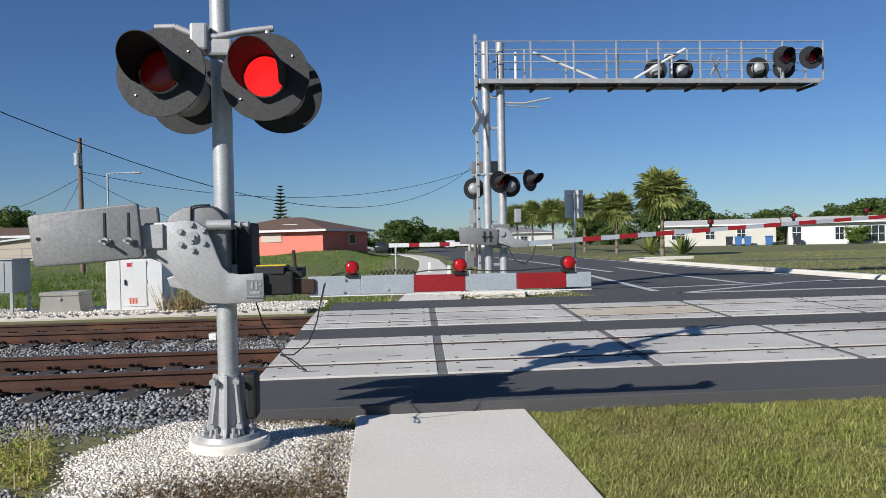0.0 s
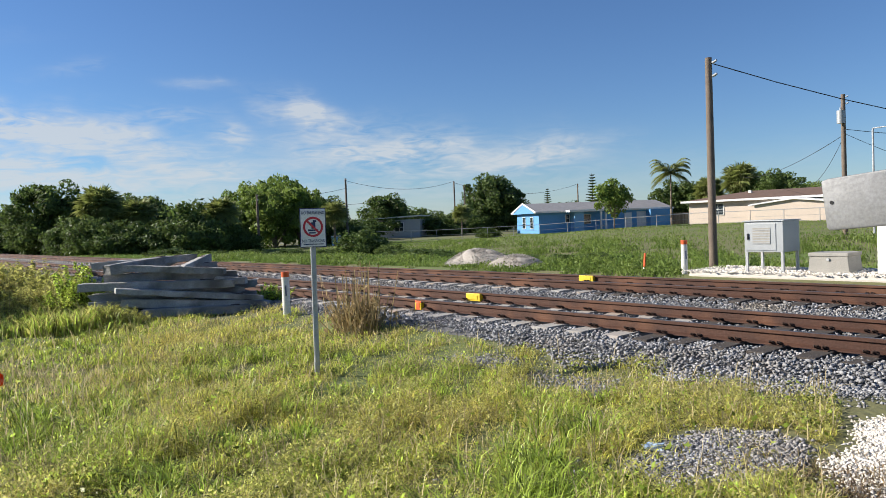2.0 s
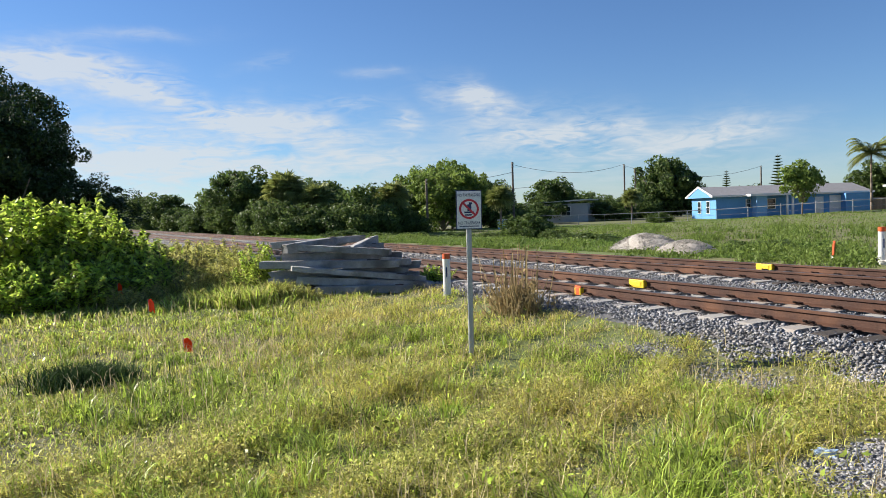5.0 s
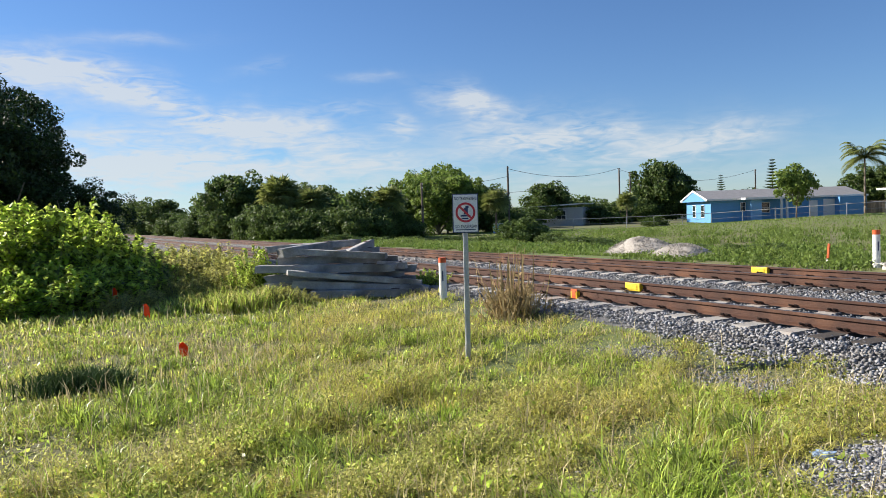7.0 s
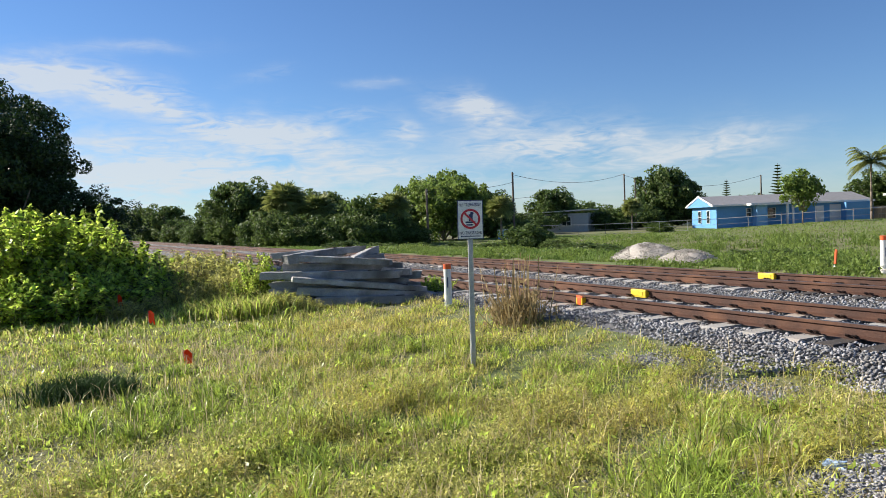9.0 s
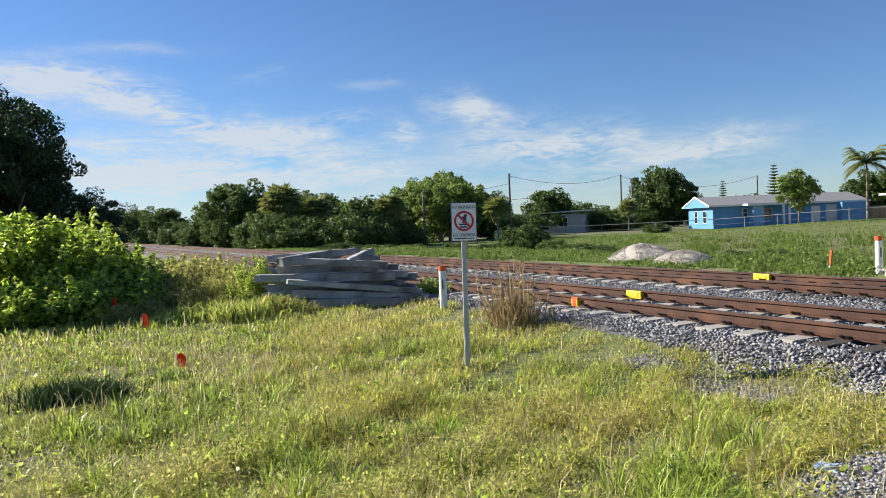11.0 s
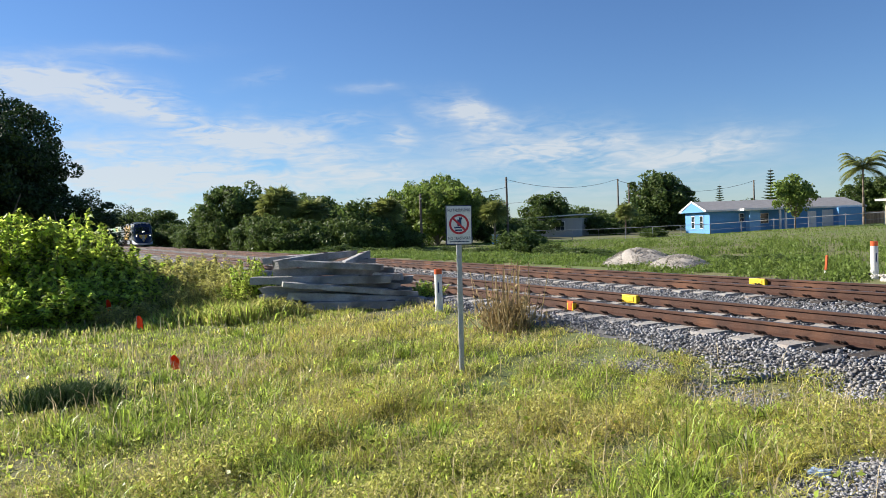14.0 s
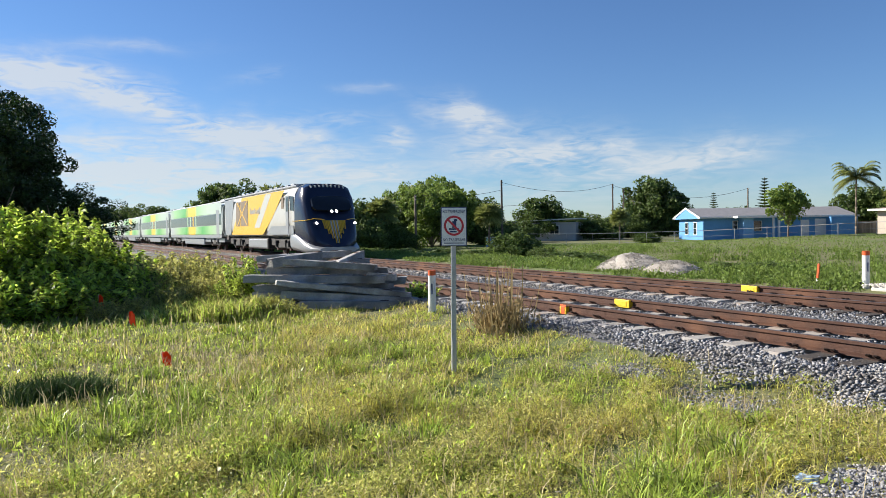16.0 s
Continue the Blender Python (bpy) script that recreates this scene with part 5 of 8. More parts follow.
    sc = stand(stem_shrub("scrub", 1.0, 1.25, 90, 5600, 0.048, "scrub_leaf", "tangled olive-green scrub at the field's edge"), *polar(81.4, 20), 0, 1.0, 1.0)
    for az, r, wide, tall, src in ((93.2, 18.8, 0.95, 1.04, sh), (90.1, 19, 0.95, 1.0, sh), (88.6, 19.4, 0.9, 1.04, sh), (87.3, 20, 0.8, 0.90, sh), (86.0, 20.4, 0.75, 0.70, sh), (84.6, 20.8, 0.75, 0.55, sh),
                                   (89.6, 22, 1.1, 0.98, sh), (87.0, 22.5, 1.0, 0.75, sh), (85.6, 23, 1.0, 0.55, sh),
                                   (93.3, 16.9, 0.9, 0.7, dk), (89.2, 17.1, 0.95, 0.85, dk), (87.4, 17.4, 0.85, 0.72, dk), (85.6, 17.9, 0.8, 0.75, dk), (83.8, 18.8, 0.8, 0.72, dk), (90.4, 18.0, 0.9, 1.0, dk), (88.2, 18.3, 0.9, 1.0, dk), (86.3, 18.8, 0.9, 0.95, dk), (84.9, 19.4, 0.8, 0.95, dk),
                                   (83.4, 23.0, 0.9, 1.0, sc), (81.9, 23.0, 0.9, 1.0, sc), (80.5, 22.5, 0.9, 1.0, sc), (79.1, 22.0, 0.9, 1.0, sc), (84.8, 24.0, 0.9, 1.0, sc), (83.0, 20.4, 0.9, 0.95, sc), (82.2, 19.2, 0.8, 0.75, sc), (79.8, 19.6, 0.85, 0.85, sc), (80.6, 18.6, 0.7, 0.65, sc), (78.2, 19.0, 0.7, 0.85, sc), (79.0, 18.0, 0.6, 0.65, sc), (77.2, 18.2, 0.6, 0.80, sc), (83.2, 18.0, 0.6, 0.55, sc), (81.4, 17.6, 0.5, 0.5, sc), (78.0, 17.2, 0.5, 0.45, sc),
                                   (75.2, 15.9, 0.45, 0.40, sc), (74.0, 15.7, 0.40, 0.36, sc), (72.8, 15.5, 0.30, 0.26, sc), (86.6, 16.4, 0.5, 0.4, sc), (84.6, 17.0, 0.5, 0.42, sc)):
        another(src, *polar(az, r), az * 71 % 360, wide, tall / wide)
    another(sh, *polar(76.6, 17.7), 33, 0.42, 1.25, "green vine shrub grown over the end of the tie stack")
    another(sh, *polar(77.5, 17.2), 73, 0.36, 0.90, "sunlit weedy bush leaning on the tie stack")
    another(dk, *polar(63.2, 16.9), 63, 0.36, 1.1, "small green bush between the tie stack and the post")
    another(low, *polar(55.9, 44), 10, 0.46, 0.75, "dark rounded bush in the grass beyond the tracks")
    another(low, *polar(53.8, 41), 80, 0.27, 0.6, "low bush in the grass beyond the tracks")
    for az, r, s in ((52.2, 36, 0.8), (50.6, 35, 0.7), (58.5, 46, 0.7), (61.5, 50, 0.7), (64.5, 52, 0.8), (67.5, 52, 0.8), (70, 56, 0.9), (46, 31, 0.6), (48.5, 33, 0.6), (43.5, 30, 0.55), (40.5, 30, 0.5), (38.0, 30, 0.5)):
        another(low, *polar(az, r), az * 67 % 360, s * 0.55, 0.32, "low weeds in the grass beyond the tracks")
    another(low, *polar(46.0, 82), 0, 0.42, 0.6, "rounded grey-green bush before the blue house")
    # dry flower bush by the white cabinet, dead stalks by the rail
    t = empty("dead_weed", pose(-10.1, 6.45, -0.15), "dry brown weed stalks with withered leaves", "weed")
    n = 240
    c = rng.normal((0, 0), (0.26, 0.18), (n, 2))
    h = np.where(rng.random(n) < 0.16, 1.05, 0.55) * rng.uniform(0.6, 1.1, n)
    az = rng.uniform(0, 6.28, n)
    w = np.stack([-np.sin(az), np.cos(az), 0 * az], 1) * 0.012
    lean = np.column_stack([c * 0.35 + rng.normal(0, 0.13, (n, 2)), h])
    base = np.column_stack([c, 0 * h])
    v = np.stack([base - w, base + w, base + lean + w * 0.5, base + lean - w * 0.5], 1).reshape(-1, 3)
    soup("foliage", v, (np.arange(n) * 4)[:, None] + np.arange(4), M["straw"], parent=t, kind="")
    q = rng.integers(0, n, 700)
    v, fl = leaf_cloud(base[q] + lean[q] * rng.uniform(0.2, 0.8, (700, 1)), np.full(700, 0.08), 520, 0.045)
    soup("leaves", v, fl, M["straw"], parent=t, kind="")
    f = copy_thing(t, pose(-3.75, 15.45, 0.2))
    tagged(f, "yellowish dry weed beside the white cabinet")
    f.scale = (0.7, 0.6, 0.6)
    ag = empty("agave", pose(24.5, 56.5, 0.08), "grey-green spiky agave on the verge", "agave")
    v, fa = [], []
    for i in range(34):
        a, e = i * 2.4, radians(15 + 65 * (i / 34))
        d = Vector((math.cos(a) * math.cos(e), math.sin(a) * math.cos(e), math.sin(e)))
        frond_strip([Vector((0, 0, 0.05)), d * 0.9, d * 1.7], [0.10, 0.13, 0.01], Vector((-math.sin(a), math.cos(a), 0)), v, fa)
    soup("leaves", v, fa, M["palm_leaf"], parent=ag, kind="")
    copy_thing(ag, pose(22.5, 58, 0.08, 0, 0, 40))


build_trees()


# ---- crossing signals ----
def flasher(parent, c, turn, lens, r=0.305, tilt=-4):
    """A round black background with a hooded red lens; it looks towards -y, turned about z."""
    m = pose(*c, tilt, 0, turn)
    disc = part("background_disc", Shape().rod((0, 0.006, 0), (0, -0.006, 0), r, sides=40), M["charcoal"], parent, "round charcoal background disc", True, m)
    part("lamp_housing", Shape().rod((0, 0.0, 0), (0, 0.10, 0), r * 0.58, r * 0.50, 24).ball((0, 0.10, 0), r * 0.5, 18, 10, Matrix.Translation((0, 0.10, 0)) @ Matrix.Diagonal((r * 0.5, r * 0.22, r * 0.5, 1))), M["alu"], disc, "rounded grey lamp housing", True)
    q = r * 0.455
    part("lens", Shape().ball((0, 0, 0), q, 24, 12, Matrix.Translation((0, -0.012, 0)) @ Matrix.Diagonal((q, 0.035, q, 1))), M[lens], disc, "red glass lens", True)
    rim = Shape()
    pts = [Vector((q * 1.04 * math.cos(a), -0.012, q * 1.04 * math.sin(a))) for a in np.linspace(radians(170), radians(370), 17)]
    rim.tube(pts, 0.005, 6)
    part("rim", rim, M["galv"], disc, "bright thin rim")
    hood = Shape()
    bm = hood.bm
    k, rings = 26, []
    for rr, back in ((q * 1.14, 0), (q * 1.10, 1)):
        row = []
        for i in range(k):
            a = radians(-32 + 244 * i / (k - 1))
            depth = 0.40 * (0.38 + 0.62 * math.sin(math.pi * i / (k - 1)) ** 0.7)
            row.append((bm.verts.new((rr * math.cos(a), -0.006, rr * math.sin(a))), bm.verts.new((rr * 1.02 * math.cos(a), -depth, rr * 1.02 * math.sin(a) - 0.03 * depth))))
        rings.append(row)
    for row in rings:
        for p, s in zip(row, row[1:]):
            bm.faces.new((p[0], s[0], s[1], p[1]))
    for i in range(k - 1):
        a, b = rings
        bm.faces.new((a[i][1], a[i + 1][1], b[i + 1][1], b[i][1]))
    part("hood", hood, M["black"], disc, "long black visor", True)
    part("bolt", Shape().rod((r * 0.62, -0.016, r * 0.45), (r * 0.62, 0, r * 0.45), 0.008, sides=6), M["galv"], disc)
    part("bolt", Shape().rod((-r * 0.55, -0.016, -r * 0.5), (-r * 0.55, 0, -r * 0.5), 0.008, sides=6), M["galv"], disc)
    return disc


def crossbuck(parent, c, turn, size, sheets=("white_paint", "white_paint")):
    for ang, key in zip((45, -45), sheets):
        m = pose(*c, 0, 0, turn) @ Matrix.Rotation(radians(ang), 4, "Y")
        b = part("crossbuck_blade", Shape().box(-size, -0.006, -size * 0.14, size, 0.006, size * 0.14, 0.003), M[key], parent, "white crossbuck blade", at=m)


def gate_plate(outline, hub, s=0.00354, z0=1.62, x0=-0.95):
    return [(x0 + (px - hub[0]) * s, z0 - (py - hub[1]) * s * 1.05) for px, py in outline]


CAST = [(255, 393), (300, 392), (328, 389), (350, 392), (366, 404), (376, 425), (386, 452), (395, 474), (407, 485), (428, 488), (470, 486), (470, 538), (400, 540), (366, 538), (342, 526), (320, 505), (300, 480), (281, 462), (262, 455), (257, 450)]
FIN = [(288, 492), (300, 488), (345, 496), (352, 520), (318, 514), (294, 508)]
PLATE = [(57, 380), (70, 376), (243, 359), (250, 361), (257, 450), (250, 454), (72, 467), (66, 463)]


def build_signal():
    t = empty("crossing_signal", pose(0, 0, 0), "galvanised crossing signal mast with red flashers", "crossing signal")
    X, Y = -0.80, 5.05
    part("foundation", Shape().rod((X, Y, -0.15), (X, Y, 0.20), 0.275, sides=48).rod((X, Y, 0.20), (X, Y, 0.212), 0.275, 0.262, 48), M["walk"], t, "round concrete footing", True)
    s = Shape().rod((X, Y, 0.212), (X, Y, 0.245), 0.215, 0.20, 40)
    s.rod((X, Y, 0.24), (X, Y, 0.66), 0.105, 0.085, 24)
    part("base_casting", s, M["alu"], t, "cast aluminium base", True)
    for a in (45, 135, 225, 315, 270, 0, 180, 90):
        big = a % 90 == 0
        m = pose(X, Y, 0, 0, 0, a)
        fin = Shape().prism([(0.06, 0.245), (0.185 if big else 0.16, 0.245), (0.15, 0.30), (0.105, 0.66 if big else 0.60), (0.06, 0.66)], -0.013, 0.013, bevel=0.004)
        part("fin", fin, M["alu"], t, at=m)
    for a in (20, 70, 110, 160, 200, 250, 290, 340):
        p = Vector((X + 0.168 * math.cos(radians(a)), Y + 0.168 * math.sin(radians(a)), 0.24))
        part("anchor_bolt", Shape().rod(p, p + Vector((0, 0, 0.07)), 0.013, sides=8).rod(p, p + Vector((0, 0, 0.032)), 0.026, sides=6), M["galv"], t)
    for dx, z in ((-0.085, 0.62), (0.075, 0.62), (-0.10, 0.31), (0.09, 0.31)):
        part("set_screw", Shape().rod((X + dx, Y - 0.13, z), (X + dx, Y - 0.06, z), 0.024, sides=6), M["galv"], t)
    part("junction_box", Shape().box(X + 0.12, Y - 0.06, 0.34, X + 0.20, Y + 0.12, 0.66, 0.02), M["black"], t, "small black junction box")
    mast = part("mast", Shape().rod((X, Y, 0.60), (X, Y, 4.55), 0.070, sides=32).rod((X, Y, 4.55), (X, Y, 4.60), 0.074, 0.05, 32), M["galv"], t, "round galvanised mast", True)
    part("identity_plate", Shape().box(X - 0.125, Y - 0.02, 0.90, X - 0.075, Y + 0.05, 0.945, 0.003), M["sign_face"], t)
    # cross arm and flashers
    s = Shape()
    s.tube([(-1.22, Y - 0.08, 3.065), (-1.08, Y - 0.08, 3.07), (-0.95, Y - 0.085, 3.01), (-0.80, Y - 0.09, 3.0), (-0.62, Y - 0.085, 3.04), (-0.42, Y - 0.08, 3.065)], 0.024, 12)
    part("cross_arm", s, M["alu"], t, "pale cast cross arm", True)
    part("clamp", Shape().box(-0.98, Y - 0.14, 2.90, -0.86, Y + 0.06, 3.09, 0.02).box(-0.88, Y - 0.11, 2.87, -0.70, Y + 0.11, 2.99, 0.02), M["alu"], t, "square cast clamp")
    s = Shape()
    s.tube([(-1.18, Y + 0.10, 3.0), (-0.95, Y + 0.12, 2.96), (-0.80, Y + 0.12, 2.96), (-0.30, Y + 0.10, 3.0)], 0.022, 10)
    part("cross_arm", s, M["alu"], t, smooth=True)
    flasher(t, (-1.14, 4.80, 2.72), -7, "lens_low", 0.30)
    flasher(t, (-0.46, 4.80, 2.69), -7, "lens_lit", 0.30)
    flasher(t, (-1.12, 5.40, 2.70), 173, "lens_dark", 0.30)
    flasher(t, (-0.42, 5.40, 2.70), 173, "lens_dark", 0.30)
    for x, y in ((-1.14, 4.90), (-0.46, 4.90)):
        part("drop_tube", Shape().rod((x, y + 0.04, 2.80), (x, Y - 0.08, 3.06), 0.02, sides=8), M["alu"], t)
    crossbuck(t, (X, Y - 0.09, 4.15), 0, 0.61)
    # gate machine
    g = empty("crossing_gate", pose(0, 0, 0), "lowered pedestrian crossing gate with red and silver arm", "crossing gate")
    part("machine_case", Shape().prism(gate_plate([(285, 395), (297, 378), (322, 365), (372, 362), (388, 375), (400, 392), (402, 500), (300, 500)], (341, 420)), 4.80, 5.20, bevel=0.02), M["alu_plate"], g, "grey cast gate machine", True)
    part("case_strap", Shape().tube([(x, 4.79, z) for x, z in gate_plate([(336, 392), (337, 366), (345, 363), (372, 362)], (341, 420))], 0.006, 6), M["black"], g)
    part("machine_side", Shape().box(-0.70, 4.93, 1.28, -0.60, 5.30, 1.72, 0.02), M["black"], g, "black rear machine cover")
    for z in (1.40, 1.70):
        part("mast_clamp", Shape().rod((-0.80, 4.94, z - 0.03), (-0.80, 4.94, z + 0.03), 0.05, sides=16).box(-0.90, 4.93, z - 0.03, -0.70, 5.16, z + 0.03, 0.012), M["alu"], g)
    part("clevis", Shape().rod((-0.86, 4.78, 1.70), (-0.70, 4.78, 1.70), 0.035, sides=16).rod((-0.70, 4.78, 1.70), (-0.58, 4.78, 1.70), 0.012, sides=8).rod((-0.66, 4.78, 1.70), (-0.64, 4.78, 1.70), 0.026, sides=6).rod((-0.61, 4.78, 1.70), (-0.59, 4.78, 1.70), 0.026, sides=6), M["alu"], g)
    arm = part("arm_casting", Shape().prism(gate_plate(CAST, (341, 420)), 4.735, 4.765, bevel=0.008), M["alu"], g, "curved cast aluminium gate bracket", True)
    part("arm_casting", Shape().prism(gate_plate(CAST, (341, 420)), 5.235, 5.265, bevel=0.008), M["alu"], g, "rear cast bracket", True)
    part("lower_lug", Shape().prism(gate_plate(FIN, (341, 420)), 4.80, 4.83, bevel=0.008), M["alu"], g)
    hub = Vector((-0.95, 4.735, 1.62))
    part("hub", Shape().rod(hub, hub + Vector((0, -0.012, 0)), 0.042, sides=24).rod(hub + Vector((0, -0.012, 0)), hub + Vector((0, -0.03, 0)), 0.026, sides=6), M["galv"], arm, "steel hub")
    for i in range(6):
        a = radians(92 + 60 * i)
        p = hub + Vector((0.085 * math.cos(a), 0, 0.085 * math.sin(a)))
        part("bolt", Shape().rod(p, p + Vector((0, -0.022, 0)), 0.017, sides=6).rod(p, p + Vector((0, -0.006, 0)), 0.023, sides=16), M["galv"], arm)
    # maker's panel, illegible
    px, pz = -0.548, 1.268
    part("nameplate", Shape().box(px - 0.058, 4.727, pz - 0.062, px + 0.058, 4.734, pz + 0.062, 0.003), M["alu_plate"], arm, "raised panel with worn marks")
    for i, (dx, dz, w, h) in enumerate(((-0.02, 0.025, 0.012, 0.05), (0.01, 0.022, 0.012, 0.055), (0.03, 0.03, 0.02, 0.012), (0.0, -0.022, 0.07, 0.016), (0, -0.048, 0.10, 0.004))):
        part("raised_mark", Shape().box(px + dx - w / 2, 4.723, pz + dz - h / 2, px + dx + w / 2, 4.728, pz + dz + h / 2), M["alu"], arm)
    # counterweight
    cw = part("counterweight", Shape().prism(gate_plate(PLATE, (341, 420)), 4.66, 4.71, bevel=0.01), M["alu_plate"], g, "grey weathered counterweight plate", True)
    part("counterweight", Shape().prism(gate_plate(PLATE, (341, 420)), 5.10, 5.15, bevel=0.01), M["alu_plate"], g)
    part("weight_arm", Shape().prism(gate_plate([(150, 404), (290, 395), (290, 438), (150, 440)], (341, 420)), 4.715, 4.745, bevel=0.004), M["alu"], g)
    for px_ in (192, 234):
        q = gate_plate([(px_, 375), (px_ + 1, 430)], (341, 420))
        part("slot", Shape().box(q[0][0] - 0.008, 4.655, q[1][1], q[0][0] + 0.008, 4.668, q[0][1], 0.002), M["black"], cw)
        c = gate_plate([(px_ + 2, 424)], (341, 420))[0]
        part("clamp_bolt", Shape().rod((c[0], 4.665, c[1]), (c[0], 4.55, c[1]), 0.010, sides=8).rod((c[0], 4.63, c[1]), (c[0], 4.655, c[1]), 0.024, sides=6).box(c[0] - 0.035, 4.645, c[1] - 0.01, c[0] + 0.035, 4.655, c[1] + 0.012, 0.003), M["galv"], cw)
    c = gate_plate([(76, 418)], (341, 420))[0]
    part("bolt_hole", Shape().rod((c[0], 4.66, c[1]), (c[0], 4.656, c[1]), 0.012, sides=12), M["black"], cw)
    # arm adapter
    part("arm_adapter", Shape().box(-0.52, 4.77, 1.22, -0.30, 5.22, 1.38, 0.015).box(-0.40, 4.82, 1.33, -0.24, 5.05, 1.40, 0.01), M["black"], g, "black steel arm adapter")
    part("adapter_plate", Shape().box(-0.56, 4.76, 1.36, -0.36, 5.10, 1.415, 0.008), M["charcoal"], g)
    part("hazard_strip", Shape().box(-0.55, 4.80, 1.416, -0.38, 4.83, 1.424).box(-0.50, 4.86, 1.416, -0.36, 4.89, 1.424), M["yellow"], g, "yellow warning strip")
    part("link", Shape().box(-0.32, 4.82, 1.22, -0.16, 4.86, 1.32, 0.01).rod((-0.29, 4.8, 1.4), (-0.30, 4.8, 1.52), 0.012, sides=8), M["rust_dark"], g)
    sections = ((-0.21, 0.15, 0.066, "stripe_white", 0.0), (0.15, 0.515, 0.064, "stripe_white", -0.004), (0.515, 0.873, 0.060, "stripe_red", 0.0), (0.873, 1.235, 0.058, "stripe_white", 0.0), (1.235, 1.59, 0.055, "stripe_red", 0.0), (1.59, 1.77, 0.053, "stripe_white", 0.0))
    for x0, x1, h, key, dy in sections:
        part("arm_section", Shape().box(x0, 4.84 + dy, 1.270 - h, x1 - 0.001, 4.866, 1.270 + h, 0.004), M[key], g, "dark red reflective section" if "red" in key else "silver-grey reflective section")
    part("arm_trim", Shape().box(-0.2, 4.842, 1.196, 1.77, 4.862, 1.2035), M["white_paint"], g, "thin pale lower edge")
    for x, y in ((-0.17, 1.245), (-0.17, 1.31), (0.03, 1.225), (0.33, 1.235), (0.04, 1.31)):
        part("bolt", Shape().rod((x, 4.84, y), (x, 4.828, y), 0.009, sides=6), M["galv"], g)
    for x in (0.09, 0.835, 1.605):
        lamp = part("gate_lamp", Shape().rod((x, 4.815, 1.392), (x, 4.895, 1.392), 0.047, sides=24), M["black"], g, "small black gate lamp", True)
        for yy, sg in ((4.813, -1), (4.897, 1)):
            part("lens", Shape().ball((0, 0, 0), 1, 20, 8, Matrix.Translation((x, yy, 1.392)) @ Matrix.Diagonal((0.044, 0.022, 0.044, 1))), M["lens_gate"], lamp, "glowing red lens", True)
        part("lamp_foot", Shape().box(x - 0.045, 4.82, 1.325, x + 0.045, 4.89, 1.35, 0.005).box(x - 0.012, 4.84, 1.33, x + 0.012, 4.87, 1.36), M["black"], lamp)
    coil = [(0.22 + 0.0045 * i, 4.855 + 0.016 * math.cos(i * 0.9), 1.345 + 0.016 * math.sin(i * 0.9) + 0.012 * math.sin(i / 70 * math.pi)) for i in range(70)]
    part("coiled_cable", Shape().tube(coil, 0.0035, 5), M["black_rubber"], g, "black coiled lamp cable")
    part("cable", Shape().tube([(0.04, 4.87, 1.36), (-0.04, 4.86, 1.345), (-0.10, 4.84, 1.28), (-0.13, 4.84, 1.15), (-0.16, 4.86, 1.02), (-0.22, 4.90, 0.88), (-0.33, 4.95, 0.79), (-0.43, 5.0, 0.785), (-0.35, 4.96, 0.76), (-0.26, 4.9, 0.70), (-0.24, 4.9, 0.685), (-0.30, 4.93, 0.70), (-0.42, 5.0, 0.80), (-0.56, 5.1, 1.0), (-0.62, 5.1, 1.2)], 0.005, 6), M["black_rubber"], g, "black hanging cable")
    part("cable", Shape().tube([(0.51, 4.86, 1.345), (0.62, 4.86, 1.36), (0.79, 4.86, 1.36)], 0.004, 6), M["black_rubber"], g)
    part("cable", Shape().tube([(0.88, 4.86, 1.36), (1.05, 4.86, 1.345), (1.25, 4.86, 1.342), (1.55, 4.86, 1.36)], 0.004, 6), M["black_rubber"], g)


build_signal()


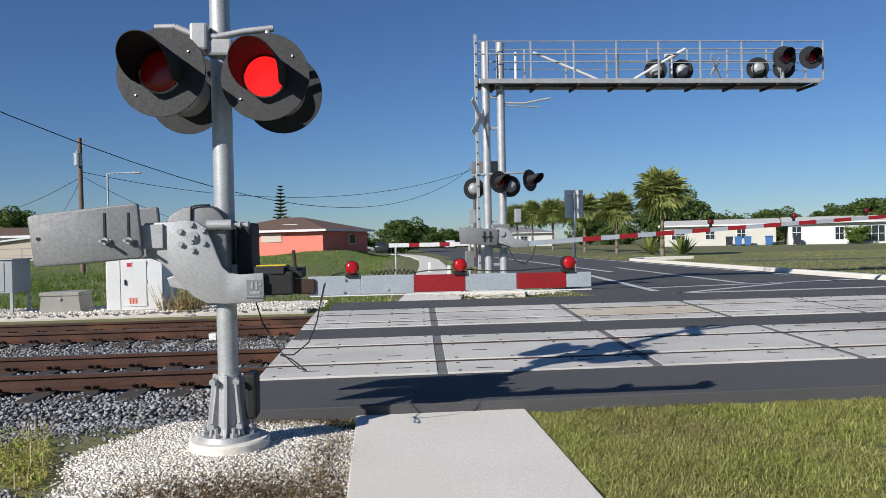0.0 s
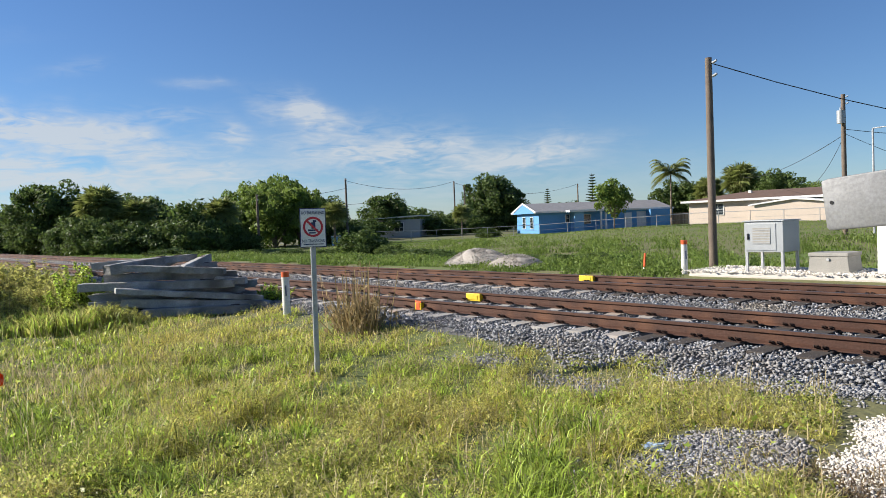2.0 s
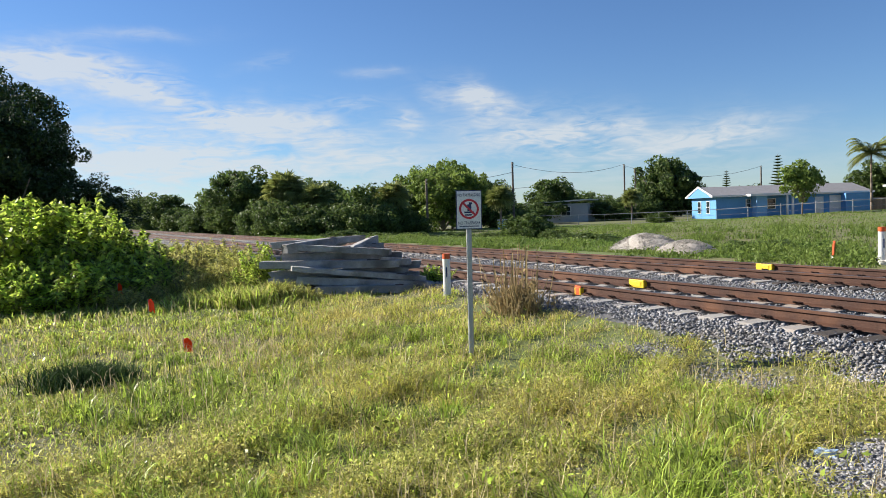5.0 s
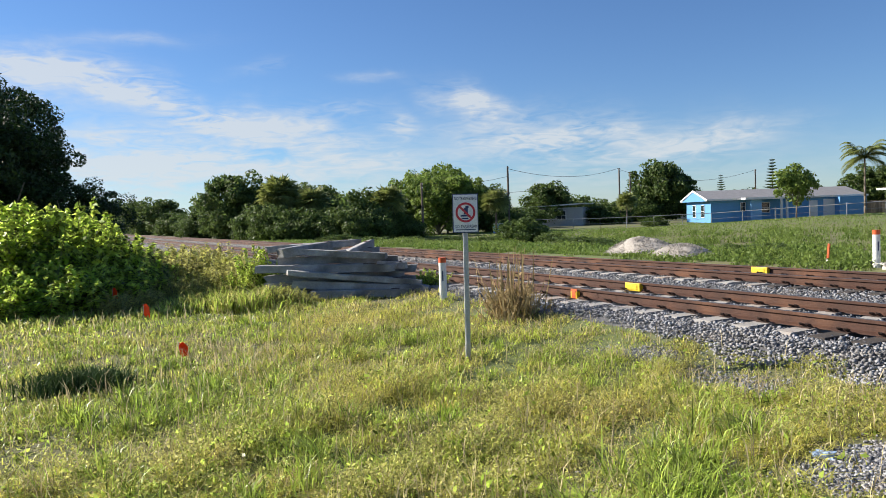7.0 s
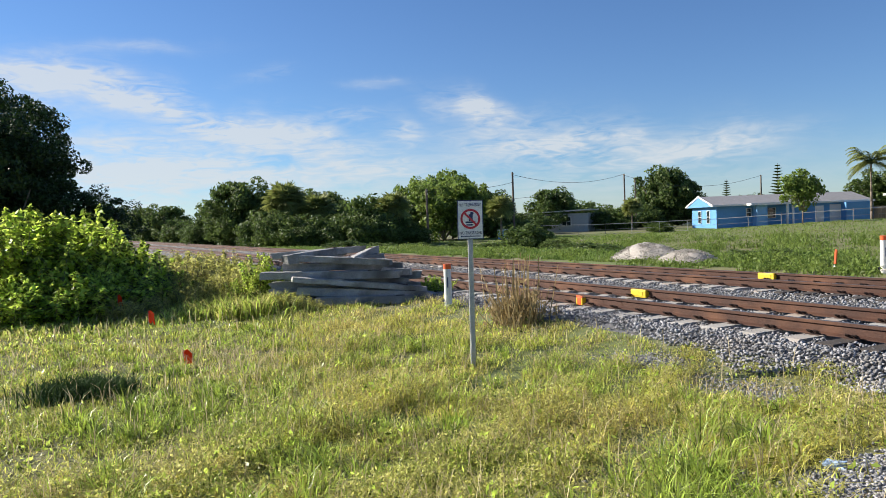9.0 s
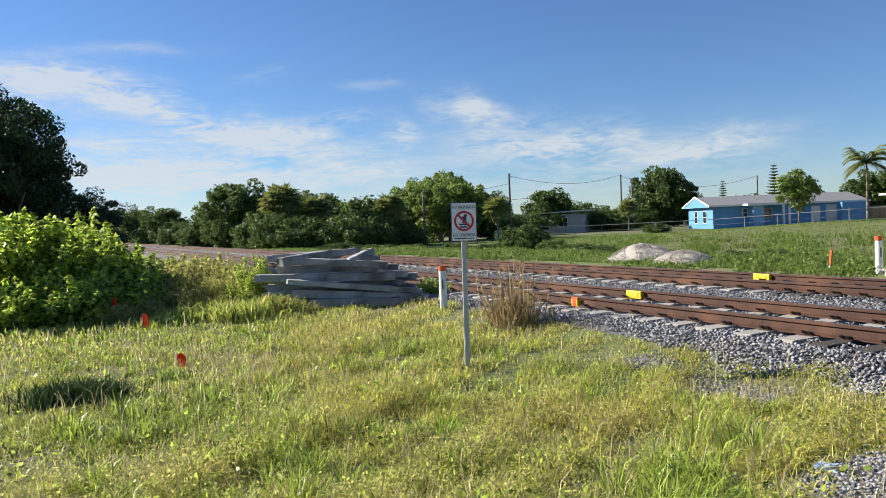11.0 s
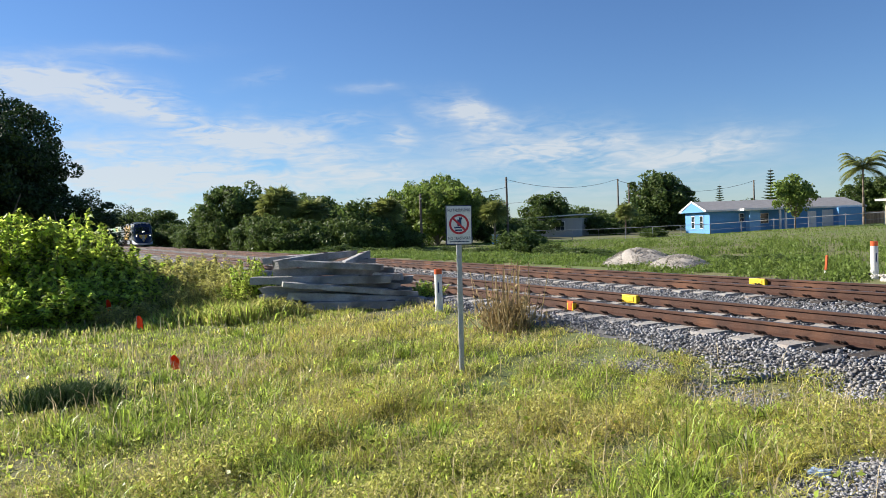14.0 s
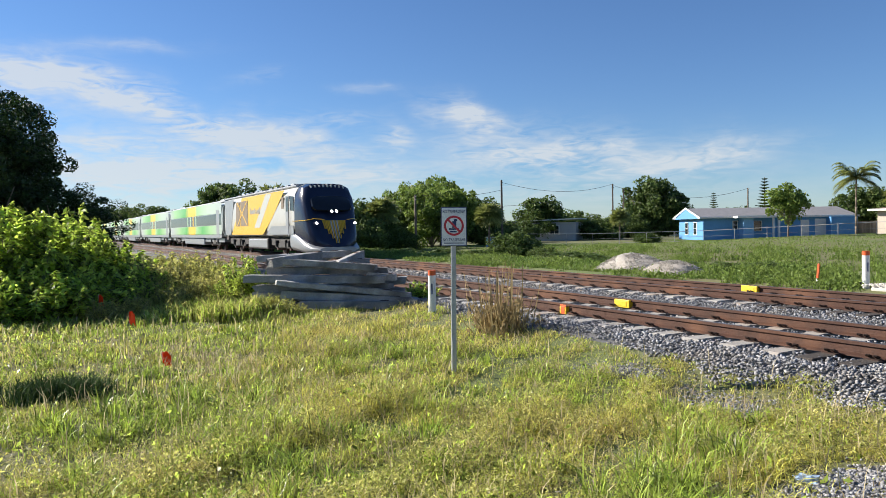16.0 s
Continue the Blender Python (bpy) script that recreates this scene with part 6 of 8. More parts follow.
def build_gantry():
    t = empty("cantilever_signal", pose(0, 18.5, 0), "galvanised cantilever signal gantry reaching over the road", "signal gantry")
    part("foundation", Shape().box(2.7, -0.5, -0.1, 3.95, 0.6, 0.28, 0.02), M["walk"], t, "white concrete footing")
    for x in (3.11, 3.50):
        part("post", Shape().rod((x, 0, 0.25), (x, 0, 6.62), 0.105, sides=20).rod((x, 0, 6.62), (x, 0, 6.65), 0.11, 0.06, 20).rod((x, 0, 0.28), (x, 0, 0.32), 0.2, sides=20), M["galv"], t, smooth=True)
    for z in (0.9, 2.0, 3.2, 4.4, 5.2):
        part("tie_bar", Shape().box(3.11, -0.03, z, 3.5, 0.03, z + 0.06), M["galv"], t)
    part("conduit", Shape().box(2.82, -0.12, 0.5, 2.90, -0.06, 6.8, 0.01), M["galv"], t, "upright perforated channel")
    for i in range(22):
        part("rung", Shape().rod((2.84, -0.13, 0.7 + 0.28 * i), (2.88, -0.13, 0.7 + 0.28 * i), 0.016, sides=6), M["black"], t)
    for y in (-0.35, 0.45):
        part("walkway_beam", Shape().box(2.9, y - 0.04, 5.50, 11.95, y + 0.04, 5.62, 0.01), M["galv"], t)
        part("top_rail", Shape().rod((2.9, y, 6.56), (12.03, y, 6.60), 0.016, sides=8), M["galv"], t)
        part("mid_rail", Shape().rod((2.9, y, 6.24), (12.03, y, 6.28), 0.018, sides=10), M["galv"], t)
        part("low_rail", Shape().rod((3.4, y, 6.05), (12.03, y, 6.02), 0.012, sides=6), M["galv"], t)
        for i in range(9):
            x = 3.12 + 1.112 * i
            part("stanchion", Shape().box(x - 0.02, y - 0.02, 5.58, x + 0.02, y + 0.02, 6.57 + 0.004 * i, 0.004), M["galv"], t)
    part("walkway_grating", Shape().box(2.9, -0.33, 5.57, 11.92, 0.43, 5.60), M["charcoal"], t, "grey walkway grating")
    for i in range(9):
        part("cross_beam", Shape().box(3.3 + i * 1.06, -0.4, 5.44, 3.36 + i * 1.06, 0.5, 5.5), M["rust_dark"], t)
    for a, b in (((4.3, 6.3), (6.0, 5.6)), ((6.9, 5.6), (8.3, 6.4)), ((3.85, 5.6), (3.85, 6.3)), ((6.5, 5.6), (6.5, 6.3))):
        part("brace", Shape().rod((a[0], -0.3, a[1]), (b[0], -0.3, b[1]), 0.035, sides=8), M["white_paint"], t)
    part("bracket_arm", Shape().tube([(3.5, 0, 5.08), (4.1, -0.1, 5.05), (4.75, -0.2, 5.16)], 0.025, 8), M["galv"], t)
    part("bracket_arm", Shape().tube([(3.5, 0, 5.02), (4.5, -0.05, 4.95)], 0.018, 8), M["galv"], t)
    for x, z, turn in ((7.72, 5.96, 180), (8.44, 5.96, 180), (10.55, 6.02, 180), (11.29, 6.04, 180), (10.90, 6.14, 0), (11.62, 6.14, 0)):
        flasher(t, (x, -0.45 if turn == 0 else 0.25, z), turn - 8, "lens_dark", 0.30)
    part("lamp_pole", Shape().rod((8.08, 0.1, 5.6), (8.08, 0.1, 6.36), 0.05, sides=12).box(7.93, 0.0, 6.28, 8.24, 0.18, 6.38, 0.02), M["white_paint"], t)
    part("lamp_pole", Shape().rod((11.1, 0.0, 5.6), (11.1, 0.0, 6.4), 0.05, sides=12), M["white_paint"], t)
    crossbuck(t, (9.16, -0.2, 5.95), 38, 0.36)
    crossbuck(t, (2.95, -0.2, 4.65), 52, 0.6)
    part("track_sign", Shape().box(2.72, 0.15, 3.3, 3.55, 0.17, 3.6, 0.01), M["alu_plate"], t, "grey back of a small sign")
    part("cross_arm", Shape().tube([(2.7, -0.05, 3.22), (3.3, -0.1, 3.25), (4.2, -0.1, 3.28)], 0.025, 8), M["galv"], t)
    flasher(t, (2.80, 0.25, 2.90), 186, "lens_dark", 0.28)
    flasher(t, (3.36, -0.35, 3.02), 25, "lens_dark", 0.28)
    flasher(t, (4.15, -0.35, 3.05), 40, "lens_dark", 0.28)
    flasher(t, (3.75, 0.25, 2.95), 186, "lens_dark", 0.28)
    for x, w in ((3.9, 0.08), (2.72, 0.08)):
        part("side_box", Shape().box(x - w, 0.0, 2.0, x + w, 0.15, 2.35, 0.01), M["grey_box"], t)
    # the far gate
    g = empty("crossing_gate", pose(0, 18.2, 0), "lowered crossing gate across the road with red and silver stripes", "crossing gate")
    part("counterweight", Shape().prism([(2.32, 1.48), (3.25, 1.42), (3.30, 1.82), (2.30, 1.90)], -0.2, -0.15, bevel=0.01), M["alu_plate"], g, smooth=True)
    for x in (2.93, 3.08):
        part("clamp_bolt", Shape().box(x - 0.015, -0.23, 1.52, x + 0.015, -0.2, 1.78).box(x - 0.05, -0.24, 1.62, x + 0.05, -0.2, 1.66), M["black"], g)
    part("arm_casting", Shape().prism([(3.1, 1.80), (3.35, 1.88), (3.58, 1.80), (3.72, 1.58), (4.05, 1.52), (4.05, 1.36), (3.65, 1.36), (3.4, 1.45), (3.2, 1.5)], -0.16, -0.10, bevel=0.01), M["alu"], g, smooth=True)
    part("machine_case", Shape().box(3.15, -0.08, 1.35, 3.62, 0.12, 1.95, 0.03), M["alu_plate"], g)
    part("hub", Shape().rod((3.38, -0.2, 1.72), (3.38, -0.16, 1.72), 0.08, sides=20), M["galv"], g)
    n, x0, x1 = 22, 4.02, 14.6
    for i in range(n):
        a, b = x0 + (x1 - x0) * i / n, x0 + (x1 - x0) * (i + 1) / n
        za, zb = 1.45 + 0.053 * (a - x0), 1.45 + 0.053 * (b - x0)
        h = 0.062 - 0.0008 * i
        part("arm_section", Shape().prism([(a, za - h), (b - 0.002, zb - h), (b - 0.002, zb + h), (a, za + h)], -0.14, -0.11), M["stripe_red" if i % 2 and i > 1 else "stripe_white"], g, "red reflective section" if i % 2 and i > 1 else "silver reflective section")
    for x in (8.85, 11.1, 13.1):
        z = 1.55 + 0.053 * (x - x0)
        lamp = part("gate_lamp", Shape().rod((x, -0.17, z + 0.1), (x, -0.08, z + 0.1), 0.07, sides=20).box(x - 0.03, -0.15, z - 0.04, x + 0.03, -0.1, z + 0.1), M["black"], g)
        part("lens", Shape().ball((0, 0, 0), 1, 16, 8, Matrix.Translation((x, -0.17, z + 0.1)) @ Matrix.Diagonal((0.064, 0.03, 0.064, 1))), M["lens_low"], lamp, "red lens", True)
    part("cable", Shape().tube([(3.55, -0.1, 1.35), (3.7, -0.15, 1.05), (3.95, -0.15, 0.93), (4.15, -0.15, 1.1), (4.25, -0.13, 1.4)], 0.012, 6), M["black_rubber"], g)
    s = empty("sidewalk_gate", pose(0, 21.5, 0), "lowered white and red sidewalk gate arm", "crossing gate")
    for i in range(8):
        a, b = 0.6 + 0.3 * i, 0.6 + 0.3 * (i + 1)
        part("arm_section", Shape().box(a, -0.02, 1.40, b - 0.002, 0.02, 1.52), M["stripe_red" if i in (2, 5) else "white_paint"], s)
    part("arm_support", Shape().rod((0.8, 0, 0.1), (0.8, 0, 1.4), 0.03, sides=8), M["galv"], s)
    part("stand_post", Shape().rod((3.0, 0, 0.1), (3.0, 0, 1.6), 0.05, sides=12), M["galv"], s)
    part("pedestal_box", Shape().box(2.86, -0.1, 0.75, 3.12, 0.15, 1.25, 0.02), M["alu_plate"], s)
    b = empty("road_sign", pose(6.07, 21, 0), "grey back of a road sign on a steel post", "road sign")
    part("post", Shape().rod((0, 0.03, 0.0), (0, 0.03, 2.9), 0.035, sides=10), M["galv"], b)
    part("sign_plate", Shape().box(-0.28, 0.066, 2.16, 0.28, 0.072, 2.98, 0.02), M["white_paint"], b, "pale unpainted sign back")
    part("brace", Shape().box(-0.2, 0.05, 2.3, 0.2, 0.07, 2.33), M["galv"], b)
    part("brace", Shape().box(-0.2, 0.05, 2.8, 0.2, 0.07, 2.83), M["galv"], b)
    for x, y, h in ((2.9, 27, 0.55), (2.6, 33, 0.5)):
        p = empty("marker_post", pose(x, y, 0.1), "short pale marker post in the grass", "marker post")
        part("post", Shape().box(-0.06, -0.04, 0, 0.06, 0.04, h, 0.01), M["pvc"], p)


build_gantry()


# ---- railway furniture ----
def build_cabinets():
    c = empty("signal_cabinet", pose(-4.79, 16.1, 0.23), "white steel signal cabinet on the gravel pad", "equipment cabinet")
    body = part("body", Shape().box(-0.58, -0.5, 0.02, 0.58, 0.5, 1.12, 0.015), M["white_paint"], c)
    part("roof", Shape().prism([(-0.62, 1.12), (0.62, 1.12), (0.60, 1.16), (-0.60, 1.18)], -0.54, 0.54), M["white_paint"], c)
    door = part("door", Shape().box(-0.27, -0.515, 0.10, 0.24, -0.50, 1.06, 0.006), M["white_paint"], c, "white louvred door")
    part("door", Shape().box(0.26, -0.513, 0.06, 0.56, -0.50, 1.08, 0.006), M["white_paint"], c)
    part("door", Shape().box(-0.56, -0.513, 0.06, -0.29, -0.50, 1.08, 0.006), M["white_paint"], c)
    part("handle", Shape().box(-0.20, -0.545, 0.55, -0.17, -0.515, 0.66, 0.005), M["black"], door)
    for i in range(3):
        part("vent_label", Shape().box(-0.11 + i * 0.06, -0.520, 0.16, -0.075 + i * 0.06, -0.516, 0.28), M["orange"], door)
    part("warning_label", Shape().box(-0.17, -0.520, 0.88, -0.03, -0.516, 1.03), M["sign_face"], door, "small red and white warning label")
    part("warning_mark", Shape().box(-0.15, -0.523, 0.93, -0.05, -0.5205, 1.01), M["sign_red"], door)
    for z in (0.14, 0.62, 1.0):
        part("hinge", Shape().rod((0.25, -0.52, z - 0.03), (0.25, -0.52, z + 0.03), 0.012, sides=8), M["galv"], c)
    part("plinth", Shape().box(-0.6, -0.52, -0.1, 0.6, 0.52, 0.02, 0.01), M["conc_box"], c)
    g = empty("relay_cabinet", pose(-7.66, 16.0, 0.23), "grey steel cabinet on four legs", "equipment cabinet")
    part("body", Shape().box(-0.44, -0.4, 0.44, 0.44, 0.4, 1.12, 0.012), M["grey_box"], g)
    part("roof", Shape().box(-0.47, -0.43, 1.12, 0.47, 0.43, 1.15, 0.01), M["grey_box"], g)
    d = part("door", Shape().box(-0.40, -0.412, 0.48, 0.28, -0.40, 1.08, 0.005), M["grey_box"], g)
    part("vent_panel", Shape().box(-0.24, -0.42, 0.62, 0.16, -0.412, 0.98), M["conc_box"], d, "beige mesh panel")
    for i in range(6):
        part("slat", Shape().box(-0.24, -0.424, 0.635 + 0.058 * i, 0.16, -0.42, 0.655 + 0.058 * i), M["grey_box"], d)
    part("handle", Shape().box(-0.36, -0.44, 0.72, -0.33, -0.412, 0.86, 0.005), M["black"], d)
    for x in (-0.4, 0.4):
        for y in (-0.36, 0.36):
            part("leg", Shape().box(x - 0.03, y - 0.03, -0.05, x + 0.03, y + 0.03, 0.44, 0.004), M["galv"], g)
    b = empty("junction_vault", pose(-6.34, 16.05, 0.22), "low weathered concrete junction box", "junction box")
    part("body", Shape().prism([(-0.42, 0), (0.42, 0), (0.38, 0.36), (-0.38, 0.36)], -0.35, 0.35, bevel=0.012), M["conc_box"], b)
    part("lid", Shape().box(-0.40, -0.37, 0.36, 0.40, 0.37, 0.44, 0.015), M["conc_box"], b)
    part("lug", Shape().rod((0.0, -0.38, 0.3), (0.0, -0.34, 0.3), 0.03, sides=10), M["galv"], b)


build_cabinets()


def marker(name, x, y, z, h, r, label):
    t = empty(name, pose(x, y, z), label, "marker post")
    part("pipe", Shape().rod((0, 0, -0.15), (0, 0, h - 0.07), r, sides=24).rod((0, 0, h * 0.28), (0, 0, h * 0.28 + 0.02), r * 1.08, sides=24), M["pvc"], t, smooth=True)
    part("band", Shape().rod((0, 0, h - 0.10), (0, 0, h), r * 1.03, sides=24), M["orange"], t, "orange reflective cap band", True)
    part("label_strip", Shape().box(-0.012, -r - 0.004, h * 0.5, 0.012, -r + 0.004, h * 0.72), M["sign_blue"], t, at=pose(0, 0, 0, 0, 0, 62))
    part("bracket", Shape().box(-r * 1.2, -r * 1.1, h * 0.18, -r * 0.5, 0, h * 0.24, 0.004), M["black"], t)
    return t


def build_small():
    marker("cable_marker_post", -12.75, 6.55, -0.16, 0.92, 0.075, "white plastic cable marker post with an orange top")
    marker("cable_marker_post", -9.62, 15.6, 0.05, 0.90, 0.075, "white plastic cable marker post beyond the tracks")
    s = empty("survey_stake", pose(-10.72, 15.5, 0.02, 0, 6, 0), "thin orange and white survey stake", "stake")
    part("stake", Shape().box(-0.02, -0.015, -0.1, 0.02, 0.015, 0.30), M["pvc"], s)
    part("stake_top", Shape().box(-0.025, -0.018, 0.28, 0.025, 0.018, 0.62, 0.004), M["orange"], s, "orange painted top")
    for x, y, h in ((-14.1, 1.15, 0.36), (-16.4, 0.80, 0.55), (-10.31, 1.2, 0.2)):
        f = empty("utility_flag", pose(x, y, float(gz(x, y))), "small orange-red utility flag in the grass", "flag", "utility flags")
        part("wire", Shape().rod((0, 0, -0.05), (0.01, 0, h), 0.003, sides=5), M["galv"], f)
        part("pennant", Shape().prism([(0.0, h - 0.21), (0.06, h - 0.24), (0.10, h - 0.19), (0.15, h - 0.26), (0.14, h - 0.06), (0.07, h), (0.0, h - 0.02)], -0.004, 0.004, m=Matrix.Rotation(radians(65 + 2 * x), 4, "Z")), M["flag"], f, "crumpled fabric pennant")
    # warning sign
    t = empty("warning_sign", pose(-7.62, 4.16, -0.19, 0, 0.6, 70), "white no-trespassing sign with a red prohibition ring", "sign")
    part("post", Shape().box(-0.027, 0.012, -0.1, 0.027, 0.018, 2.0).box(-0.030, 0.018, -0.1, -0.022, 0.045, 2.0).box(0.022, 0.018, -0.1, 0.030, 0.045, 2.0), M["galv"], t, "galvanised channel post")
    part("reinforcement", Shape().box(-0.022, 0.0, -0.1, 0.022, 0.012, 0.42), M["galv"], t)
    plate = part("sign_plate", Shape().box(-0.157, -0.006, 1.55, 0.157, 0.0, 2.02, 0.002), M["sign_blue"], t, "dark-edged sheet")
    part("sign_sheet", Shape().box(-0.147, -0.010, 1.56, 0.147, -0.0065, 2.01, 0.001), M["sign_face"], plate, "white reflective face")

    def words(text, size, z, wide):
        cu = bpy.data.curves.new("lettering", "FONT")
        cu.body, cu.size, cu.align_x, cu.extrude, cu.resolution_u = text, size, "CENTER", 0.001, 2
        tmp = bpy.data.objects.new("lettering", cu)
        me = bpy.data.meshes.new_from_object(tmp)
        bpy.data.objects.remove(tmp)
        finish(me, M["sign_blue"])
        ob = new("lettering", me)
        ob.parent = plate
        w = max(v.co.x for v in me.vertices) - min(v.co.x for v in me.vertices)
        for v in me.vertices:
            v.co.x *= wide / w
        ob.matrix_basis = pose(0, -0.0125, z, 90, 0, 0)

    words("NO TRESPASSING", 0.052, 1.945, 0.27)
    words("NO TRASPASAR", 0.052, 1.610, 0.27)
    part("small_print", Shape().box(-0.12, -0.012, 1.582, 0.12, -0.010, 1.592), M["sign_blue"], plate)
    ring = Shape()
    pts = [Vector((0.108 * math.cos(a), -0.012, 1.795 + 0.108 * math.sin(a))) for a in np.linspace(0, 2 * np.pi, 33)]
    for p, q in zip(pts, pts[1:]):
        d = (q - p)
        ang = math.atan2(d.z, d.x)
        ring.box(-0.001, -0.001, -0.013, d.length + 0.002, 0.001, 0.013, m=Matrix.Translation(p) @ Matrix.Rotation(-ang, 4, "Y"))
    part("ring", ring, M["sign_red"], plate, "red ring")
    part("slash", Shape().box(-0.105, -0.002, -0.012, 0.105, 0.0, 0.012, m=Matrix.Translation((0, -0.0135, 1.795)) @ Matrix.Rotation(radians(45), 4, "Y")), M["sign_red"], plate, "red slash")
    part("pictogram", Shape().box(-0.02, -0.011, 1.77, 0.03, -0.0105, 1.85).box(-0.06, -0.011, 1.745, 0.06, -0.0105, 1.765).box(-0.05, -0.011, 1.715, 0.035, -0.0105, 1.732).box(0.0, -0.011, 1.85, 0.04, -0.0105, 1.875), M["sign_blue"], plate, "dark blocky pictogram")
    for z in (1.60, 1.97):
        part("bolt", Shape().rod((0, -0.016, z), (0, -0.008, z), 0.006, sides=6), M["galv"], t)
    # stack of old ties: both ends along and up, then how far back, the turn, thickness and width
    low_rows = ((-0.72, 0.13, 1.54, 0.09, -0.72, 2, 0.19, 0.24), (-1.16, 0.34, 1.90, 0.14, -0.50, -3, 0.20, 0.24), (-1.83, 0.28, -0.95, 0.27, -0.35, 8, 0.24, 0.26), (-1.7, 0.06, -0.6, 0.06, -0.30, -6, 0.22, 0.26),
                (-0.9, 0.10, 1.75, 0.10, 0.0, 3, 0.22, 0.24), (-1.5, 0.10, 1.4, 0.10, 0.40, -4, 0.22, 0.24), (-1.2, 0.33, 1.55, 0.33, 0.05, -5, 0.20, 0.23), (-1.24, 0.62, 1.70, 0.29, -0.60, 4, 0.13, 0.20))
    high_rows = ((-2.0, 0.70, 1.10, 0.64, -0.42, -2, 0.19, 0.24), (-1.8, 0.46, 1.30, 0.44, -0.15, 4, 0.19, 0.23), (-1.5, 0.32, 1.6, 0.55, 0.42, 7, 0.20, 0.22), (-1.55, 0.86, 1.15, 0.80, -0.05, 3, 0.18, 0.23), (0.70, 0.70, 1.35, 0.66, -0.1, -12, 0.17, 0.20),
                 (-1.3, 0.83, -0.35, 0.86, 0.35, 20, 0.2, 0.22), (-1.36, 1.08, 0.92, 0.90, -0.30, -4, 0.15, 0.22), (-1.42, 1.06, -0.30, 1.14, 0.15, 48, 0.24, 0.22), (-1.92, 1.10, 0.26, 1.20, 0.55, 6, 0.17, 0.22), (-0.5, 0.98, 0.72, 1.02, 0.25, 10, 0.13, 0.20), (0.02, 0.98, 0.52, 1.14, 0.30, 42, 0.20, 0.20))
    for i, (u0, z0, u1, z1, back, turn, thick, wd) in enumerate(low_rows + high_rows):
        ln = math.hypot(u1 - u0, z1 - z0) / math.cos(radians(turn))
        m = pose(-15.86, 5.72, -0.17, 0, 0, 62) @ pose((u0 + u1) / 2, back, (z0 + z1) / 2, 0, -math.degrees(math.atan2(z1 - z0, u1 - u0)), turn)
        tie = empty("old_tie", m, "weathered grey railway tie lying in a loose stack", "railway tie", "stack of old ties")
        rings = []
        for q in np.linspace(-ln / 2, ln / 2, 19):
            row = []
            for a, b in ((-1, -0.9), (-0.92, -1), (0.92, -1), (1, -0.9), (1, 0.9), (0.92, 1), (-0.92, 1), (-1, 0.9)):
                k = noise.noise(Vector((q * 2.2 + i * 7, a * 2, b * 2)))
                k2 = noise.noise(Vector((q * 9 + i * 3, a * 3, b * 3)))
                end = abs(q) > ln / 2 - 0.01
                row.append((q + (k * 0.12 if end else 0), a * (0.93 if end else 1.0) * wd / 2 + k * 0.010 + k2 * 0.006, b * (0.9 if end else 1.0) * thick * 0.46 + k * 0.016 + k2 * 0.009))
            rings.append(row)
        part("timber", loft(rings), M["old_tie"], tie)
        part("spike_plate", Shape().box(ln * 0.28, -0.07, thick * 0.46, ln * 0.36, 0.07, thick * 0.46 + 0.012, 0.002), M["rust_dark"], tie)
    # heaps of pale sand beyond the tracks
    for x, y, r, h in ((-17.9, 16.6, 1.0, 0.54), (-15.9, 16.3, 0.9, 0.38)):
        n = 26
        v, q = [(0, 0, h)], []
        for k in range(1, 9):
            for i in range(n):
                a = 2 * math.pi * i / n
                rr = r * k / 8 * (1 + 0.12 * math.sin(2 * a + x) + 0.06 * math.sin(5 * a))
                v.append((rr * 1.25 * math.cos(a), rr * math.sin(a), h * math.cos(k / 8 * math.pi / 2) ** 0.8 + 0.09 * noise.noise(Vector((rr * 3 * math.cos(a), rr * 3 * math.sin(a), x))) - 0.05 * (k == 8)))
        v = np.array(v)
        tri = [(0, 1 + i, 1 + (i + 1) % n) for i in range(n)]
        for k in range(7):
            for i in range(n):
                b, j = 1 + k * n, (i + 1) % n
                tri += [(b + i, b + n + i, b + n + j), (b + i, b + n + j, b + j)]
        ob = soup("gravel_mound", v, tri, M["sand"], "low heap of pale gravel beside the track", "gravel heap", "")
        ob.location = (x, y, float(gz(x, y)))
        a, u = rng.uniform(0, 2 * np.pi, 3200), rng.random(3200) ** 0.55
        rr = r * u * (1 + 0.12 * np.sin(2 * a + x) + 0.06 * np.sin(5 * a))
        c = np.column_stack([rr * 1.25 * np.cos(a), rr * np.sin(a), h * np.cos(u * np.pi / 2) ** 0.8 + rng.uniform(-0.03, 0.035, 3200)])
        sv, sf = stone_meshes(c, 0.022)
        soup("gravel_layer", sv, sf, M["sand"], parent=ob, kind="stuff")


build_small()


# ---- houses ----
def window_in(parent, x, z, w, h, y=0.0, bars=1):
    """A window set into the front wall (which looks to -y)."""
    win = part("window", Shape().box(x - w / 2 - 0.07, y - 0.06, z - h / 2 - 0.07, x + w / 2 + 0.07, y + 0.02, z + h / 2 + 0.07, 0.01), M["white_paint"], parent, "white window frame")
    n = bars + 1
    for i in range(n):
        a, b = x - w / 2 + w * i / n + 0.03, x - w / 2 + w * (i + 1) / n - 0.03
        for lo, hi in ((z - h / 2, z - 0.03), (z + 0.03, z + h / 2)):
            part("pane", Shape().box(a, y - 0.075, lo, b, y - 0.062, hi), M["glass"], win, "dark glass pane")
    return win


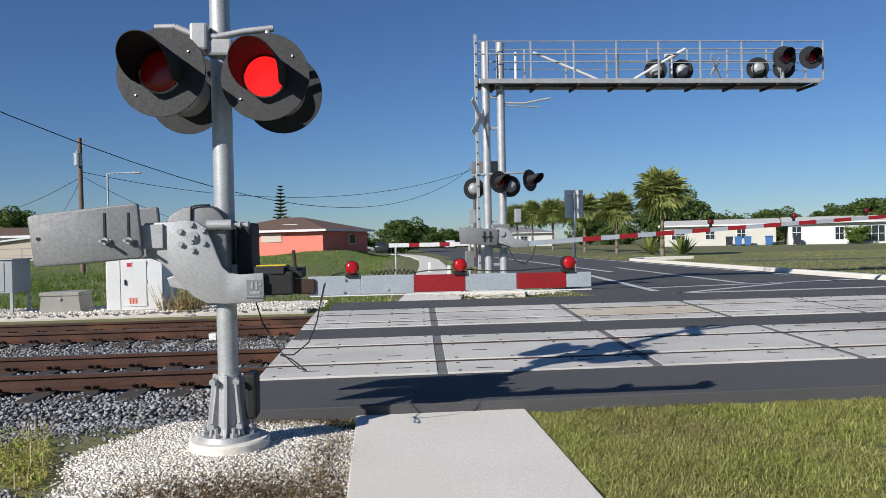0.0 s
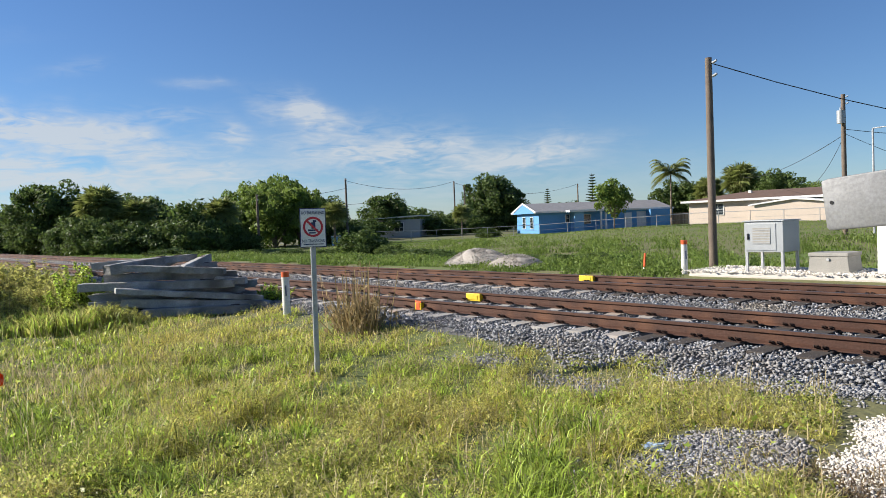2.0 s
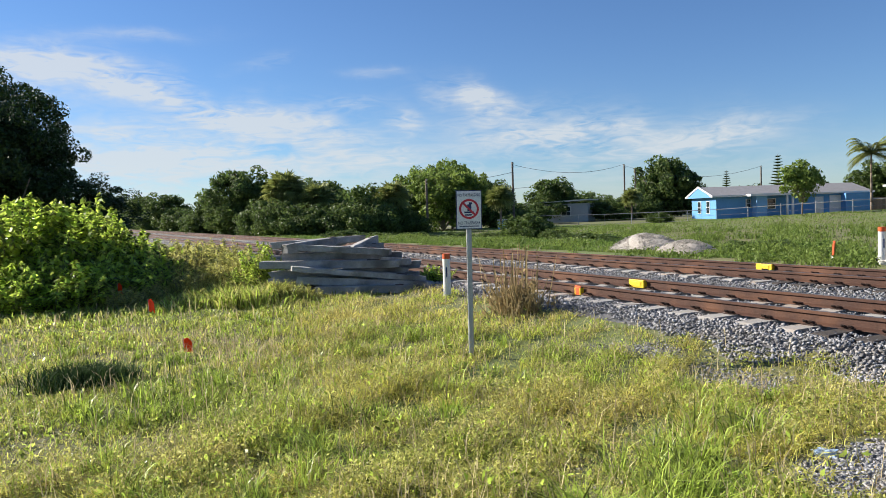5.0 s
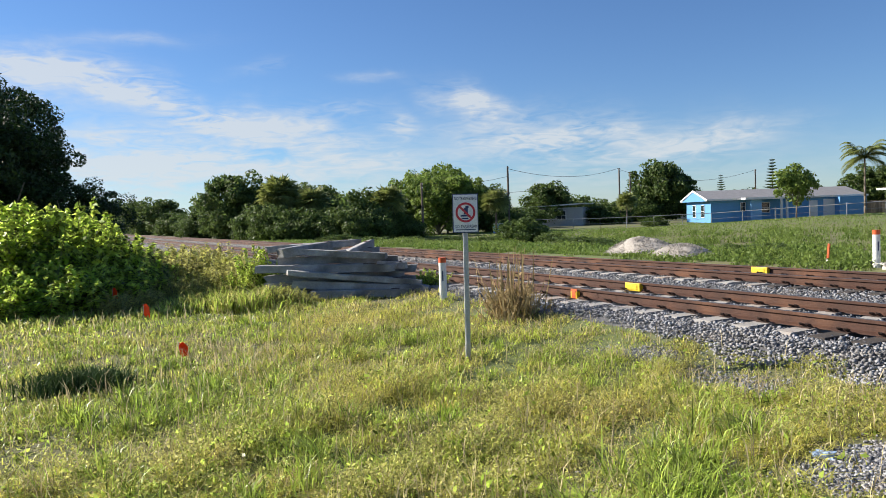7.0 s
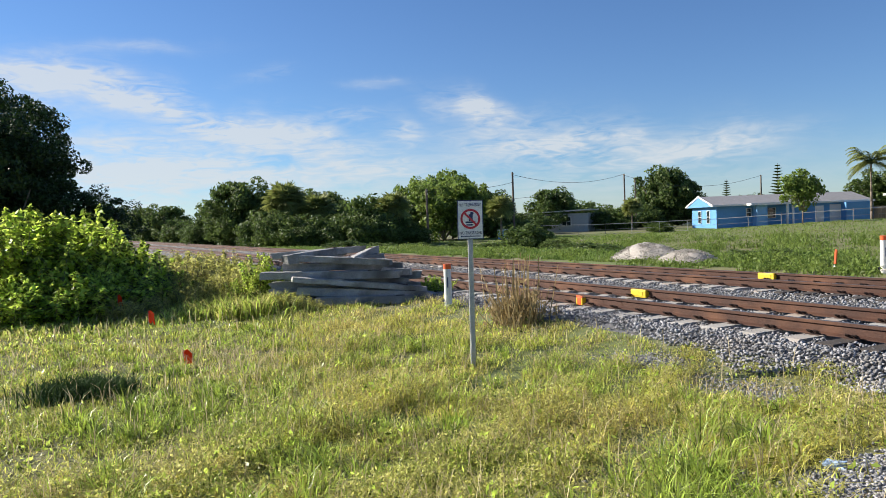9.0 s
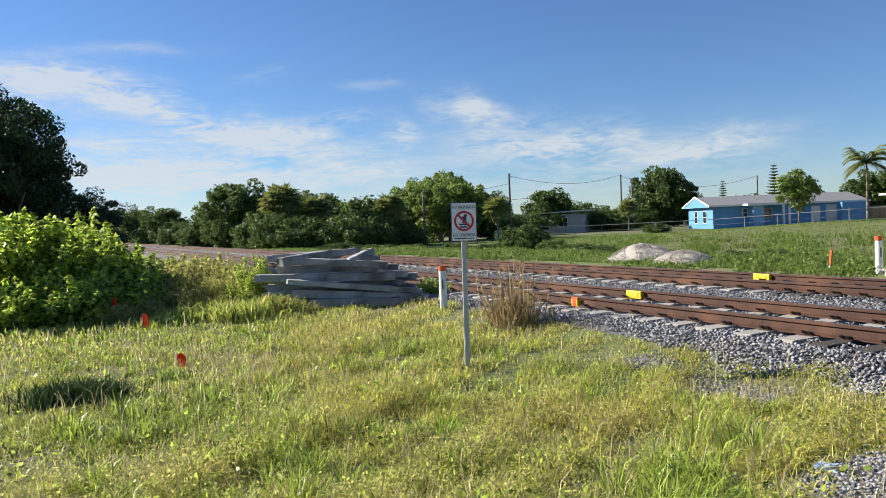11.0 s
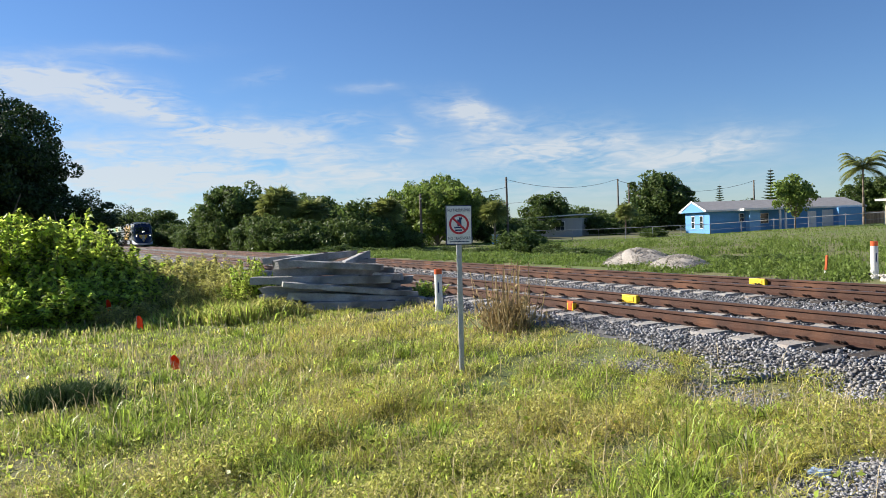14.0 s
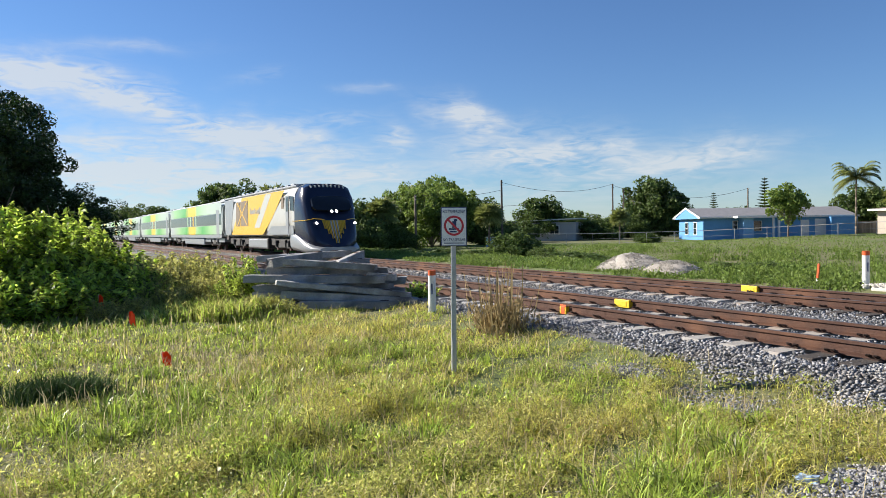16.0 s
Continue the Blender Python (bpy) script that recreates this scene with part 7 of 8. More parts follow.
def house(x, y, turn, L, D, wall, roof, label, h=2.5, rise=1.1, eave=0.5, hip=False, base=None, windows=(), fascia="white_paint"):
    """A bungalow: front along local x from 0 to L at y = 0, looking to -y."""
    t = empty("house", pose(x, y, float(gz(x, y)) if base is None else base, 0, 0, turn), label, "house")
    part("wall", Shape().box(0, 0, -0.4, L, D, h), M[wall], t)
    s = Shape()
    bm = s.bm
    e = eave
    lo = [bm.verts.new(p) for p in ((-e, -e, h), (L + e, -e, h), (L + e, D + e, h), (-e, D + e, h))]
    up = [bm.verts.new(p) for p in ((-e, -e, h + 0.12), (L + e, -e, h + 0.12), (L + e, D + e, h + 0.12), (-e, D + e, h + 0.12))]
    k = D / 2 if hip else -e
    r = [bm.verts.new((k, D / 2, h + 0.12 + rise)), bm.verts.new((L - k, D / 2, h + 0.12 + rise))]
    bm.faces.new(lo[::-1])
    for i in range(4):
        bm.faces.new((lo[i], lo[(i + 1) % 4], up[(i + 1) % 4], up[i]))
    bm.faces.new((up[0], up[1], r[1], r[0]))
    bm.faces.new((up[2], up[3], r[0], r[1]))
    bm.faces.new((up[1], up[2], r[1]))
    bm.faces.new((up[3], up[0], r[0]))
    bmesh.ops.recalc_face_normals(bm, faces=bm.faces)
    part("roof", s, M[roof], t)
    part("fascia", Shape().box(-e - 0.02, -e - 0.03, h - 0.04, L + e + 0.02, -e - 0.001, h + 0.16), M[fascia], t, "white fascia board")
    part("fascia", Shape().box(L + e + 0.001, -e, h - 0.04, L + e + 0.03, D + e, h + 0.16), M[fascia], t)
    part("fascia", Shape().box(-e - 0.03, -e, h - 0.04, -e - 0.001, D + e, h + 0.16), M[fascia], t)
    for wx, wz, ww, wh, b in windows:
        window_in(t, wx, wz, ww, wh, 0.0, b)
    return t


def build_houses():
    # blue house, its gable end to the sun
    t = house(-61.5, 68.15, 62, 17.6, 8.6, "blue_wall", "roof_grey", "blue bungalow with a grey roof and white trim", 2.45, 1.15, 0.55, False, -0.09, ((3.75, 1.6, 0.5, 0.9, 0), (6.4, 1.45, 0.9, 1.1, 0)))
    turned = Matrix.Rotation(radians(90), 4, "Z")
    part("gable_wall", Shape().prism([(-0.02, 2.40), (8.62, 2.40), (4.3, 3.62)], 0.556, 0.60, m=turned), M["blue_wall"], t, "sunlit blue gable")
    for side in (-1, 1):
        part("bargeboard", Shape().prism([(4.3, 3.62), (4.3 + side * 4.9, 2.40), (4.3 + side * 4.9, 2.60), (4.3, 3.84)], 0.605, 0.66, m=turned), M["white_paint"], t, "white gable board")
    for y in (2.6, 5.6):
        w = part("window", Shape().box(-0.07, y - 0.55, 0.45, 0.01, y + 0.55, 2.0, 0.01), M["white_paint"], t, "white window frame")
        for lo, hi in ((0.53, 1.2), (1.26, 1.92)):
            part("pane", Shape().box(-0.085, y - 0.45, lo, -0.072, y + 0.45, hi), M["glass"], w)
    part("entry_wall", Shape().box(4.2, -1.3, -0.4, 5.4, 0, 2.4), M["blue_light"], t)
    part("entry_door", Shape().box(11.5, -0.05, -0.1, 12.5, 0.0, 2.1, 0.01), M["white_paint"], t, "white front door")
    part("porch_roof", Shape().box(3.3, -1.9, 2.40, 8.3, -0.60, 2.66), M["white_paint"], t, "flat white porch roof")
    for x in (7.5, 8.15):
        part("porch_post", Shape().box(x - 0.1, -1.8, -0.4, x + 0.1, -1.6, 2.42), M["white_paint"], t, "white porch post")
    part("garage_door", Shape().box(13.2, -0.05, -0.3, 14.5, 0, 2.2), M["white_paint"], t, "white garage door")
    part("shade_wall", Shape().box(14.5, -1.2, -0.4, 17.6, 0, 2.4), M["blue_wall"], t)
    # cream house with a small gable
    t = house(-42, 70, 3, 20, 9, "cream_wall", "roof_brown", "cream stucco bungalow with a low brown roof", 2.35, 0.9, 0.6, True, 0.35, ((3.2, 1.55, 1.1, 1.1, 1), (16, 1.4, 1.4, 1.0, 1)))
    part("wing_wall", Shape().prism([(8.0, -0.6), (15.5, -0.6), (15.5, 1.75), (11.7, 2.2), (8.0, 1.75)], -2.5, 0), M["cream_wall"], t)
    for side in (-1, 1):
        part("wing_roof", Shape().prism([(11.7, 2.2), (11.7 + side * 4.2, 1.72), (11.7 + side * 4.2, 1.85), (11.7, 2.36)], -2.8, 0), M["white_paint"], t, "white-edged gable roof")
    part("chimney_vent", Shape().box(5, 3, 2.8, 5.3, 3.3, 3.4), M["white_paint"], t)
    # coral house
    t = house(-15.2, 71.2, -24, 11.6, 9.5, "coral_wall", "roof_brown", "coral-pink stucco bungalow with a brown hipped roof", 2.45, 1.35, 0.6, True, 0.25, ())
    part("porch_wall", Shape().box(-7, 1.5, -0.4, 0.0, 8, 2.4), M["coral_wall"], t)
    part("porch_roof", Shape().box(-7.5, -0.3, 2.4, 0.0, 8.5, 2.6), M["roof_brown"], t)
    part("porch_fascia", Shape().box(-7.5, -0.36, 2.34, 4.0, -0.3, 2.62), M["white_paint"], t, "white fascia board")
    part("porch_post", Shape().box(-5, -0.2, -0.3, -4.86, -0.06, 2.4), M["white_paint"], t)
    part("shutter", Shape().box(5.2, -0.07, 1.5, 7.4, 0.0, 2.3, 0.01), M["cream_wall"], t, "closed cream shutter")
    side = part("side_window", Shape().box(11.6, 5.2, 1.2, 11.66, 6.6, 2.2, 0.01), M["white_paint"], t)
    part("pane", Shape().box(11.661, 5.3, 1.28, 11.675, 6.5, 2.12), M["glass"], side)
    for i, x in enumerate((1.5, 6.5)):
        part("skylight", Shape().box(x, 1.6, 3.10, x + 1.6, 2.4, 3.16, m=Matrix.Rotation(radians(0), 4, "X")), M["white_paint"], t)
    # white houses beyond the road
    t = house(40.5, 100.5, -27, 14.5, 9, "ivory_wall", "roof_pale", "ivory stucco bungalow with small square windows", 2.75, 0.8, 0.6, False, 0.1, ((2.0, 1.5, 1.8, 1.1, 2), (6.2, 1.6, 1.2, 1.3, 1), (10.2, 1.65, 1.1, 1.3, 1)))
    t = house(54.5, 92.8, -27, 22, 9, "white_wall", "roof_pale", "long white stucco bungalow with a low pale roof", 2.9, 0.8, 0.7, False, 0.0, ((1.0, 1.7, 1.1, 1.5, 1), (6.0, 1.5, 1.0, 1.6, 1), (10.0, 1.4, 2.2, 2.0, 2), (16, 1.7, 1.3, 1.1, 1)))
    house(20.5, 150, 0, 16, 9, "white_wall", "roof_grey", "white bungalow far behind the palms", 2.7, 1.2, 0.6, True, 0.1, ((3, 1.5, 1.5, 1.1, 1), (10, 1.5, 1.5, 1.1, 1)))
    house(3.5, 165, 0, 12, 9, "white_wall", "roof_grey", "small white bungalow far down the road", 2.7, 1.2, 0.6, True, 0.1, ((3, 1.5, 1.5, 1.1, 1),))
    # grey shed beyond the tracks and dim roofs behind
    t = empty("shed", pose(-87.5, 55.5, -0.1, 0, 0, 42), "grey shed with a flat slanting roof", "shed")
    part("wall", Shape().box(0, 0, -0.5, 11.5, 6, 2.35), M["grey_wall"], t)
    part("roof", Shape().prism([(-0.5, 2.35), (12.0, 2.75), (12.0, 2.9), (-0.5, 2.5)], -0.6, 6.6), M["white_paint"], t, "pale flat roof")
    window_in(t, 8.6, 1.3, 1.2, 1.2, 0, 1)
    part("carport_wall", Shape().box(-5, 1.5, -0.5, 0, 6, 2.0), M["grey_wall"], t)
    house(-96, 92, 40, 13, 8, "grey_wall", "roof_grey", "grey house with a pitched roof behind the trees", 2.4, 1.7, 0.5, True, 0.1, ((4, 1.4, 1.5, 1.1, 1),))
    house(-52.5, 103.5, 32, 9, 6, "cream_wall", "roof_grey", "pale outbuilding behind the blue house", 2.3, 0.6, 0.4, False, 0.3, ())


build_houses()


def fence_run(pts, h, label, gap=3.0):
    t = empty("wire_fence", pose(0, 0, 0), label, "fence")
    for (x0, y0), (x1, y1) in zip(pts, pts[1:]):
        n = max(1, round(math.hypot(x1 - x0, y1 - y0) / gap))
        zs = [float(gz(x0 + (x1 - x0) * i / n, y0 + (y1 - y0) * i / n)) for i in range(n + 1)]
        for i in range(n + 1):
            x, y = x0 + (x1 - x0) * i / n, y0 + (y1 - y0) * i / n
            part("fence_post", Shape().rod((x, y, zs[i] - 0.1), (x, y, zs[i] + h + 0.04), 0.035, sides=6), M["fence"], t)
        part("fence_rail", Shape().rod((x0, y0, zs[0] + h), (x1, y1, zs[-1] + h), 0.03, sides=6), M["fence"], t)
        part("fence_wire", Shape().rod((x0, y0, zs[0] + h * 0.5), (x1, y1, zs[-1] + h * 0.5), 0.012, sides=5).rod((x0, y0, zs[0] + 0.1), (x1, y1, zs[-1] + 0.1), 0.012, sides=5), M["fence"], t)
    return t


fence_run([(-105, 52), polar(61.5, 86), polar(50, 82), polar(42, 80)], 1.15, "low galvanised wire fence along the grass")
fence_run([polar(42, 80), polar(31, 76), (-24, 66)], 1.15, "low galvanised wire fence before the houses")


# ---- poles and wires ----
def pole(name, x, y, h, r, label, arm=0.0, can=False, turn=0.0):
    t = empty(name, pose(x, y, float(gz(x, y)), 0, 0, turn), label, "utility pole")
    part("shaft", Shape().rod((0, 0, -0.4), (0, 0, h), r, r * 0.75, 14), M["pole_wood"], t, smooth=True)
    if arm:
        part("crossarm", Shape().box(-arm, -0.06, h - 0.5, arm, 0.06, h - 0.36), M["pole_wood"], t)
    for z in (h - 0.15, h - 0.5):
        part("insulator", Shape().rod((r, 0, z), (r + 0.12, 0, z + 0.05), 0.04, 0.03, 10), M["grey_box"], t)
    if can:
        part("transformer", Shape().rod((0.0, -0.32, h - 1.5), (0.0, -0.32, h - 0.85), 0.19, sides=18).rod((0, -0.32, h - 0.85), (0, -0.32, h - 0.7), 0.05, sides=8), M["grey_box"], t, "grey pole transformer", True)
    return t


def wire(points, sag, r=0.012, label="thin black overhead cable sagging between poles"):
    a, b = Vector(points[0]), Vector(points[1])
    pts = [a.lerp(b, u) - Vector((0, 0, 4 * sag * u * (1 - u))) for u in np.linspace(0, 1, 22)]
    side = (b - a).cross(Vector((0, 0, 1))).normalized()
    up = side.cross((b - a).normalized())
    rings = [[p + (side * math.cos(k) + up * math.sin(k)) * r for k in np.linspace(0, 2 * math.pi, 6)[:5]] for p in pts]
    tagged(part("overhead_cable", loft(rings), M["wire"], smooth=True), label, "cable")


def build_poles():
    pole("utility_pole", -10.1, 17.8, 5.55, 0.115, "weathered brown wooden utility pole by the gravel pad")
    pole("utility_pole", -15.2, 40, 7.2, 0.14, "wooden utility pole with a grey transformer", can=True)
    pole("utility_pole", 8.3, 60, 7.7, 0.14, "wooden utility pole behind the gantry")
    for az, r, h in ((48.5, 104, 7.6), (47.7, 112, 7.4), (56.9, 78, 6.9), (63.6, 70, 5.2), (39.0, 125, 7.5), (12.0, 118, 7.5)):
        x, y = polar(az, r)
        pole("utility_pole", x, y, h, 0.13, "bare wooden utility pole among the houses")
    lamp = empty("street_lamp", pose(-13.9, 40.2, 0.5), "slim grey street lamp with a long arm", "street lamp")
    part("shaft", Shape().rod((0, 0, -0.3), (0, 0, 5.0), 0.05, sides=10), M["galv"], lamp)
    part("arm", Shape().rod((0, 0, 5.0), (1.5, 0, 5.05), 0.03, sides=8), M["galv"], lamp)
    part("lamp_head", Shape().box(1.3, -0.1, 4.98, 1.7, 0.1, 5.08, 0.02), M["galv"], lamp)
    wire(((-10.1, 17.8, 5.55), (8.3, 60, 7.7)), 3.2, 0.014)
    wire(((-10.0, 17.8, 5.35), (-10.2, 17.9, 4.9)), -0.25, 0.012)
    wire(((-15.2, 40, 5.6), (8.3, 60, 7.4)), 1.8, 0.016)
    wire(((-15.2, 40, 5.4), (-10.5, 44, 2.8)), 0.2, 0.012)
    wire(((-15.2, 40, 5.2), (-22, 52, 3.1)), 0.4, 0.012)
    wire(((-15.2, 40, 5.3), (-50, 95, 6.5)), 1.0, 0.016)
    wire(((*polar(48.5, 104), 7.4), (*polar(56.9, 78), 6.4)), 1.0, 0.02)
    wire(((*polar(48.5, 104), 7.2), (*polar(39.0, 125), 7.2)), 1.6, 0.022)
    wire(((*polar(63.6, 70), 4.9), (*polar(56.9, 78), 5.6)), 0.4, 0.018)
    wire(((*polar(63.6, 70), 4.0), (*polar(53, 90), 4.8)), 0.5, 0.018)


build_poles()


def car(name, m, paint, label):
    t = empty(name, m, label, "car")
    part("body", Shape().prism([(-2.2, 0.3), (2.2, 0.3), (2.25, 0.75), (1.2, 0.95), (0.55, 1.5), (-1.5, 1.52), (-2.2, 0.95)], -0.85, 0.85, bevel=0.08), M[paint], t, smooth=True)
    part("side_window", Shape().prism([(1.0, 0.98), (0.5, 1.42), (-1.4, 1.44), (-1.8, 0.98)], -0.862, -0.852), M["tr_glass"], t)
    part("side_window", Shape().prism([(1.0, 0.98), (0.5, 1.42), (-1.4, 1.44), (-1.8, 0.98)], 0.852, 0.862), M["tr_glass"], t)
    for x in (-1.4, 1.4):
        for y in (-0.8, 0.8):
            part("wheel", Shape().rod((x, y - 0.1, 0.33), (x, y + 0.1, 0.33), 0.33, sides=20), M["black_rubber"], t)
    return t


def build_clutter():
    car("parked_car", pose(-48.2, 86, 0.75, 0, 0, 30), "car_white", "white van parked beside the blue house")
    car("parked_car", pose(-50.8, 91, 0.75, 0, 0, 60), "car_dark", "dark car parked behind the fence")
    car("parked_car", pose(1.2, 96, 0.1, 0, 0, 80), "car_dark", "dark pickup parked under the trees")
    car("parked_car", pose(-2.5, 98, 0.1, 0, 0, 15), "car_white", "pale car parked under the trees")
    car("parked_car", pose(13.5, 135, 0.1, 0, 0, 90), "car_white", "pale car far down the road")
    for x, y, key in ((47.2, 94.5, "car_dark"), (48.2, 94.0, "bin_blue"), (49.3, 93.6, "bin_blue"), (51.7, 92.6, "bin_blue"), (54.6, 91.0, "car_dark")):
        b = empty("wheeled_bin", pose(x, y, 0.1, 0, 0, -27), "blue wheeled refuse bin before the house" if "blue" in key else "black wheeled refuse bin before the house", "refuse bin", "refuse bins")
        part("bin_body", Shape().prism([(-0.38, 0.05), (0.38, 0.05), (0.46, 1.15), (-0.46, 1.15)], -0.4, 0.4, bevel=0.03), M[key], b)
        part("lid", Shape().box(-0.48, -0.46, 1.15, 0.48, 0.44, 1.25, 0.04), M[key], b)
        part("wheel", Shape().rod((-0.42, 0.4, 0.14), (-0.34, 0.4, 0.14), 0.14, sides=14), M["black_rubber"], b)
        part("wheel", Shape().rod((0.34, 0.4, 0.14), (0.42, 0.4, 0.14), 0.14, sides=14), M["black_rubber"], b)


build_clutter()


def build_scraps():
    # crumpled plastic on the spilt stones
    t = Shape().ball((0, 0, 0), 0.07, 22, 14)
    for v in t.bm.verts:
        k = noise.noise(v.co * 22) + 0.6 * noise.noise(v.co * 47)
        v.co = Vector((v.co.x * (1.0 + 0.5 * k), v.co.y * (0.8 + 0.5 * k), v.co.z * (0.38 + 0.35 * k)))
    ob = part("plastic_scrap", t, M["scrap"])
    ob.matrix_basis = pose(-2.72, 3.84, float(gz(-2.72, 3.84)) + 0.03, 0, 0, 30)
    tagged(ob, "crumpled pale-blue plastic scrap on the grey stones", "litter")
    # box by the fence
    x, y = polar(57.8, 72)
    b = empty("utility_box", pose(x, y, float(gz(x, y)), 0, 0, 58), "small pale-blue utility box in the grass", "utility box")
    part("body", Shape().box(-0.45, -0.3, -0.05, 0.45, 0.3, 0.85, 0.03), M["blue_light"], b)
    part("lid", Shape().box(-0.49, -0.34, 0.85, 0.49, 0.34, 0.95, 0.02), M["white_paint"], b)
    # board fence beside the blue house
    c = Vector((-53.1, 83.9, 0))
    f = empty("board_fence", pose(c.x, c.y, float(gz(c.x, c.y)), 0, 0, 42), "weathered tan board fence beside the blue house", "fence")
    for i in range(16):
        part("board", Shape().box(i * 0.16, -0.012, -0.1, i * 0.16 + 0.15, 0.012, 1.75 + 0.03 * (i % 3), 0.004), M["fence_wood"], f)
    for z in (0.4, 1.4):
        part("fence_rail", Shape().box(0, 0.012, z, 2.56, 0.06, z + 0.09), M["fence_wood"], f)


build_scraps()


# ---- the train; its own x runs forwards, z = 0 on the rail ----
def ring(x, w, z0, z1, n=28, p=5.0, lean=0.0):
    """A rounded-square outline across the train."""
    out = []
    for i in range(n):
        a = 2 * math.pi * (i + 0.5) / n
        c, s = math.cos(a), math.sin(a)
        k = (abs(c) ** p + abs(s) ** p) ** (-1 / p)
        yy, zz = k * c, k * s
        out.append((x + lean * (zz + 1) / 2, w * yy * (1 - 0.06 * max(zz, 0) ** 2), (z0 + z1) / 2 + (z1 - z0) / 2 * zz))
    return out


def side_panel(outline, side, w=1.535, thick=0.006):
    y = side * w
    return Shape().prism(outline, min(y, y + side * thick), max(y, y + side * thick))


def bogie(parent, x):
    f = part("bogie", Shape().box(x - 1.75, -1.25, 0.45, x + 1.75, 1.25, 0.80, 0.06).box(x - 0.5, -1.32, 0.5, x + 0.5, 1.32, 1.0, 0.05), M["tr_under"], parent, "dark wheel truck")
    for dx in (-1.25, 1.25):
        for sy in (-1, 1):
            part("wheel", Shape().rod((x + dx, sy * 0.66, 0.46), (x + dx, sy * 0.80, 0.46), 0.46, sides=24).rod((x + dx, sy * 0.80, 0.46), (x + dx, sy * 1.25, 0.46), 0.14, sides=12), M["rust_dark"], parent)
        part("spring", Shape().rod((x + dx, -1.28, 0.55), (x + dx, -1.28, 0.95), 0.12, sides=12), M["tr_under"], parent)


def livery(name, stops, rough=0.3):
    """Paint that blends along the coach from its front end to its rear."""
    m = bpy.data.materials.new(name)
    m.use_nodes = True
    nt = m.node_tree
    co, sep, reach, ramp, grain, mix = (nt.nodes.new(k) for k in ("ShaderNodeTexCoord", "ShaderNodeSeparateXYZ", "ShaderNodeMapRange", "ShaderNodeValToRGB", "ShaderNodeTexNoise", "ShaderNodeMath"))
    nt.links.new(co.outputs["Object"], sep.inputs[0])
    grain.inputs["Scale"].default_value = 0.9
    nt.links.new(co.outputs["Object"], grain.inputs["Vector"])
    mix.operation = "MULTIPLY_ADD"
    mix.inputs[1].default_value = 2.2
    nt.links.new(grain.outputs["Fac"], mix.inputs[0])
    nt.links.new(sep.outputs[0], mix.inputs[2])
    reach.inputs["From Min"].default_value, reach.inputs["From Max"].default_value = 1.1, -24.5
    nt.links.new(mix.outputs[0], reach.inputs["Value"])
    nt.links.new(reach.outputs[0], ramp.inputs[0])
    for i, (at, colour) in enumerate(stops):
        e = ramp.color_ramp.elements[i] if i < 2 else ramp.color_ramp.elements.new(at)
        e.position, e.color = at, (*colour, 1)
    bsdf = nt.nodes["Principled BSDF"]
    nt.links.new(ramp.outputs[0], bsdf.inputs["Base Color"])
    bsdf.inputs["Roughness"].default_value = rough
    return m


PALE, GREEN, LIME, GOLD = (0.38, 0.42, 0.40), (0.045, 0.33, 0.05), (0.27, 0.48, 0.20), (0.72, 0.47, 0.02)
UPPER = livery("upper_coach_livery", ((0.0, PALE), (0.99, PALE), (0.22, (0.42, 0.54, 0.40)), (0.40, LIME), (0.45, GOLD), (0.56, GOLD), (0.62, GREEN), (0.86, LIME)))
LOWER = livery("lower_coach_livery", ((0.0, PALE), (0.99, PALE), (0.18, LIME), (0.30, GREEN), (0.42, LIME), (0.46, GOLD), (0.54, GOLD), (0.60, GREEN), (0.78, LIME), (0.9, PALE)))


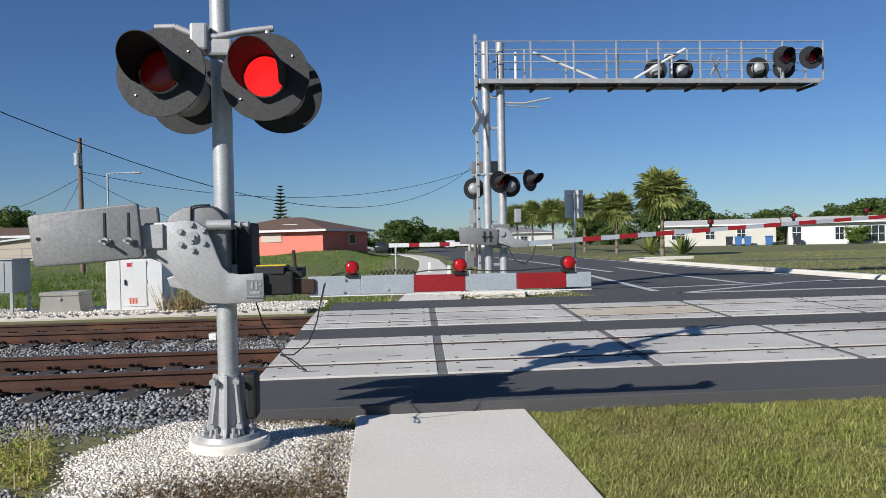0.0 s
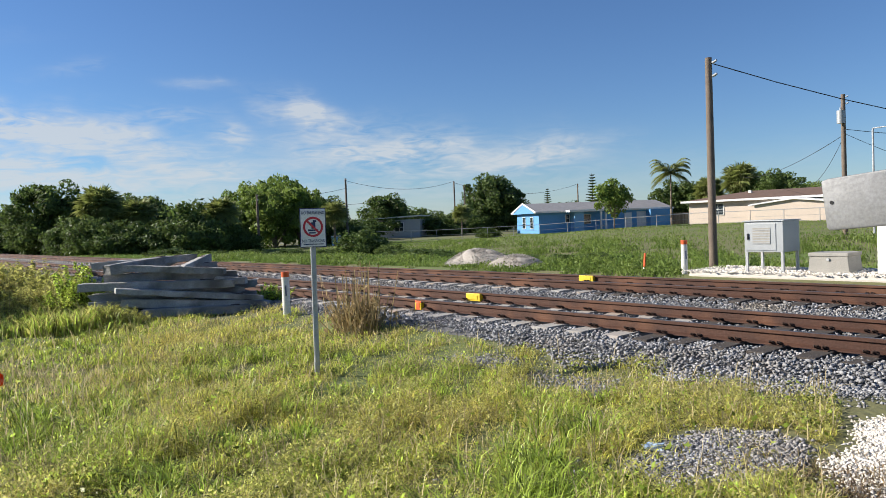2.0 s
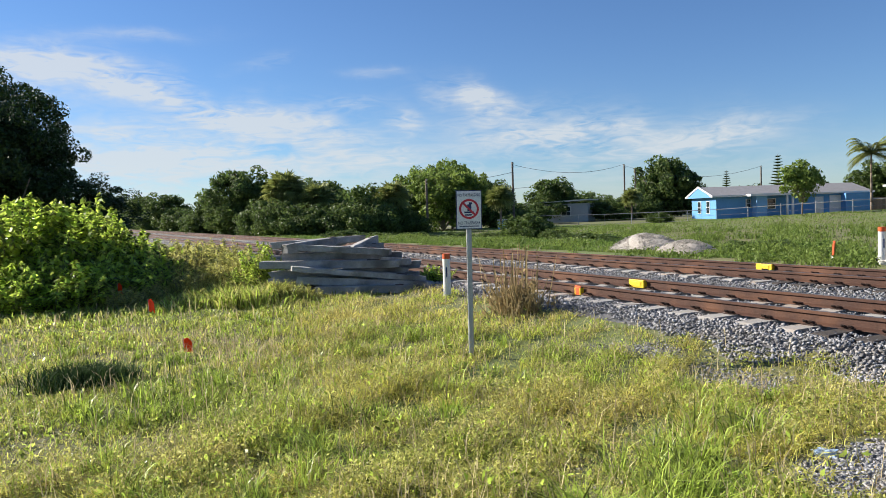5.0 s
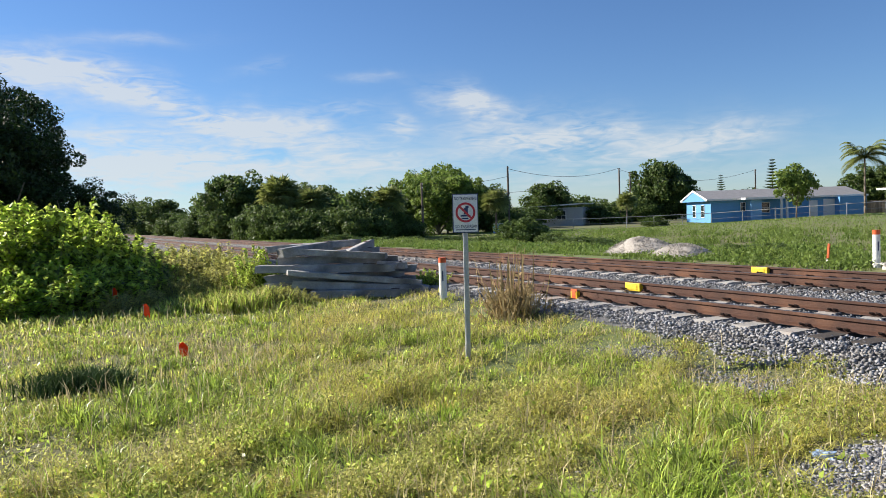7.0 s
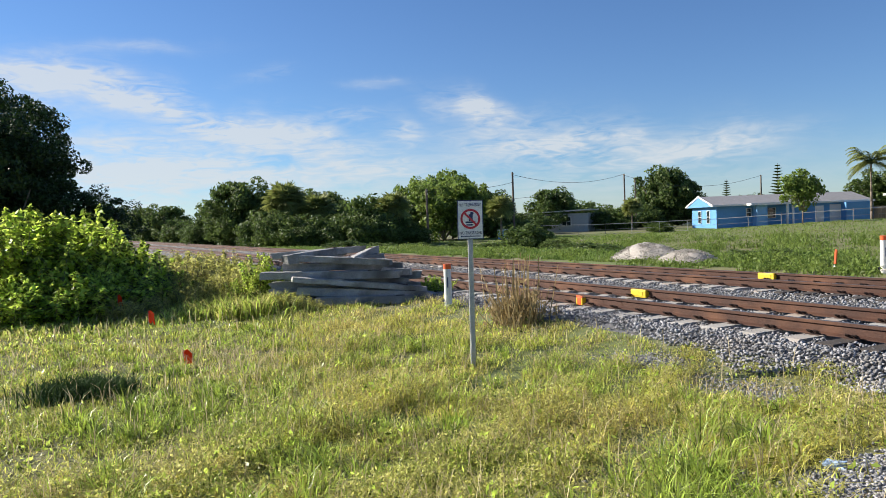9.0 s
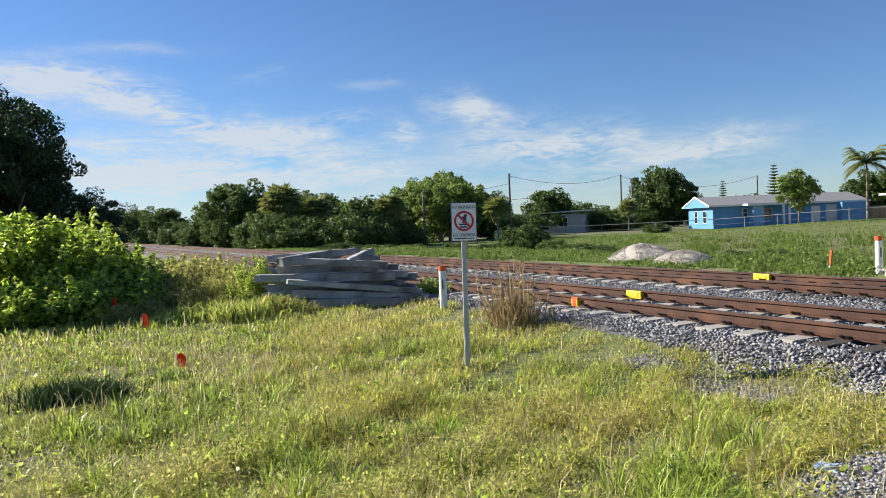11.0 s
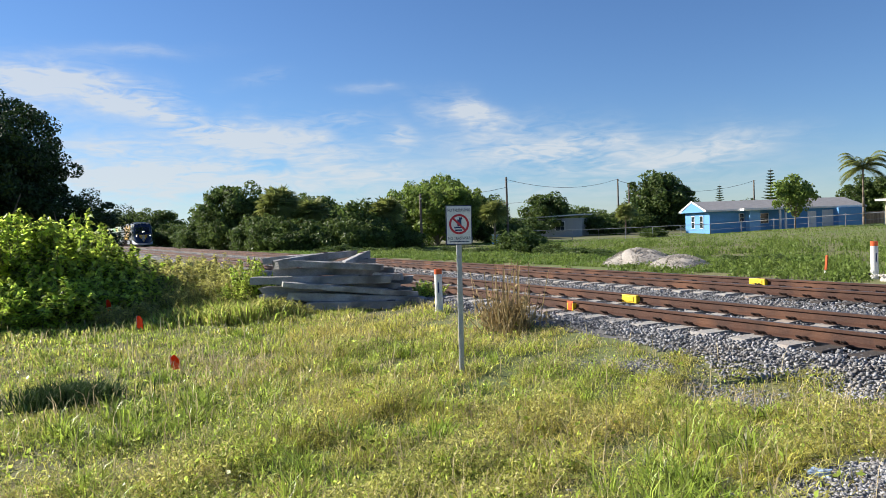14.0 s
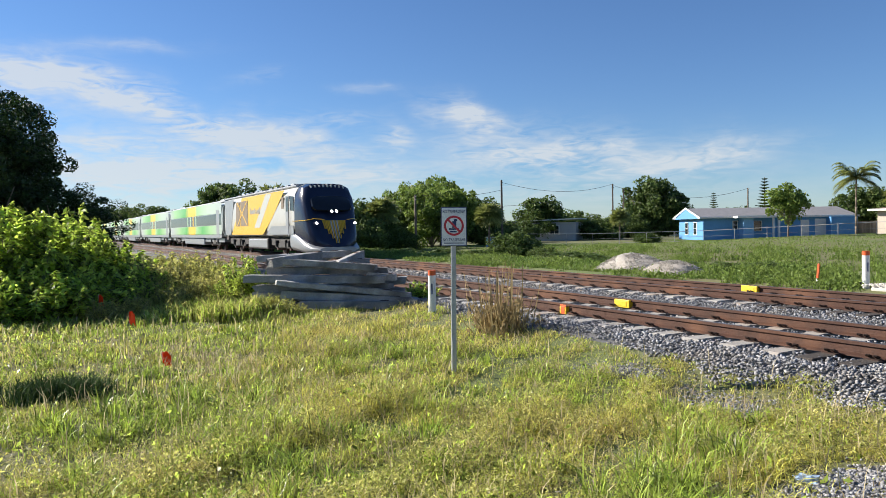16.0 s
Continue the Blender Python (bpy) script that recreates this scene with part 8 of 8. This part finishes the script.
def build_train():
    t = empty("train", pose(0, 13.06, TOP), "passenger train with a yellow locomotive and green-striped silver coaches", "train")
    W = 1.53
    loco = part("locomotive", loft([ring(-2.6, W, 1.05, 4.28), ring(-19.6, W, 1.05, 4.28)]), M["tr_white"], t, "yellow and white locomotive body with a navy nose", True)
    nose = loft([ring(-2.6, W, 0.62, 4.28), ring(-2.2, W * 0.995, 0.55, 4.28), ring(-1.5, W * 0.975, 0.42, 4.24, lean=-0.25), ring(-0.9, W * 0.93, 0.36, 4.0, lean=-0.62), ring(-0.42, W * 0.85, 0.36, 3.55, lean=-0.95, p=4.0), ring(-0.12, W * 0.70, 0.42, 3.0, lean=-1.05, p=3.5), ring(0.0, W * 0.45, 0.6, 2.4, lean=-0.9, p=3.0)])
    part("nose", nose, M["tr_navy"], loco, "rounded glossy navy nose", True)
    part("pilot", loft([ring(-3.4, W * 1.003, 0.35, 1.75, p=6), ring(-2.2, W * 1.003, 0.28, 1.45, p=6), ring(-1.2, W * 0.98, 0.24, 1.0, p=5), ring(-0.50, W * 0.89, 0.24, 0.72, p=4), ring(0.0, W * 0.66, 0.27, 0.60, p=3.5)]), M["tr_silver"], loco, "silver lower nose apron", True)
    part("roof", loft([ring(-3.0, 1.28, 4.05, 4.34, p=3), ring(-19.5, 1.28, 4.05, 4.34, p=3)]), M["tr_roof"], loco, "grey roof", True)
    for i in range(12):
        part("roof_vent", Shape().box(-5.2 - i * 1.15, -0.9, 4.30, -4.5 - i * 1.15, 0.9, 4.42, 0.02), M["tr_under" if i % 3 == 2 else "tr_roof"], loco)
    for side in (-1, 1):
        part("livery_panel", side_panel([(-4.3, 4.0), (-14.2, 4.0), (-16.2, 2.3), (-17.4, 1.32), (-9.0, 1.32), (-7.0, 2.3)], side), M["tr_yellow"], loco, "broad yellow side panel")
        part("slash", side_panel([(-6.9, 3.95), (-8.2, 3.95), (-11.0, 1.8), (-9.7, 1.8)], side, thick=0.012), M["tr_white"], loco, "white diagonal slash")
        part("livery_panel", side_panel([(-2.75, 1.85), (-7.1, 1.85), (-8.2, 1.32), (-2.75, 1.32)], side), M["tr_silver"], loco)
        part("livery_panel", side_panel([(-16.6, 4.0), (-19.4, 4.0), (-19.4, 1.32), (-17.6, 1.32)], side, thick=0.004), M["tr_silver"], loco, "grey rear side panel")
        for x0, x1 in ((-12.6, -14.6), (-14.8, -15.9)):
            g = part("side_grille", side_panel([(x0, 3.75), (x1, 3.75), (x1, 1.95), (x0, 1.95)], side, thick=0.02), M["bark"], loco, "brown louvred grille")
        part("grille_bar", side_panel([(-12.7, 3.7), (-12.9, 3.7), (-15.6, 2.0), (-15.4, 2.0)], side, thick=0.03), M["tr_yellow"], loco)
        part("grille_bar", side_panel([(-15.4, 3.7), (-15.6, 3.7), (-12.9, 2.0), (-12.7, 2.0)], side, thick=0.03), M["tr_yellow"], loco)
        for i in range(9):
            x = -9.55 - 0.29 * i
            hgt = 0.42 if i % 4 == 0 else 0.27
            part("wordmark_bar", side_panel([(x, 2.75), (x - 0.20, 2.75), (x - 0.20, 2.75 + hgt), (x, 2.75 + hgt)], side, thick=0.012), M["tr_silver"], loco, "grey wordmark shape")
        part("cab_window", side_panel([(-2.75, 3.55), (-3.3, 3.6), (-3.3, 2.75), (-2.65, 2.7)], side, thick=0.012), M["tr_glass"], loco, "dark cab window")
        part("cab_door", side_panel([(-3.55, 3.65), (-4.15, 3.65), (-4.15, 1.4), (-3.55, 1.4)], side, thick=0.010), M["tr_silver"], loco, "silver cab door")
        part("door_window", side_panel([(-3.62, 3.55), (-4.05, 3.55), (-4.05, 2.7), (-3.62, 2.7)], side, thick=0.016), M["tr_glass"], loco)
        part("handrail", Shape().rod((-3.45, side * 1.6, 1.2), (-3.45, side * 1.6, 3.3), 0.025, sides=6), M["galv"], loco)
        part("number_mark", side_panel([(-4.5, 3.6), (-4.95, 3.6), (-4.95, 2.9), (-4.5, 2.9)], side, thick=0.012), M["bark"], loco)
        # yellow flashes down the nose
    for i in range(15):
        y = -0.60 + i * 0.0857
        top, bot = 2.10, 0.66 + 0.95 * abs(y) / 0.6 + (0.16 if i % 2 else 0)
        lay = Matrix(((1, 0, -0.5, 0.33), (0, 1, 0, 0), (0, 0, 1, 0), (0, 0, 0, 1)))
        part("nose_flash", Shape().prism([(y - 0.036, top), (y + 0.036, top), (y * 0.92 + 0.014, bot), (y * 0.92 - 0.014, bot)], -0.03, 0.03, m=lay @ Matrix.Rotation(radians(90), 4, "Z")), M["tr_white" if abs(y) < 0.2 and i % 2 else "tr_yellow"], loco, "downward flash on the nose")
    for side in (-1, 1):
        part("nose_line", Shape().tube([(-0.40, side * 0.62, 2.14), (-0.62, side * 1.1, 2.2), (-1.0, side * 1.42, 2.12), (-1.9, side * 1.53, 2.1), (-2.9, side * 1.54, 2.1)], 0.022, 6), M["tr_yellow"], loco, "thin yellow line round the nose")
    part("windscreen", loft([[(q[0] + 0.03, q[1] * 1.005, q[2]) for q in ring(-0.84, 1.10, 2.62, 3.50, lean=-0.50, p=6)], [(q[0] + 0.06, q[1] * 0.96, q[2]) for q in ring(-0.80, 1.10, 2.68, 3.44, lean=-0.46, p=6)]]), M["tr_glass"], loco, "black windscreen", True)
    for i in range(9):
        y = -0.9 + 0.225 * i
        part("brow_louvre", Shape().box(-1.92, y - 0.05, 4.02 - 0.16 * abs(y), -1.55, y + 0.05, 4.22 - 0.12 * abs(y), 0.01), M["tr_white"], loco, "pale brow louvre")
    for y, z, x in ((-0.13, 2.62, -0.66), (0.13, 2.62, -0.66), (-1.06, 1.95, -0.42), (1.06, 1.95, -0.42)):
        h = part("headlight", Shape().rod((x - 0.1, y, z), (x + 0.06, y, z), 0.10, sides=18), M["tr_navy"], loco, smooth=True)
        part("lens", Shape().rod((x + 0.06, y, z), (x + 0.075, y, z), 0.070, sides=18), M["headlight"], h, "lit white headlight")
    part("underframe", Shape().box(-19.3, -1.2, 0.62, -3.0, 1.2, 1.06).box(-13.2, -1.4, 0.35, -8.4, 1.4, 1.1, 0.08), M["tr_under"], loco, "dark underframe and tank")
    part("fuel_tank", Shape().box(-13.1, -1.42, 0.40, -8.5, 1.42, 1.06, 0.10), M["tr_silver"], loco)
    for x in (-5.6, -16.4):
        bogie(loco, x)
    t.scale = (1.0, 0.98, 0.91)
    # coaches
    L = 25.6
    body = loft([ring(0, W, 1.0, 4.16), ring(-L, W, 1.0, 4.16)])
    coach = part("coach", body, M["coach"], t, "silver and green passenger coach with a dark window band", True, pose(-20.4, 0, 0))
    part("roof", loft([ring(-0.2, 1.3, 3.9, 4.26, p=3), ring(-L + 0.2, 1.3, 3.9, 4.26, p=3)]), M["tr_roof"], coach, "grey roof", True)
    for x in (-1.8, -3.4, -21.5, -23.4):
        part("roof_unit", Shape().box(x - 0.7, -0.8, 4.22, x + 0.7, 0.8, 4.36, 0.03), M["tr_roof"], coach)
    for side in (-1, 1):
        part("window_band", side_panel([(-0.5, 3.05), (-L + 0.5, 3.05), (-L + 0.5, 2.15), (-0.5, 2.15)], side), M["tr_glass"], coach, "dark glazed window band")
        part("livery_panel", side_panel([(-0.3, 4.0), (-L + 0.3, 4.0), (-L + 0.3, 3.10), (-0.3, 3.10)], side), UPPER, coach, "green upper stripe blending into yellow and silver")
        part("livery_panel", side_panel([(-0.3, 2.10), (-L + 0.3, 2.10), (-L + 0.3, 1.35), (-0.3, 1.35)], side), LOWER, coach, "green lower stripe blending into yellow and silver")
        for i in range(4):
            x = -10.6 - 1.35 * i
            part("window_pillar", side_panel([(x, 3.05), (x - 0.45, 3.05), (x - 0.45, 2.15), (x, 2.15)], side, thick=0.010), M["tr_pale" if i != 1 else "tr_yellow"], coach, "pale pillar between the windows")
        part("sill_band", side_panel([(-0.3, 1.33), (-L + 0.3, 1.33), (-L + 0.3, 1.05), (-0.3, 1.05)], side, thick=0.004), M["tr_silver"], coach)
        part("door_panel", side_panel([(-1.2, 3.4), (-2.2, 3.4), (-2.2, 1.1), (-1.2, 1.1)], side, thick=0.012), M["tr_silver"], coach)
    part("underframe", Shape().box(-L + 0.5, -1.3, 0.70, -0.5, 1.3, 1.02).box(-17.5, -1.4, 0.40, -8.0, 1.4, 1.0, 0.06), M["tr_silver"], coach, "grey underfloor skirts")
    for x in (-4.0, -L + 4.0):
        bogie(coach, x)
    part("gangway", Shape().box(0.0, -1.25, 0.9, 0.75, 1.25, 4.0, 0.04), M["tr_under"], coach, "black gangway bellows")
    for i in range(1, 5):
        made = {}
        for o in (coach, *coach.children_recursive):
            made[o] = o.copy()
            scene.collection.objects.link(made[o])
            made[o].parent = made.get(o.parent, t)
        made[coach].matrix_basis = pose(-20.4 - i * (L + 0.8), 0, 0)
    return t


train = build_train()


def motions():
    """The train runs in on the far track."""
    rows = [(0.0, -870.0), (4.0, -670.0), (8.0, -468.0), (11.0, -306.0), (12.0, -253.0), (13.0, -190.0), (13.5, -158.0), (14.0, -127.5), (14.5, -100.0), (15.0, -75.6), (15.5, -53.6), (16.0, -35.4)]
    walk(train, [(t, pose(x, 13.06, TOP)) for t, x in rows])


motions()
